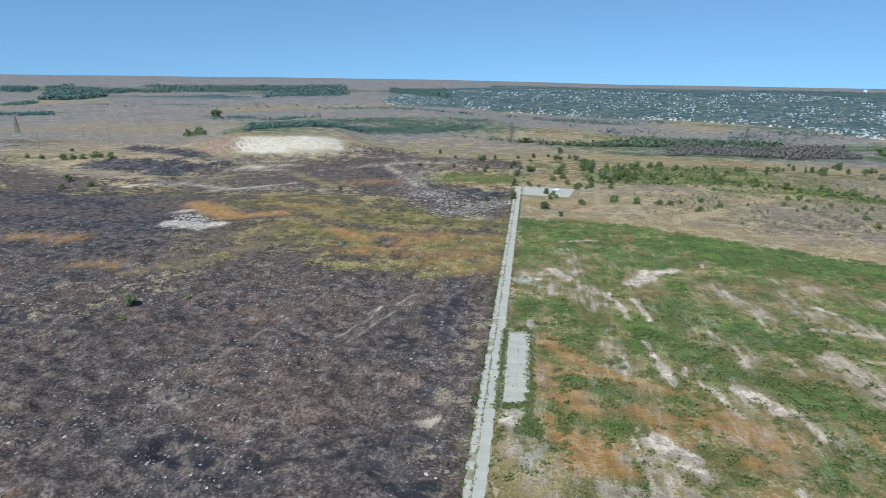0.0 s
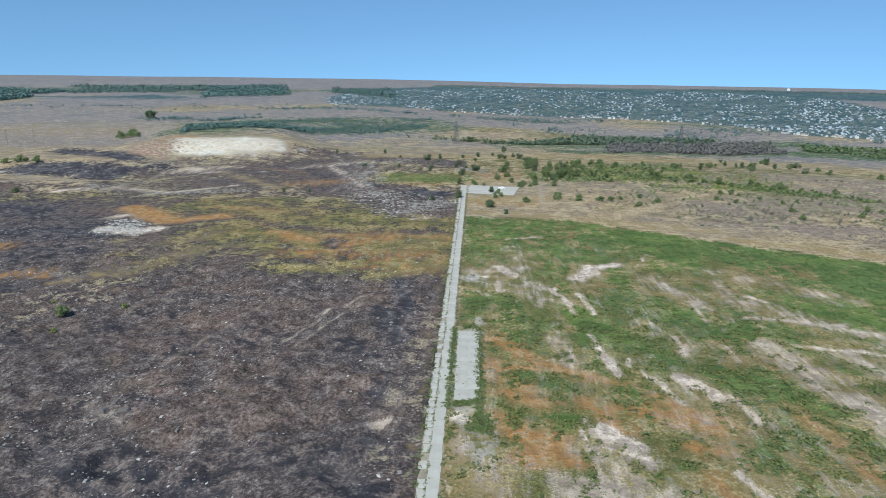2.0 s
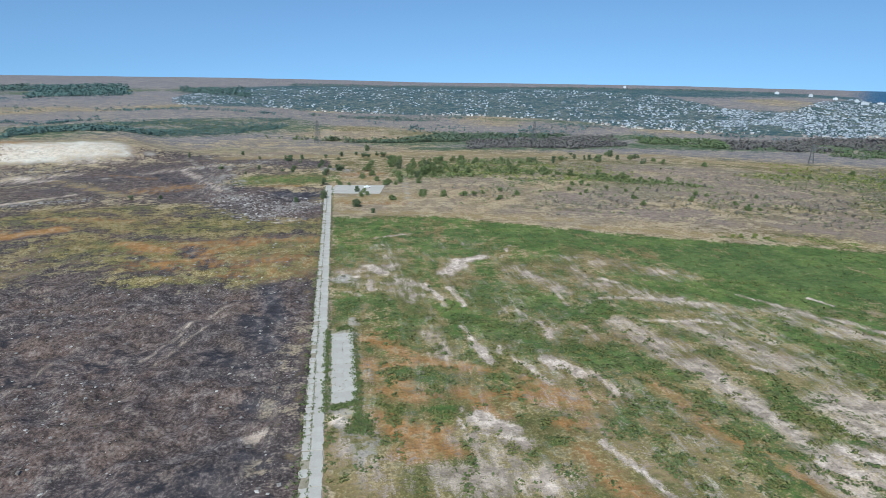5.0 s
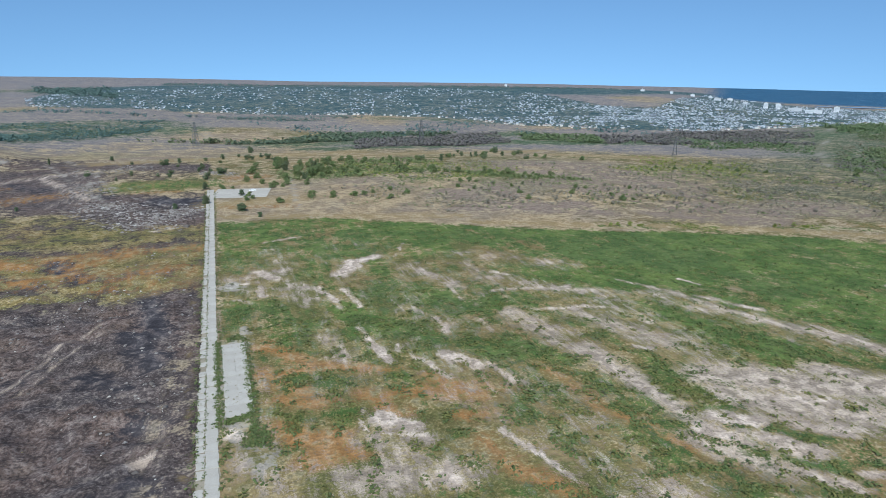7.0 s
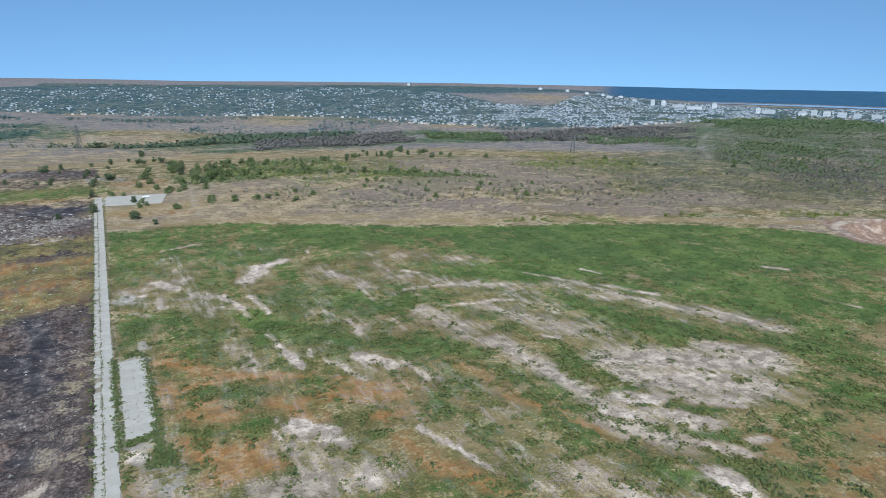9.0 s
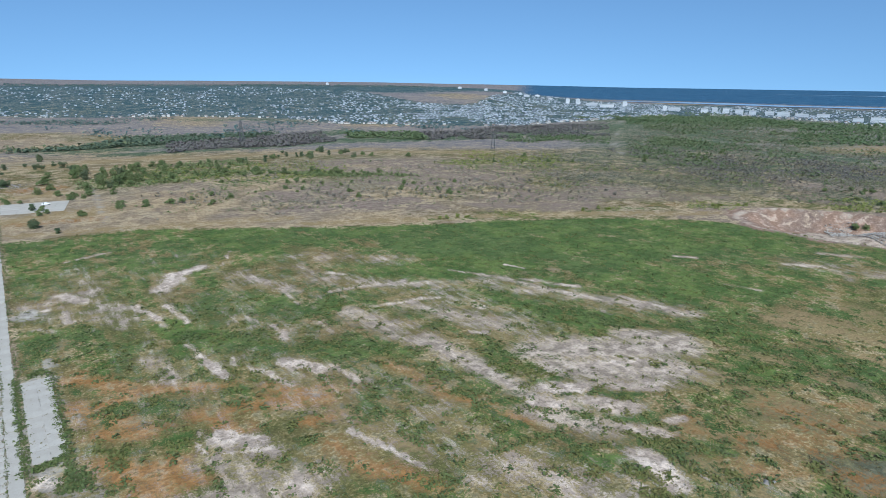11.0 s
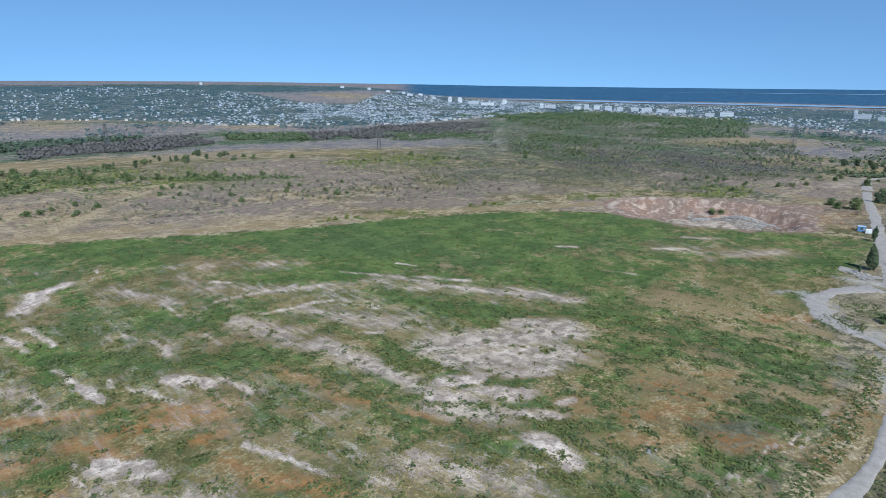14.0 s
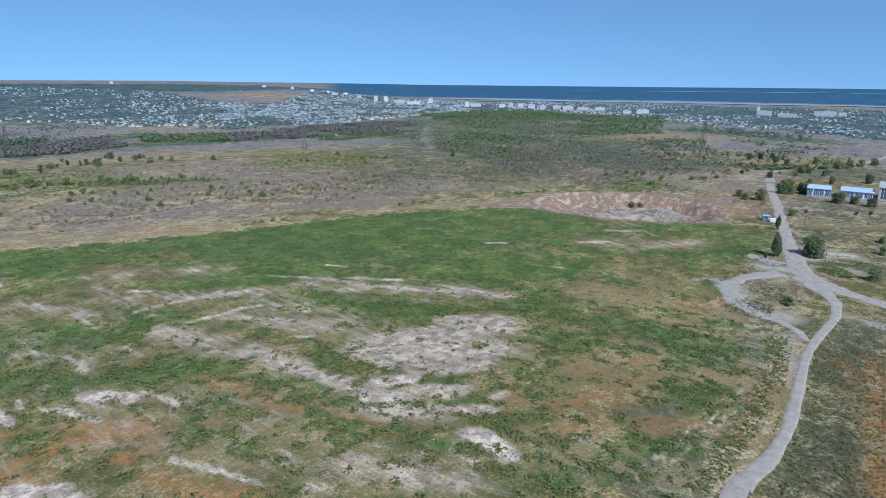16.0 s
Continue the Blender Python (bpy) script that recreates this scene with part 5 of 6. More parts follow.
strew("verge_grass", BLADES, x, y, 0.4 + 0.9 * rng.rand(len(x)) ** 2, leafy("brown_grass", (0.105, 0.078, 0.042), (0.14, 0.1, 0.055), (0.085, 0.085, 0.045)), "dry brown grass beside a gravel road", "dry grass", rng)
# dry tufts on the burnt side's edge and olive band
x, y = rng.uniform(-280, -13, 16000), rng.uniform(100, 420, 16000)
k = ground_masks(x, y)
keep = np.maximum(k["straw"], 0.6 * k["olive"]) * (1 - 0.6 * k["burnt"]) * step(0.4, 0.6, fbm(x, y, 7, 3)) > rng.rand(len(x))
strew("dry_tufts", BLADES, x[keep], y[keep], 0.6 + 0.9 * rng.rand(keep.sum()) ** 2, OLIVE, "dry olive grass tufts beside burnt ground", "dry grass", rng)


# ---- trees and bushes ----
def crown_lumps(rng, wide, high, low, count):
    """Uneven lumps that make up a crown."""
    out = []
    for i in range(count):
        a, h = rng.uniform(0, 6.28), rng.rand()
        reach = wide * 0.5 * rng.uniform(0.2, 0.75) * (1 - 0.55 * abs(h - 0.4))
        out.append((reach * math.cos(a), reach * math.sin(a), low + (high - low) * (0.02 + 0.8 * h ** 1.4), wide * rng.uniform(0.13, 0.28), rng.uniform(0.7, 1.0)))
    return out


def spire_lumps(rng, wide, count):
    """Lumps stacked into a narrow crown that reaches almost to the ground."""
    out = []
    for i in range(count):
        h = (i + 0.5) / count
        r = wide * 0.5 * min(1, 0.35 + 2.2 * h, 2.6 * (1.02 - h)) * rng.uniform(0.6, 0.9)
        a = rng.uniform(0, 6.28)
        out.append((0.4 * r * math.cos(a), 0.4 * r * math.sin(a), 0.06 + 0.86 * h, r, 1.25))
    return out


def tree_meshes(seed, wide, low, leaves, size, lumps, material, stems=1):
    """A tree one metre high: trunk and limbs, and a crown of small leaf faces."""
    rng = np.random.RandomState(seed)
    spots = crown_lumps(rng, wide, 1.0, low, lumps) if wide > 0.5 else spire_lumps(rng, wide, lumps)
    bm = bmesh.new()
    for s in range(stems):
        a = 6.28 * s / stems + rng.rand()
        foot = (0.05 * (stems > 1) * math.cos(a), 0.05 * (stems > 1) * math.sin(a), -0.05)
        top = (rng.uniform(-0.05, 0.05), rng.uniform(-0.05, 0.05), low + (1 - low) * 0.45)
        taper(bm, foot, top, 0.034 / stems ** 0.5, 0.014)
        for q in range(0, lumps, 2 * stems):
            b = spots[q]
            start = Vector(foot).lerp(Vector(top), rng.uniform(0.55, 0.95))
            taper(bm, start, b[:3], 0.012, 0.004, 3)
    wood = bpy.data.meshes.new("trunk")
    bm.to_mesh(wood)
    bm.free()
    wood.materials.append(BARK)
    return wood, quads("crown", *leaf_cloud(rng, leaves, spots, size), material)


KINDS = {
    "tree": [tree_meshes(s, 0.95, 0.03, 640, 0.048, 18, LEAF_DARK) for s in (1, 2, 3)],
    "green": [tree_meshes(s, 1.0, 0.03, 560, 0.052, 18, LEAF) for s in (4, 5, 6)],
    "bush": [tree_meshes(s, 1.5, 0.03, 460, 0.075, 13, LEAF, 3) for s in (7, 8, 9)],
    "darkbush": [tree_meshes(s, 1.3, 0.02, 2600, 0.045, 40, LEAF_DARK, 3) for s in (10, 11)],
    "dense": [tree_meshes(s, 1.15, 0.03, 1000, 0.05, 24, LEAF, 3) for s in (19, 20, 21)],
    "densedark": [tree_meshes(s, 1.0, 0.03, 1000, 0.048, 24, LEAF_DARK, 2) for s in (22, 23)],
    "light": [tree_meshes(s, 1.5, 0.06, 320, 0.07, 10, LEAF_LIGHT, 3) for s in (12, 13)],
    "slim": [tree_meshes(s, 0.27, 0.02, 1800, 0.024, 26, LEAF_DARK) for s in (14, 15)],
    "dry": [tree_meshes(s, 1.4, 0.04, 320, 0.06, 11, TWIG, 4) for s in (16, 17, 18)],
}
TALK = {
    "tree": ("tree", "small dark-green tree with an uneven crown on dry grass", "tree"),
    "green": ("tree", "fresh green tree with a loose crown on dry grass", "tree"),
    "bush": ("bush", "round green bush standing on dry steppe", "bush"),
    "darkbush": ("bush", "large dense dark-green bush beside a gravel road", "bush"),
    "light": ("bush", "low yellow-green bush on dry steppe", "bush"),
    "dense": ("bush", "large dense green bush beside a gravel road", "bush"),
    "densedark": ("tree", "dense dark-green tree leafed to the ground", "tree"),
    "slim": ("poplar", "slim dark poplar with a narrow crown", "tree"),
    "dry": ("bush", "grey leafless bush on dry steppe", "bush"),
}
tree_rng = random.Random(5)


def plant(kind, x, y, h, label=""):
    name, words, category = TALK[kind]
    ob = thing(name, x, y, label or words, category, tree_rng.uniform(0, 360), group="trees and bushes on the steppe", sink=0.04 * h)
    wood, crown = tree_rng.choice(KINDS[kind])
    s = Matrix.Diagonal((h * tree_rng.uniform(0.9, 1.12), h * tree_rng.uniform(0.9, 1.12), h, 1))
    s = Matrix.Diagonal((0.88, 0.88, 0.88, 1)) @ s
    child("trunk", wood, ob, m=s)
    child("crown", crown, ob, m=s)
    return ob


for x, y, h in ((-131, 174, 4.0), (-323, 384, 5.5), (-311, 363, 3.9), (-297, 372, 3.9), (-414, 694, 10), (-402, 697, 11), (-390, 689, 7), (-445, 485, 4), (-429, 483, 4.5), (-408, 483, 6), (-401, 486, 5), (-393, 488, 5), (-384, 492, 6.5), (-377, 490, 5), (-367, 490, 6), (-431, 523, 4)):
    plant("bush", x, y, h, "round green bush on burnt stony ground" if y < 300 else "round green bush on a dry grassy hill")
for x, y, h in ((-177, 140, 2.4), (-167, 137, 2.2), (-127, 164, 1.6), (-115, 182, 1.8), (-142, 186, 1.5)):
    plant("light", x, y, h, "low yellow-green bush on burnt ground")
for x, y, h in ((-128, 392, 4.5), (-111, 391, 3.0), (-508, 942, 20), (-521, 955, 14), (-95, 615, 5.1), (-75, 579, 4.2), (37, 587, 8.5), (163, 525, 8), (273, 605, 8.6), (229, 531, 7.4), (285, 580, 6.0), (231, 558, 6.0), (266, 518, 7.5), (182, 521, 5),
                (234, 615, 4.8), (-14, 432, 5.5), (-13, 380, 4.5), (8, 400, 5.1), (7, 354, 5.9), (15, 336, 4.3), (-4, 494, 7.2), (-13, 486, 5.3)):
    plant("tree", x, y, h)
for x, y, h in ((42, 528, 10), (47, 530, 8.7), (51, 471, 7.8), (40, 458, 5.9), (61, 466, 8.0), (66, 452, 5.5), (75, 470, 6.5), (86, 478, 6.2), (96, 470, 5.4), (82, 500, 7.0), (98, 505, 6.5), (112, 520, 7), (80, 525, 7.2), (104, 540, 7), (62, 500, 7.4), (58, 520, 7), (50, 385, 4.5), (61, 377, 4.5), (22, 510, 7.4), (38, 511, 8.6), (44, 524, 8.0), (40, 452, 5.8), (51, 478, 7.4), (58, 462, 8.0), (70, 487, 7.2), (52, 429, 5.5), (49, 391, 3.6), (62, 381, 4.3)):
    plant("green", x, y, h)
for x, y, h in ((28, 423, 4.2), (39, 432, 4.0), (29, 371, 3.8), (10, 384, 3.4), (12, 396, 3.6), (14, 388, 2.8), (23, 440, 4.2), (31, 432, 3.8), (35, 424, 3.2), (3, 424, 2.6), (-3, 427, 2.8), (13, 454, 5), (21, 466, 4.6), (18, 490, 6), (28, 372, 3), (48, 380, 3.6), (74, 377, 4.2), (81, 378, 3.6), (88, 384, 3), (95, 365, 3), (-4, 434, 3.0), (225, 25, 3.6), (314, 499, 5.0), (287, 522, 4.6), (289, 544, 4.2), (234, 546, 6.5), (277, 623, 4.6), (271, 555, 4.2), (161, 524, 6.0),
                (197, 541, 5.0), (410, 441, 5.2), (363, 132, 4.0), (366, 128, 3.2)):
    plant("bush", x, y, h)
plant("darkbush", 297, 27.5, 9.6)
for x, y, h in ((415, 72, 8.5), (420, 85, 5.5), (412, 79, 5), (475, 68, 6.5), (479, 65, 7), (451, 61, 7), (517, 84, 6), (379, 48, 4.6), (274, 4.5, 5.5), (342, 5, 4), (318, 3, 4.4), (568, 71, 8), (575, 66, 7), (590, 70, 8), (528, 106, 4), (645, 62, 8), (668, 55, 8), (690, 47, 9), (715, 40, 8), (741, 31, 9), (655, 52, 6), (694, 76, 8)):
    plant("dense", x, y, h)
for x, y, h in ((457, 54.5, 9.5), (466, 55, 7), (516, 44, 6.5), (536, 23, 8), (450, 66, 8), (699, 125, 9), (680, 132, 8), (645, 93, 7), (662, 105, 8), (392, 43, 2.2), (405, 20, 2.6), (410, 14, 2.8), (720, 118, 8), (560, 54, 5)):
    plant("densedark", x, y, h)
for x, y, h in ((44, 500, 8.5), (40, 530, 9), (51, 487, 7), (54, 453, 6), (-5, 498, 6), (-18, 528, 6), (67, 504, 8), (-13, 381, 6), (-29, 371, 4), (6, 355, 5.5), (25, 662, 8)):
    plant("densedark", x, y, h)
for x, y, h in ((437, 32, 7.5), (439, 24, 5.6), (436, 15, 6.0)):
    plant("darkbush", x, y, h, "dense dark-green bush in front of a low building")
plant("slim", 285.7, 40.2, 15.0)
plant("slim", 287.2, 39.0, 10.5)
plant("slim", 279.5, 42.5, 5.0)
plant("slim", 339, 48.2, 10.0)
plant("slim", -139, 594, 8.0, "slim dark tree standing alone on burnt ground")

# green thicket and bushes scattered over the dry slope
rng = np.random.RandomState(31)


def scattered(kind, rows):
    x, y = strips(rng, rows)
    for a, b in zip(x, y):
        if b > np.interp(a, EDGE_X, EDGE_Y) + 8:
            plant(kind, float(a), float(b), {"dry": 2.4, "light": 2.2, "green": 6.0, "tree": 5.5}.get(kind, 3.0) * rng.uniform(0.6, 1.25))


scattered("green", ((16, 60, 470, 80, 545, 12), (10, 80, 545, 150, 530, 14), (16, 110, 480, 220, 420, 8), (12, 470, 300, 640, 420, 40)))
scattered("bush", ((26, 70, 480, 150, 500, 24), (26, 130, 470, 230, 405, 12), (26, 100, 400, 260, 330, 40), (10, 300, 440, 420, 390, 14), (16, 400, 170, 520, 130, 26), (18, 500, 100, 640, 60, 40)))
scattered("tree", ((14, 150, 545, 300, 590, 18), (14, -60, 560, 40, 600, 26), (10, -100, 520, 0, 480, 26)))
scattered("light", ((16, 310, 440, 410, 400, 12), (8, 182, 262, 200, 250, 4), (7, 262, 233, 282, 222, 4), (6, 330, 196, 350, 186, 6), (12, 110, 500, 160, 470, 20)))
scattered("dry", ((40, 120, 380, 330, 320, 45), (30, 200, 340, 380, 240, 40)))

GREY_SHRUBS = [leaf_cloud(np.random.RandomState(s), 13, crown_lumps(np.random.RandomState(s), 1.5, 1.0, 0.05, 5), 0.21, 0.9) for s in range(5)]
x, y = strips(rng, ((1900, 60, 400, 330, 300, 60), (2200, 150, 470, 420, 330, 60), (1900, 330, 330, 520, 200, 60), (1400, 420, 250, 560, 150, 40), (1400, 400, 480, 600, 330, 60)))
keep = (y > np.interp(x, EDGE_X, EDGE_Y) + 10) & (np.hypot(x - 343, (y - 122) * 0.7) > 48) & (step(0.42, 0.6, fbm(x, y, 38, 2, 3)) > rng.rand(len(x)))
strew("dry_scrub", GREY_SHRUBS, x[keep], y[keep], 0.6 + 1.5 * rng.rand(keep.sum()) ** 2, TWIG, "grey leafless scrub on the dry slope", "scrub", rng)
x, y = strips(rng, ((1800, 60, 430, 330, 310, 70), (2200, 140, 480, 420, 340, 60), (2200, 330, 350, 520, 220, 60), (700, 420, 250, 560, 140, 40), (500, 400, 480, 560, 330, 50), (600, 70, 480, 150, 500, 26), (600, 130, 470, 230, 405, 14)))
keep = (y > np.interp(x, EDGE_X, EDGE_Y) + 8) & (np.hypot(x - 343, (y - 122) * 0.7) > 48) & (step(0.42, 0.6, fbm(x, y, 45, 5, 3)) > rng.rand(len(x)))
strew("green_scrub", GREY_SHRUBS, x[keep], y[keep], 0.6 + 1.4 * rng.rand(keep.sum()) ** 2, LEAF, "low green scrub on the dry slope", "scrub", rng)

# ---- woods ----
WOODS = [leaf_cloud(np.random.RandomState(s + 50), 12, crown_lumps(np.random.RandomState(s + 50), 0.9, 1.0, 0.12, 8), 0.13, 0.6) for s in range(6)]


def wood(rows, low, high, material, label):
    x, y = strips(rng, rows)
    strew("wood", WOODS, x, y, rng.uniform(low, high, len(x)), material, label, "wood", rng, -0.3)


WIDE_SHRUBS = [leaf_cloud(np.random.RandomState(s + 80), 11, crown_lumps(np.random.RandomState(s + 80), 1.7, 0.8, 0.02, 7), 0.2, 0.55) for s in range(6)]


def grove(n, a, b, c, d, low, high, material, label, patch=60, cut=0.45, seed=2, sway=70):
    """A wood strewn over the four-cornered ground a, b, c, d, in patches."""
    u, v = rng.rand(n), rng.rand(n)
    x, y = [(1 - u) * (1 - v) * a[k] + u * (1 - v) * b[k] + u * v * c[k] + (1 - u) * v * d[k] for k in (0, 1)]
    x, y = x + sway * (fbm(x, y, 130, 3, 3) - 0.5), y + sway * (fbm(x, y, 130, 6, 3) - 0.5)
    edge = np.minimum(np.minimum(u, 1 - u), np.minimum(v, 1 - v))
    keep = step(cut - 0.07, cut + 0.07, fbm(x, y, patch, seed, 3) - 0.12 * step(0.12, 0.0, edge)) > rng.rand(n)
    x, y = off_lane(x[keep], y[keep], 6)
    strew("wood", WIDE_SHRUBS, x, y, low * 0.7 + (high * 1.15 - low * 0.7) * rng.rand(len(x)) ** 1.7, material, label, "wood", rng, -0.2)


grove(3200, (143, 681), (345, 741), (408, 875), (133, 866), 3, 5.5, CHARRED, "scorched grey-purple wood with bare crowns", 60, 0.3, 1)
grove(3000, (467, 701), (746, 608), (894, 743), (527, 791), 3, 5.5, CHARRED, "scorched grey-purple wood with bare crowns", 60, 0.38, 2)
grove(2600, (25, 781), (189, 845), (353, 908), (149, 963), 3, 6, LEAF_PINE, "dense blue-green pine belt behind a burnt wood", 60, 0.3, 3)
grove(900, (374, 769), (472, 708), (527, 791), (420, 845), 3, 6, LEAF_MID, "green wood belt beside a burnt wood", 50, 0.35, 4)
grove(500, (536, 633), (677, 586), (720, 625), (576, 681), 2.5, 5, LEAF_MID, "green bushes before a burnt wood", 50, 0.4, 5)
grove(240, (-121, 782), (125, 813), (133, 866), (-126, 819), 4, 7.5, LEAF_DARK, "loose row of dark trees along a valley edge", 40, 0.4, 6)
grove(3400, (-314, 662), (-121, 891), (-81, 1150), (-410, 906), 2, 3.8, LEAF_HAZED, "dense young wood belt in a shallow valley", 90, 0.3, 1)
grove(900, (-313, 666), (-202, 757), (-235, 849), (-338, 730), 3, 5.5, LEAF_HAZED, "taller trees of a young wood belt", 50, 0.35, 2)
grove(500, (-517, 898), (-400, 947), (-300, 1050), (-545, 966), 2, 4.5, LEAF_HAZED, "scattered trees in a wide valley", 60, 0.45, 3)
grove(700, (-68, 1208), (255, 1131), (285, 1258), (-73, 1308), 3, 5, LEAF_HAZED, "green thicket below the village", 60, 0.42, 4)
grove(6000, (640, 470), (760, 380), (1230, 420), (1120, 840), 2.6, 5, LEAF_MID, "green wood covering a low ridge", 70, 0.5, 1)
grove(5200, (450, 340), (560, 150), (1100, 400), (980, 780), 1.6, 3.2, SCRUB, "olive scrub wood on the ridge", 70, 0.42, 3)
grove(3000, (430, 310), (540, 150), (1000, 330), (760, 560), 2, 4.2, LEAF_MID, "loose green wood beside a hill track", 45, 0.53, 5)
grove(6000, (360, 330), (470, 130), (800, 260), (640, 520), 1.4, 2.8, CHARRED, "grey-purple scrub on the slope", 60, 0.47, 7)
grove(2600, (330, 260), (420, 130), (520, 150), (480, 340), 0.9, 2.0, SCRUB, "low olive scrub above the clay pit", 30, 0.46, 1)
grove(900, (380, 190), (440, 110), (560, 90), (520, 200), 1.2, 2.6, LEAF_MID, "green scrub above the clay pit", 26, 0.52, 2)
grove(1500, (70, 440), (80, 520), (240, 480), (230, 410), 0.8, 2.0, LEAF_LIGHT, "yellow-green thicket on the dry slope", 24, 0.42, 5)
grove(1700, (48, 440), (64, 560), (180, 530), (170, 440), 1.2, 3.2, LEAF, "bright green thicket on the dry slope", 24, 0.46, 4)
grove(1000, (160, 455), (170, 430), (240, 385), (236, 412), 1.2, 2.8, LEAF, "bright green thicket on the dry slope", 24, 0.44, 6)
grove(900, (296, 452), (306, 424), (424, 378), (424, 412), 0.7, 1.5, LEAF_LIGHT, "low yellow-green scrub on the dry slope", 24, 0.42, 3)
grove(1600, (120, 380), (100, 340), (300, 240), (330, 300), 0.4, 1.0, SCRUB, "low olive scrub on the dry slope", 26, 0.5, 2)
grove(3000, (960, 900), (1010, 780), (1260, 560), (1330, 820), 3, 6, LEAF_MID, "green wood belt before the town", 80, 0.36, 2)
grove(3600, (318, 236), (405, 150), (530, 150), (430, 340), 0.5, 1.3, SCRUB, "low grey-olive scrub above the clay pit", 22, 0.40, 5)
grove(3200, (60, 400), (90, 345), (330, 240), (400, 330), 0.45, 1.1, SCRUB, "low grey-olive scrub on the dry slope", 22, 0.44, 7)
grove(900, (340, 40), (370, -10), (430, -5), (420, 52), 0.5, 1.2, SCRUB, "low scrub on the brown slope beside the road", 16, 0.45, 1)
grove(700, (365, 66), (400, 66), (440, 100), (390, 108), 0.5, 1.2, SCRUB, "low scrub on the brown bank of the clay pit", 16, 0.42, 1)
# the ridge: green crest, grey scrub and yellow-green clearings
grove(1500, (861, 403), (938, 301), (1346, 436), (1234, 581), 3, 6, LEAF_MID, "dense green wood on the ridge's crest", 60, 0.34, 1, 20)
grove(900, (914, 722), (1123, 528), (1292, 608), (1063, 840), 3, 6, LEAF_MID, "dense green wood on the ridge's crest", 60, 0.4, 3, 20)
grove(500, (486, 384), (518, 351), (725, 492), (683, 539), 2, 4.5, LEAF_MID, "loose green wood beside a hill track", 36, 0.44, 5, 20)
grove(420, (628, 426), (691, 367), (805, 429), (731, 496), 2, 4.5, LEAF_MID, "row of green trees across the ridge", 30, 0.42, 6, 20)
grove(420, (545, 619), (623, 511), (717, 588), (615, 698), 2, 4.5, LEAF_MID, "row of green trees before a burnt wood", 30, 0.42, 4, 20)
grove(1500, (459, 222), (567, 125), (876, 197), (705, 344), 1.5, 3.2, CHARRED, "grey-purple scrub on the slope", 40, 0.42, 3, 20)
grove(700, (438, 326), (515, 250), (673, 328), (561, 418), 1.4, 3, CHARRED, "grey-purple scrub on the slope", 36, 0.44, 2, 20)
grove(500, (698, 243), (770, 196), (896, 230), (839, 294), 2, 4, LEAF_DARK, "dark green thicket on the slope", 30, 0.42, 4, 20)
grove(800, (312, 422), (369, 357), (466, 451), (402, 541), 1, 2.4, LEAF_LIGHT, "yellow-green thicket on the dry slope", 30, 0.38, 3, 20)
grove(400, (380, 157), (408, 126), (453, 141), (422, 175), 1, 2.2, LEAF_LIGHT, "bright green scrub above the clay pit", 16, 0.36, 2, 8)
grove(220, (316, 203), (333, 174), (361, 190), (338, 217), 0.6, 1.4, LEAF_LIGHT, "bright green scrub above the clay pit", 14, 0.4, 4, 6)
grove(160, (211, 247), (226, 232), (235, 241), (220, 258), 0.5, 1.3, LEAF_LIGHT, "low yellow-green scrub on the dry slope", 10, 0.36, 2, 4)
grove(90, (273, 227), (282, 218), (292, 226), (284, 236), 0.5, 1.1, LEAF_LIGHT, "low yellow-green scrub on the dry slope", 10, 0.36, 5, 4)
grove(300, (245, 301), (292, 248), (362, 307), (304, 372), 0.6, 1.6, CHARRED, "grey leafless scrub on the dry slope", 22, 0.44, 3, 20)
grove(60, (638, 131), (722, 87), (871, 108), (806, 168), 4, 7, LEAF_DARK, "dark green trees on a dry hillside", 26, 0.36, 2, 8)
grove(40, (652, 72), (708, 41), (838, 51), (794, 89), 4, 7, LEAF_DARK, "dark green trees on a dry hillside", 26, 0.36, 4, 8)
grove(14, (862, 162), (874, 151), (961, 167), (948, 180), 4, 6, LEAF_DARK, "dark green trees on a dry hillside", 26, 0.3, 3, 4)
grove(1500, (-1250, 1380), (-800, 1050), (-250, 1080), (-500, 1650), 2, 5, LEAF_HAZED, "scattered shrubs on far dry hills", 110, 0.56, 4)
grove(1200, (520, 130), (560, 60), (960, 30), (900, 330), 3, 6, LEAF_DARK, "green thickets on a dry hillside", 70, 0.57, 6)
grove(1500, (60, 900), (700, 720), (800, 880), (0, 1240), 3, 6, LEAF_HAZED, "scattered trees in a wide valley", 80, 0.54, 2)
grove(1500, (-1262, 1455), (-1136, 1450), (-1345, 1995), (-1864, 2219), 8, 14, LEAF_HAZED, "dark far wood on a plain", 200, 0.25, 1)
grove(1300, (-1234, 1828), (-971, 2185), (-1158, 2611), (-1581, 2368), 8, 13, LEAF_HAZED, "dark far wood on a plain", 200, 0.33, 2)
grove(1500, (-800, 1778), (-618, 1973), (-880, 2815), (-1113, 2565), 8, 13, LEAF_HAZED, "dark far wood on a plain", 200, 0.3, 3)
grove(800, (-514, 2163), (-233, 1712), (-307, 2256), (-632, 2665), 7, 12, LEAF_HAZED, "dark far wood beside the village", 150, 0.3, 4)
grove(300, (-1681, 1771), (-1648, 1895), (-1778, 2048), (-1869, 1973), 8, 12, LEAF_HAZED, "dark far wood on a plain", 120, 0.3, 5)
grove(220, (-971, 1014), (-876, 1052), (-918, 1105), (-1017, 1064), 4, 7, LEAF_HAZED, "row of dark trees in a far valley", 60, 0.3, 6)
grove(160, (-1158, 1213), (-1156, 1332), (-1205, 1389), (-1238, 1299), 5, 8, LEAF_HAZED, "row of dark trees on a far hill", 60, 0.3, 7)
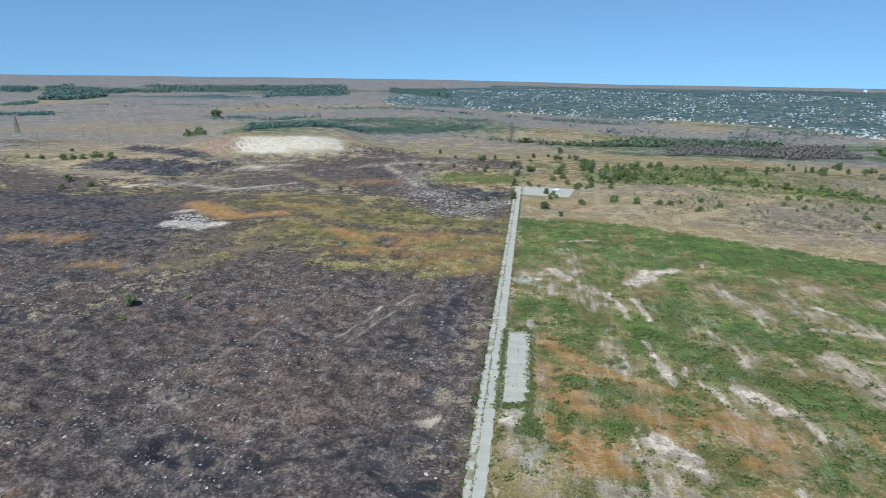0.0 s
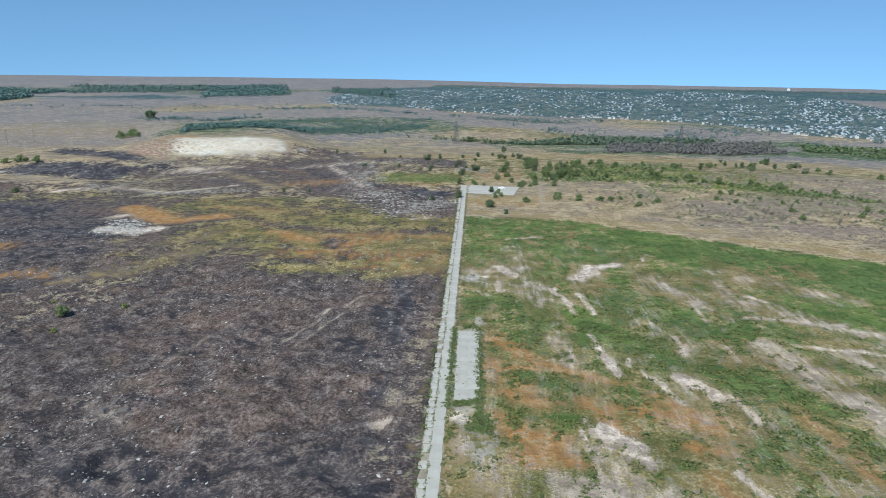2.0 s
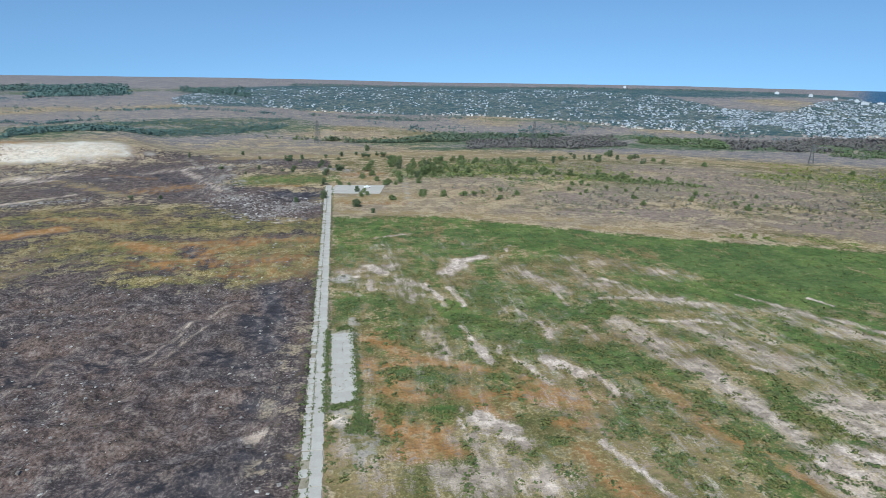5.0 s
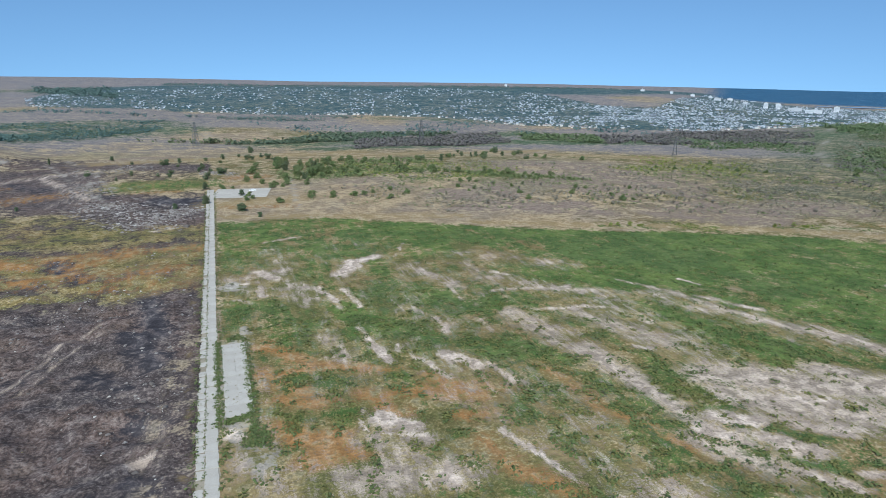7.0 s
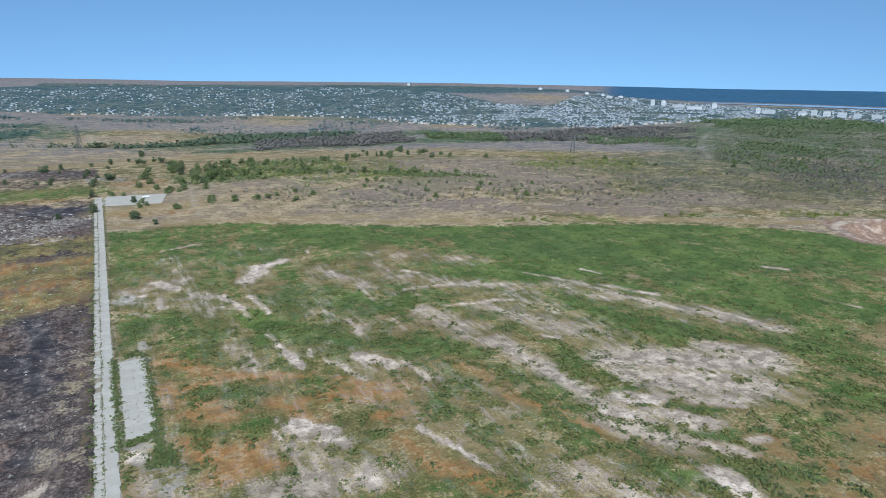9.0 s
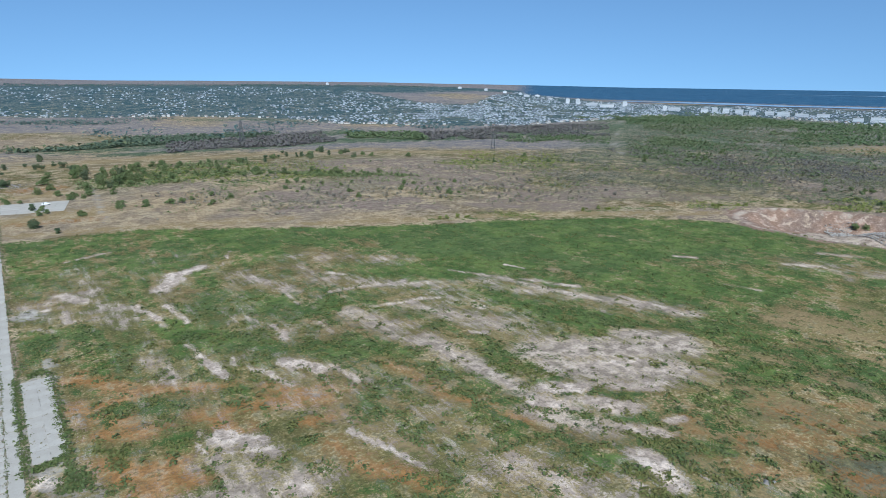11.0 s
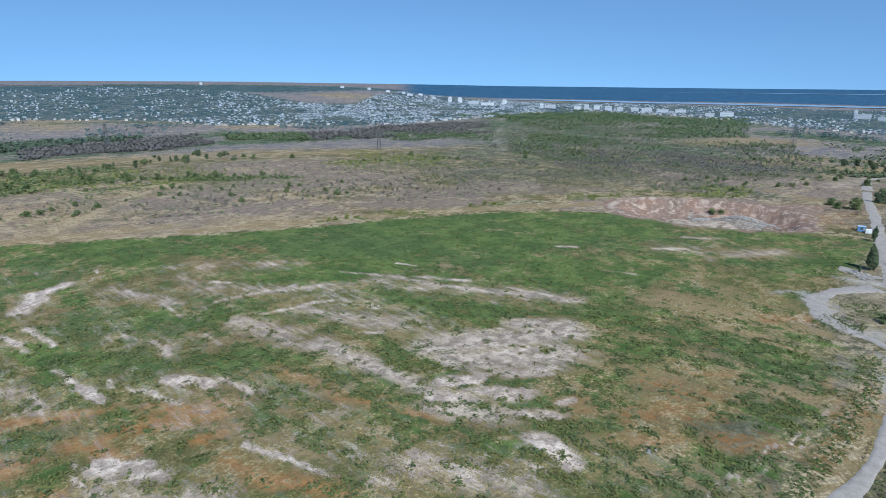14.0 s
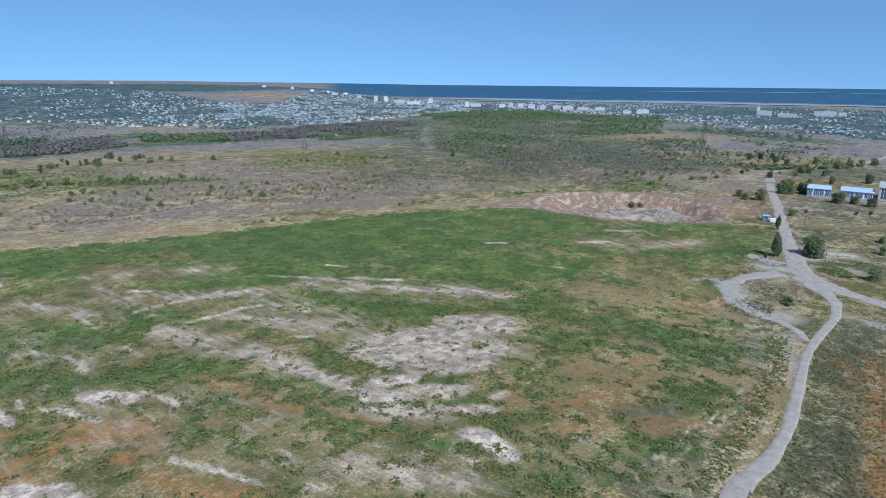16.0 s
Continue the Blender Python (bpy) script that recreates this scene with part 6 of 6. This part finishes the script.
grove(260, (-477, 1317), (-107, 1183), (-113, 1249), (-525, 1450), 3, 6, LEAF_HAZED, "row of dark trees along a far gully", 60, 0.35, 1)
wood(((1200, -200, 2600, 900, 2700, 120), (1200, 800, 2500, 1650, 2250, 90), (110, 1000, 130, 1060, 290, 40)), 6, 11, LEAF_HAZED, "dark far wood beyond the village")


# ---- the village and the town ----
def house_parts(w, l, h, roof):
    """A cottage: walls, a pitched roof with eaves, windows and a door."""
    walls = boxed(-w / 2, -l / 2, -1.2, w / 2, l / 2, h)
    rf = bmesh.new()
    e = 0.4
    pts = [(-w / 2 - e, -l / 2 - e, h - 0.05), (w / 2 + e, -l / 2 - e, h - 0.05), (w / 2 + e, l / 2 + e, h - 0.05), (-w / 2 - e, l / 2 + e, h - 0.05), (0, -l / 2 - e, h + roof), (0, l / 2 + e, h + roof)]
    v = [rf.verts.new(p) for p in pts]
    for f in ((0, 1, 2, 3), (0, 4, 5, 3), (1, 2, 5, 4), (0, 1, 4), (3, 5, 2)):
        rf.faces.new([v[i] for i in f])
    bmesh.ops.recalc_face_normals(rf, faces=rf.faces)
    win = boxed(-0.55, -0.06, 0.9, 0.55, 0.06, 2.2)
    out = []
    for name, bm, m in (("wall", walls, PLASTER), ("roof", rf, SLATE), ("window", win, DARK_GLASS)):
        me = bpy.data.meshes.new(name)
        bm.to_mesh(me)
        bm.free()
        me.materials.append(m)
        out.append(me)
    return out, w, l


COTTAGES = [house_parts(3.2, 4.2, 2.0, 1.2), house_parts(3.6, 4.6, 2.0, 1.3), house_parts(2.9, 3.6, 1.9, 1.1), house_parts(3.6, 4.4, 2.8, 1.3)]
rng = np.random.RandomState(41)


def town_points(n, lo=-14, hi=94, power=1.0, thin=0.0):
    az = rng.uniform(lo, hi, n)
    i, o = np.interp(az, TOWN_AZ, TOWN_IN), np.interp(az, TOWN_AZ, TOWN_OUT)
    r = i + (o - i) * rng.rand(n) ** power
    x, y = r * np.sin(np.radians(az)), r * np.cos(np.radians(az))
    keep = step(0.30, 0.48, fbm(x, y, 160, 2, 3)) * step(0.25, 0.45, fbm(x, y, 60, 6, 2)) * (1 - thin * step(30, 5, az)) > rng.rand(n) * 0.9
    return x[keep], y[keep], az[keep], r[keep]


x, y, az, r = town_points(13000, thin=0.45)
order = np.argsort(r / np.interp(az, TOWN_AZ, TOWN_IN))
for q in order[:230]:
    meshes, w, l = COTTAGES[rng.randint(4)]
    ob = thing("house", float(x[q]), float(y[q]), "small pale cottage with a pitched roof among trees", "house", float(rng.choice([20, 65, 110, 155])) + rng.uniform(-8, 8), "cottages of the village")
    child("wall", meshes[0], ob)
    child("roof", meshes[1], ob)
    for s in (-0.25, 0.25):
        child("window", meshes[2], ob, m=pose(w * s, -l / 2, 0))
BOX_Q = np.array([(0, 1, 5, 4), (1, 3, 7, 5), (3, 2, 6, 7), (2, 0, 4, 6), (4, 5, 7, 6)])
box_v = np.array([(sx, sy, sz) for sz in (-0.3, 1) for sy in (-1, 1) for sx in (-1, 1)], float)
WALLS = [(box_v * np.array([a, b, 3.0]), BOX_Q) for a, b in ((3.5, 4.5), (4.0, 5.5), (3.0, 4.0), (3.5, 6.0))]
roof_v = np.array([(-1, -1, 0), (1, -1, 0), (-1, 1, 0), (1, 1, 0), (-0.04, -1, 1), (0.04, -1, 1), (-0.04, 1, 1), (0.04, 1, 1)], float)
ROOFS = [(roof_v * np.array([a + 0.4, b + 0.4, 2.4]) + np.array([0, 0, 2.95]), BOX_Q) for a, b in ((3.5, 4.5), (4.0, 5.5), (3.0, 4.0), (3.5, 6.0))]
rest = order[230:]
sizes = rng.uniform(0.2, 0.44, len(rest))
strew("far_houses", WALLS, x[rest], y[rest], sizes, HAZED_PLASTER, "pale cottages of a sprawling village far off", "houses", np.random.RandomState(77))
strew("far_roofs", ROOFS, x[rest], y[rest], sizes, HAZED_SLATE, "light pitched roofs of a far village", "roofs", np.random.RandomState(77))
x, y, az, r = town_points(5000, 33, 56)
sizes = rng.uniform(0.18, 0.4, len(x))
strew("far_houses", WALLS, x, y, sizes, HAZED_PLASTER, "pale close-set houses of a hazy town", "houses", np.random.RandomState(78))
strew("far_roofs", ROOFS, x, y, sizes, HAZED_SLATE, "light roofs of a hazy town", "roofs", np.random.RandomState(78))
tx, ty, taz, tr = town_points(7000)
ux, uy, _, _ = town_points(3500, 30, 60)
tx, ty = np.r_[tx, ux], np.r_[ty, uy]
strew("village_trees", WOODS, tx, ty, rng.uniform(1.8, 4.8, len(tx)), LEAF_HAZED, "dark garden trees between village houses", "trees", rng, -0.3)


# block walls blued and windows paled: the town's haze is in these colours
HAZED_PANEL = mottled("hazed_panel_wall", (0.50, 0.54, 0.60), (0.60, 0.62, 0.66), 0.05, 0.9, c=(0.42, 0.45, 0.50))
HAZED_GLASS = mottled("hazed_panel_windows", (0.30, 0.34, 0.40), (0.38, 0.42, 0.48), 0.3, 0.35)


def apartment_block(x, y, w, h, turn, label):
    """A panel block: walls, flat roof with parapet, and a row of windows for each storey."""
    w, h = w * 0.6, h * 0.66
    ob = thing("apartment_block", x, y, label, "apartment block", turn, "apartment blocks of the town")
    part("wall", boxed(-w / 2, -6, -4, w / 2, 6, h), HAZED_PANEL, ob)
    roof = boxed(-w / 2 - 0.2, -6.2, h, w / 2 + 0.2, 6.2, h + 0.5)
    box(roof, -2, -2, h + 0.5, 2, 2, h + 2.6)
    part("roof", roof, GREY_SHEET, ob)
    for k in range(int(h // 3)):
        part("window_band", boxed(-w / 2 + 1, -6.05, k * 3 + 1.0, w / 2 - 1, -5.9, k * 3 + 1.9), HAZED_GLASS, ob)
    return ob


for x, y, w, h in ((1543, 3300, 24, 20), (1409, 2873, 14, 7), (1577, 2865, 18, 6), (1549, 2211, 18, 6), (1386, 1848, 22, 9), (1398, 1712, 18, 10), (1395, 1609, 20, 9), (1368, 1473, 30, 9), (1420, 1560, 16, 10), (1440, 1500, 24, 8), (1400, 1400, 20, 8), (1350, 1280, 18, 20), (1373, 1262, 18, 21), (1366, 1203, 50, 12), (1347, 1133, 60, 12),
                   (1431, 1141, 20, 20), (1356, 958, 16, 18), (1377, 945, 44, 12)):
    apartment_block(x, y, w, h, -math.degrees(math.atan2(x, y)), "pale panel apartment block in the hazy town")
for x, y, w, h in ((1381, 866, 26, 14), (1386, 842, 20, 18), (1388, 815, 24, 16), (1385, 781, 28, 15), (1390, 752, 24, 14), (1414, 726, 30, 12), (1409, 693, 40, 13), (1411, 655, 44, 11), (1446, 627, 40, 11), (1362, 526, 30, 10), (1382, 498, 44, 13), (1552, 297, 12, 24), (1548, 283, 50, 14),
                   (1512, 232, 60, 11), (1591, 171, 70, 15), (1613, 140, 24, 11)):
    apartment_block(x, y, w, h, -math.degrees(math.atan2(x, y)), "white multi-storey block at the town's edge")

# ---- river ----
water_m, wnt, wb = surface("river_water", 0.12)
wb.inputs["Base Color"].default_value = (0.30, 0.36, 0.40, 1)
wb.inputs["Specular IOR Level"].default_value = 0.5
relief(wnt, wb, cloud(wnt, 0.12, 3), 0.4, 0.5)
for r0, wide, from_az in ((2030, 75, 50), (3340, 90, 63)):
    az = np.radians(np.linspace(from_az, 110, 60))
    grow = wide * np.clip(np.linspace(0.1, 6, 60), 0, 1)
    rr = np.stack([r0 + 30 * np.sin(az * 9), r0 + grow + 35 * np.sin(az * 8 + 1)], 1)
    rr[:, 1] = np.maximum(rr[:, 1], rr[:, 0] + 0.4 * grow)
    X, Y = rr * np.sin(az)[:, None], rr * np.cos(az)[:, None]
    i = np.arange(120).reshape(60, 2)
    f = np.stack([i[:-1, 0], i[1:, 0], i[1:, 1], i[:-1, 1]], 1)[:, ::-1]
    river = new("river", quads("river", np.stack([X, Y, ground_z(X, Y) + 1.5], 2).reshape(-1, 3), f, water_m))
    tagged(river, "wide pale river beyond the town", "river", kind="structure")


# ---- pylons and poles ----
def pylon(x, y, h, turn):
    """A lattice power pylon: four legs, bracing and three pairs of arms."""
    ob = thing("power_pylon", x, y, "grey steel lattice power pylon on the steppe", "pylon", turn, "power pylons", sink=0.5)
    w0, w1 = h * 0.11, h * 0.022
    at = lambda sx, sy, t: (sx * (w0 + (w1 - w0) * t), sy * (w0 + (w1 - w0) * t), h * t)
    for sx in (-1, 1):
        for sy in (-1, 1):
            bm = bmesh.new()
            beam(bm, at(sx, sy, 0), at(sx, sy, 1), 0.32)
            part("leg", bm, STEEL, ob)
    for side in range(4):
        bm = bmesh.new()
        for k in range(7):
            t0, t1 = k / 7, (k + 1) / 7
            c = ((-1, -1), (1, -1), (1, 1), (-1, 1))
            a, b = c[side], c[(side + 1) % 4]
            beam(bm, at(*a, t0), at(*b, t1), 0.2)
            beam(bm, at(*b, t0), at(*a, t1), 0.2)
        part("bracing", bm, STEEL, ob)
    for t, reach in ((0.68, 0.15), (0.80, 0.19), (0.92, 0.13)):
        bm = bmesh.new()
        beam(bm, (-h * reach, 0, h * t), (h * reach, 0, h * t), 0.3)
        beam(bm, (-h * reach, 0, h * t), (0, 0, h * (t + 0.05)), 0.2)
        beam(bm, (h * reach, 0, h * t), (0, 0, h * (t + 0.05)), 0.2)
        part("arm", bm, STEEL, ob)
    return ob


for x, y, h in ((-30, 763, 28), (252, 801, 30), (460, 548, 20), (919, 241, 26), (-640, 690, 22)):
    pylon(x, y, h, -35)


def pole(x, y, h, label):
    ob = thing("utility_pole", x, y, label, "utility pole", 30, "utility poles", sink=0.3)
    bm = bmesh.new()
    taper(bm, (0, 0, 0), (0, 0, h), 0.22, 0.14, 8)
    part("post", bm, TIMBER, ob)
    part("crossarm", boxed(-1.1, -0.08, h - 0.9, 1.1, 0.08, h - 0.72, bevel=0.02), TIMBER, ob)
    for s in (-0.9, 0.9):
        bm = bmesh.new()
        taper(bm, (s, 0, h - 0.72), (s, 0, h - 0.45), 0.08, 0.06, 6)
        part("insulator", bm, WHITE_PAINT, ob, "white porcelain insulator")


for x, y, h in ((-478, 538, 17), (-497, 625, 17), (-486, 650, 15)):
    pole(x, y, h, "tall dark timber power pole on a dry hill")
for x, y, h in ((283, 21.5, 6.5), (358, 39, 6.5)):
    pole(x, y, h, "weathered timber pole beside a gravel road")


# ---- buildings and vehicles by the gravel road ----
def low_building(x, y, w, d, h, turn, roof_m, label, bays, wall_m=PLASTER):
    ob = thing("low_building", x, y, label, "building", turn)
    part("wall", boxed(-w / 2, -d / 2, -0.6, w / 2, d / 2, h), wall_m, ob)
    rf = boxed(-w / 2 - 0.5, -d / 2 - 0.6, h, w / 2 + 0.5, d / 2 + 0.6, h + 0.35, bevel=0.05)
    for v in rf.verts:
        if v.co.y > 0:
            v.co.z += 1.2
    part("roof", rf, roof_m, ob)
    part("plinth", boxed(-w / 2 - 0.06, -d / 2 - 0.06, -0.6, w / 2 + 0.06, d / 2 + 0.06, 0.5), GREY_SHEET, ob)
    step_ = w / bays
    for b in range(bays):
        c = -w / 2 + step_ * (b + 0.5)
        win = part("window", boxed(c - step_ * 0.28, -d / 2 - 0.05, 1.0, c + step_ * 0.28, -d / 2 + 0.05, h - 0.7), DARK_GLASS, ob)
        frame_bm = bmesh.new()
        for x0, x1, z0, z1 in ((-0.31, -0.27, 0.95, h - 0.65), (0.27, 0.31, 0.95, h - 0.65), (-0.02, 0.02, 0.95, h - 0.65), (-0.31, 0.31, h - 0.7, h - 0.6), (-0.31, 0.31, 0.9, 1.0)):
            box(frame_bm, c + step_ * x0, -d / 2 - 0.1, z0, c + step_ * x1, -d / 2 - 0.04, z1)
        part("window_frame", frame_bm, WHITE_PAINT, win)
        if b:
            part("pilaster", boxed(c - step_ / 2 - 0.2, -d / 2 - 0.22, 0, c - step_ / 2 + 0.2, -d / 2 - 0.02, h), WHITE_PAINT if b % 2 else BLUE_PAINT, ob)
    return ob


BLUE_ROOF = mottled("pale_blue_roof", (0.34, 0.44, 0.58), (0.42, 0.52, 0.66), 0.4, 0.6)
low_building(455, 45, 12.5, 8, 5.0, -83, BLUE_ROOF, "low white and blue building with a pale blue roof", 4, BLUE_PAINT)
low_building(463, 25, 17, 10, 4.4, -86, BLUE_ROOF, "long low white building with a pale blue roof", 7)
low_building(470, 1, 26, 18, 8.0, -88, GREY_SHEET, "grey hall with a large sloping sheet roof", 5)
wall = thing("yard_wall", 455, 26, "low concrete yard wall before the buildings", "wall", -84)
for k in range(14):
    part("panel", boxed(-21 + k * 3.0, -7.2, -0.5, -21 + k * 3.0 + 2.9, -7.0, 1.5, bevel=0.03), CONCRETE, wall)

booth = thing("blue_booth", 358, 57, "small blue painted metal booth by the road", "booth", -78)
part("wall", boxed(-1.6, -1.3, -0.2, 1.6, 1.3, 2.4, bevel=0.05), BLUE_PAINT, booth)
part("roof", boxed(-1.8, -1.5, 2.4, 1.8, 1.5, 2.6, bevel=0.04), BLUE_ROOF, booth)
part("window", boxed(-0.6, -1.36, 1.0, 0.6, -1.28, 1.9), DARK_GLASS, booth)
part("door", boxed(0.8, -1.37, 0, 1.5, -1.28, 2.0), GREY_SHEET, booth)
crate = thing("white_container", 355.5, 53.5, "small white metal container beside a blue booth", "container", -78)
part("body", boxed(-1.3, -1.1, 0, 1.3, 1.1, 1.9, bevel=0.06), WHITE_PAINT, crate)
part("door", boxed(-0.55, -1.16, 0.15, 0.55, -1.08, 1.7, bevel=0.02), WHITE_PAINT, crate)


def car(x, y, turn, label):
    """A hatchback: body, cabin, panes and four wheels."""
    ob = thing("car", x, y, label, "car", turn)
    ob.matrix_basis = Matrix.Translation((0, 0, 0.12)) @ ob.matrix_basis
    side = ((-2.1, 0.35), (-2.1, 0.85), (-1.9, 1.0), (-1.3, 1.05), (-0.75, 1.5), (0.75, 1.52), (1.35, 1.02), (2.05, 0.85), (2.1, 0.4), (1.9, 0.3), (-1.9, 0.3))
    bm = bmesh.new()
    a, b = [[bm.verts.new((px, s * (0.84 if pz < 1.1 else 0.66), pz)) for px, pz in side] for s in (-1, 1)]
    bm.faces.new(a)
    bm.faces.new(b[::-1])
    for i in range(len(side)):
        j = (i + 1) % len(side)
        bm.faces.new((a[i], b[i], b[j], a[j]))
    bmesh.ops.recalc_face_normals(bm, faces=bm.faces)
    bmesh.ops.bevel(bm, geom=list(bm.edges), offset=0.05, segments=1, affect="EDGES")
    part("body", bm, WHITE_PAINT, ob)
    for name, x0, x1 in (("side_window", -0.7, -0.02), ("side_window", 0.04, 0.75)):
        for s in (-1, 1):
            part(name, boxed(x0, s * 0.74 - 0.03, 1.1, x1, s * 0.74 + 0.03, 1.42, bevel=0.01), DARK_GLASS, ob)
    for xa, za, xb, zb in ((0.80, 1.47, 1.31, 1.07), (-0.80, 1.45, -1.26, 1.09)):
        bm = bmesh.new()
        m = Matrix.Translation(((xa + xb) / 2, 0, (za + zb) / 2)) @ Matrix.Rotation(math.atan2(xb - xa, zb - za), 4, "Y") @ Matrix.Diagonal((0.05, 1.25, 0.55, 1))
        bmesh.ops.create_cube(bm, size=1, matrix=m)
        part("windscreen", bm, DARK_GLASS, ob)
    for s in (-1, 1):
        part("headlight", boxed(2.02, s * 0.6 - 0.16, 0.62, 2.12, s * 0.6 + 0.16, 0.78, bevel=0.02), CHROME, ob, "clear headlight")
        for wx in (-1.25, 1.3):
            bm = bmesh.new()
            taper(bm, (wx, s * 0.68, 0.3), (wx, s * 0.88, 0.3), 0.3, 0.3, 16)
            wheel = part("wheel", bm, RUBBER, ob, "black tyre")
            bm = bmesh.new()
            taper(bm, (wx, s * 0.87, 0.3), (wx, s * 0.90, 0.3), 0.19, 0.17, 12)
            part("rim", bm, CHROME, wheel)
    return ob


car(15, 413, 12, "white hatchback car parked on a concrete pad")

# ---- slabs of the concrete road ----
rng = np.random.RandomState(61)
for y in ROAD_Y:
    x = float(road_x(y))
    child("slab", WIDE[rng.randint(5)], road, m=pose(x + 0.85, y, float(ground_z(x, y)) + rng.uniform(-0.03, 0.03), 0, rng.uniform(-0.6, 0.6), 0.45 + rng.uniform(-0.5, 0.5)))
    for k in (-1.4, 1.4):
        if rng.rand() < 0.8:
            child("slab", NARROW[rng.randint(6)], road, m=pose(x - 1.35 + rng.uniform(-0.2, 0.12), y + k, float(ground_z(x - 1.3, y + k)) + rng.uniform(-0.04, 0.02), 0, rng.uniform(-2, 1), rng.uniform(-4, 4)))
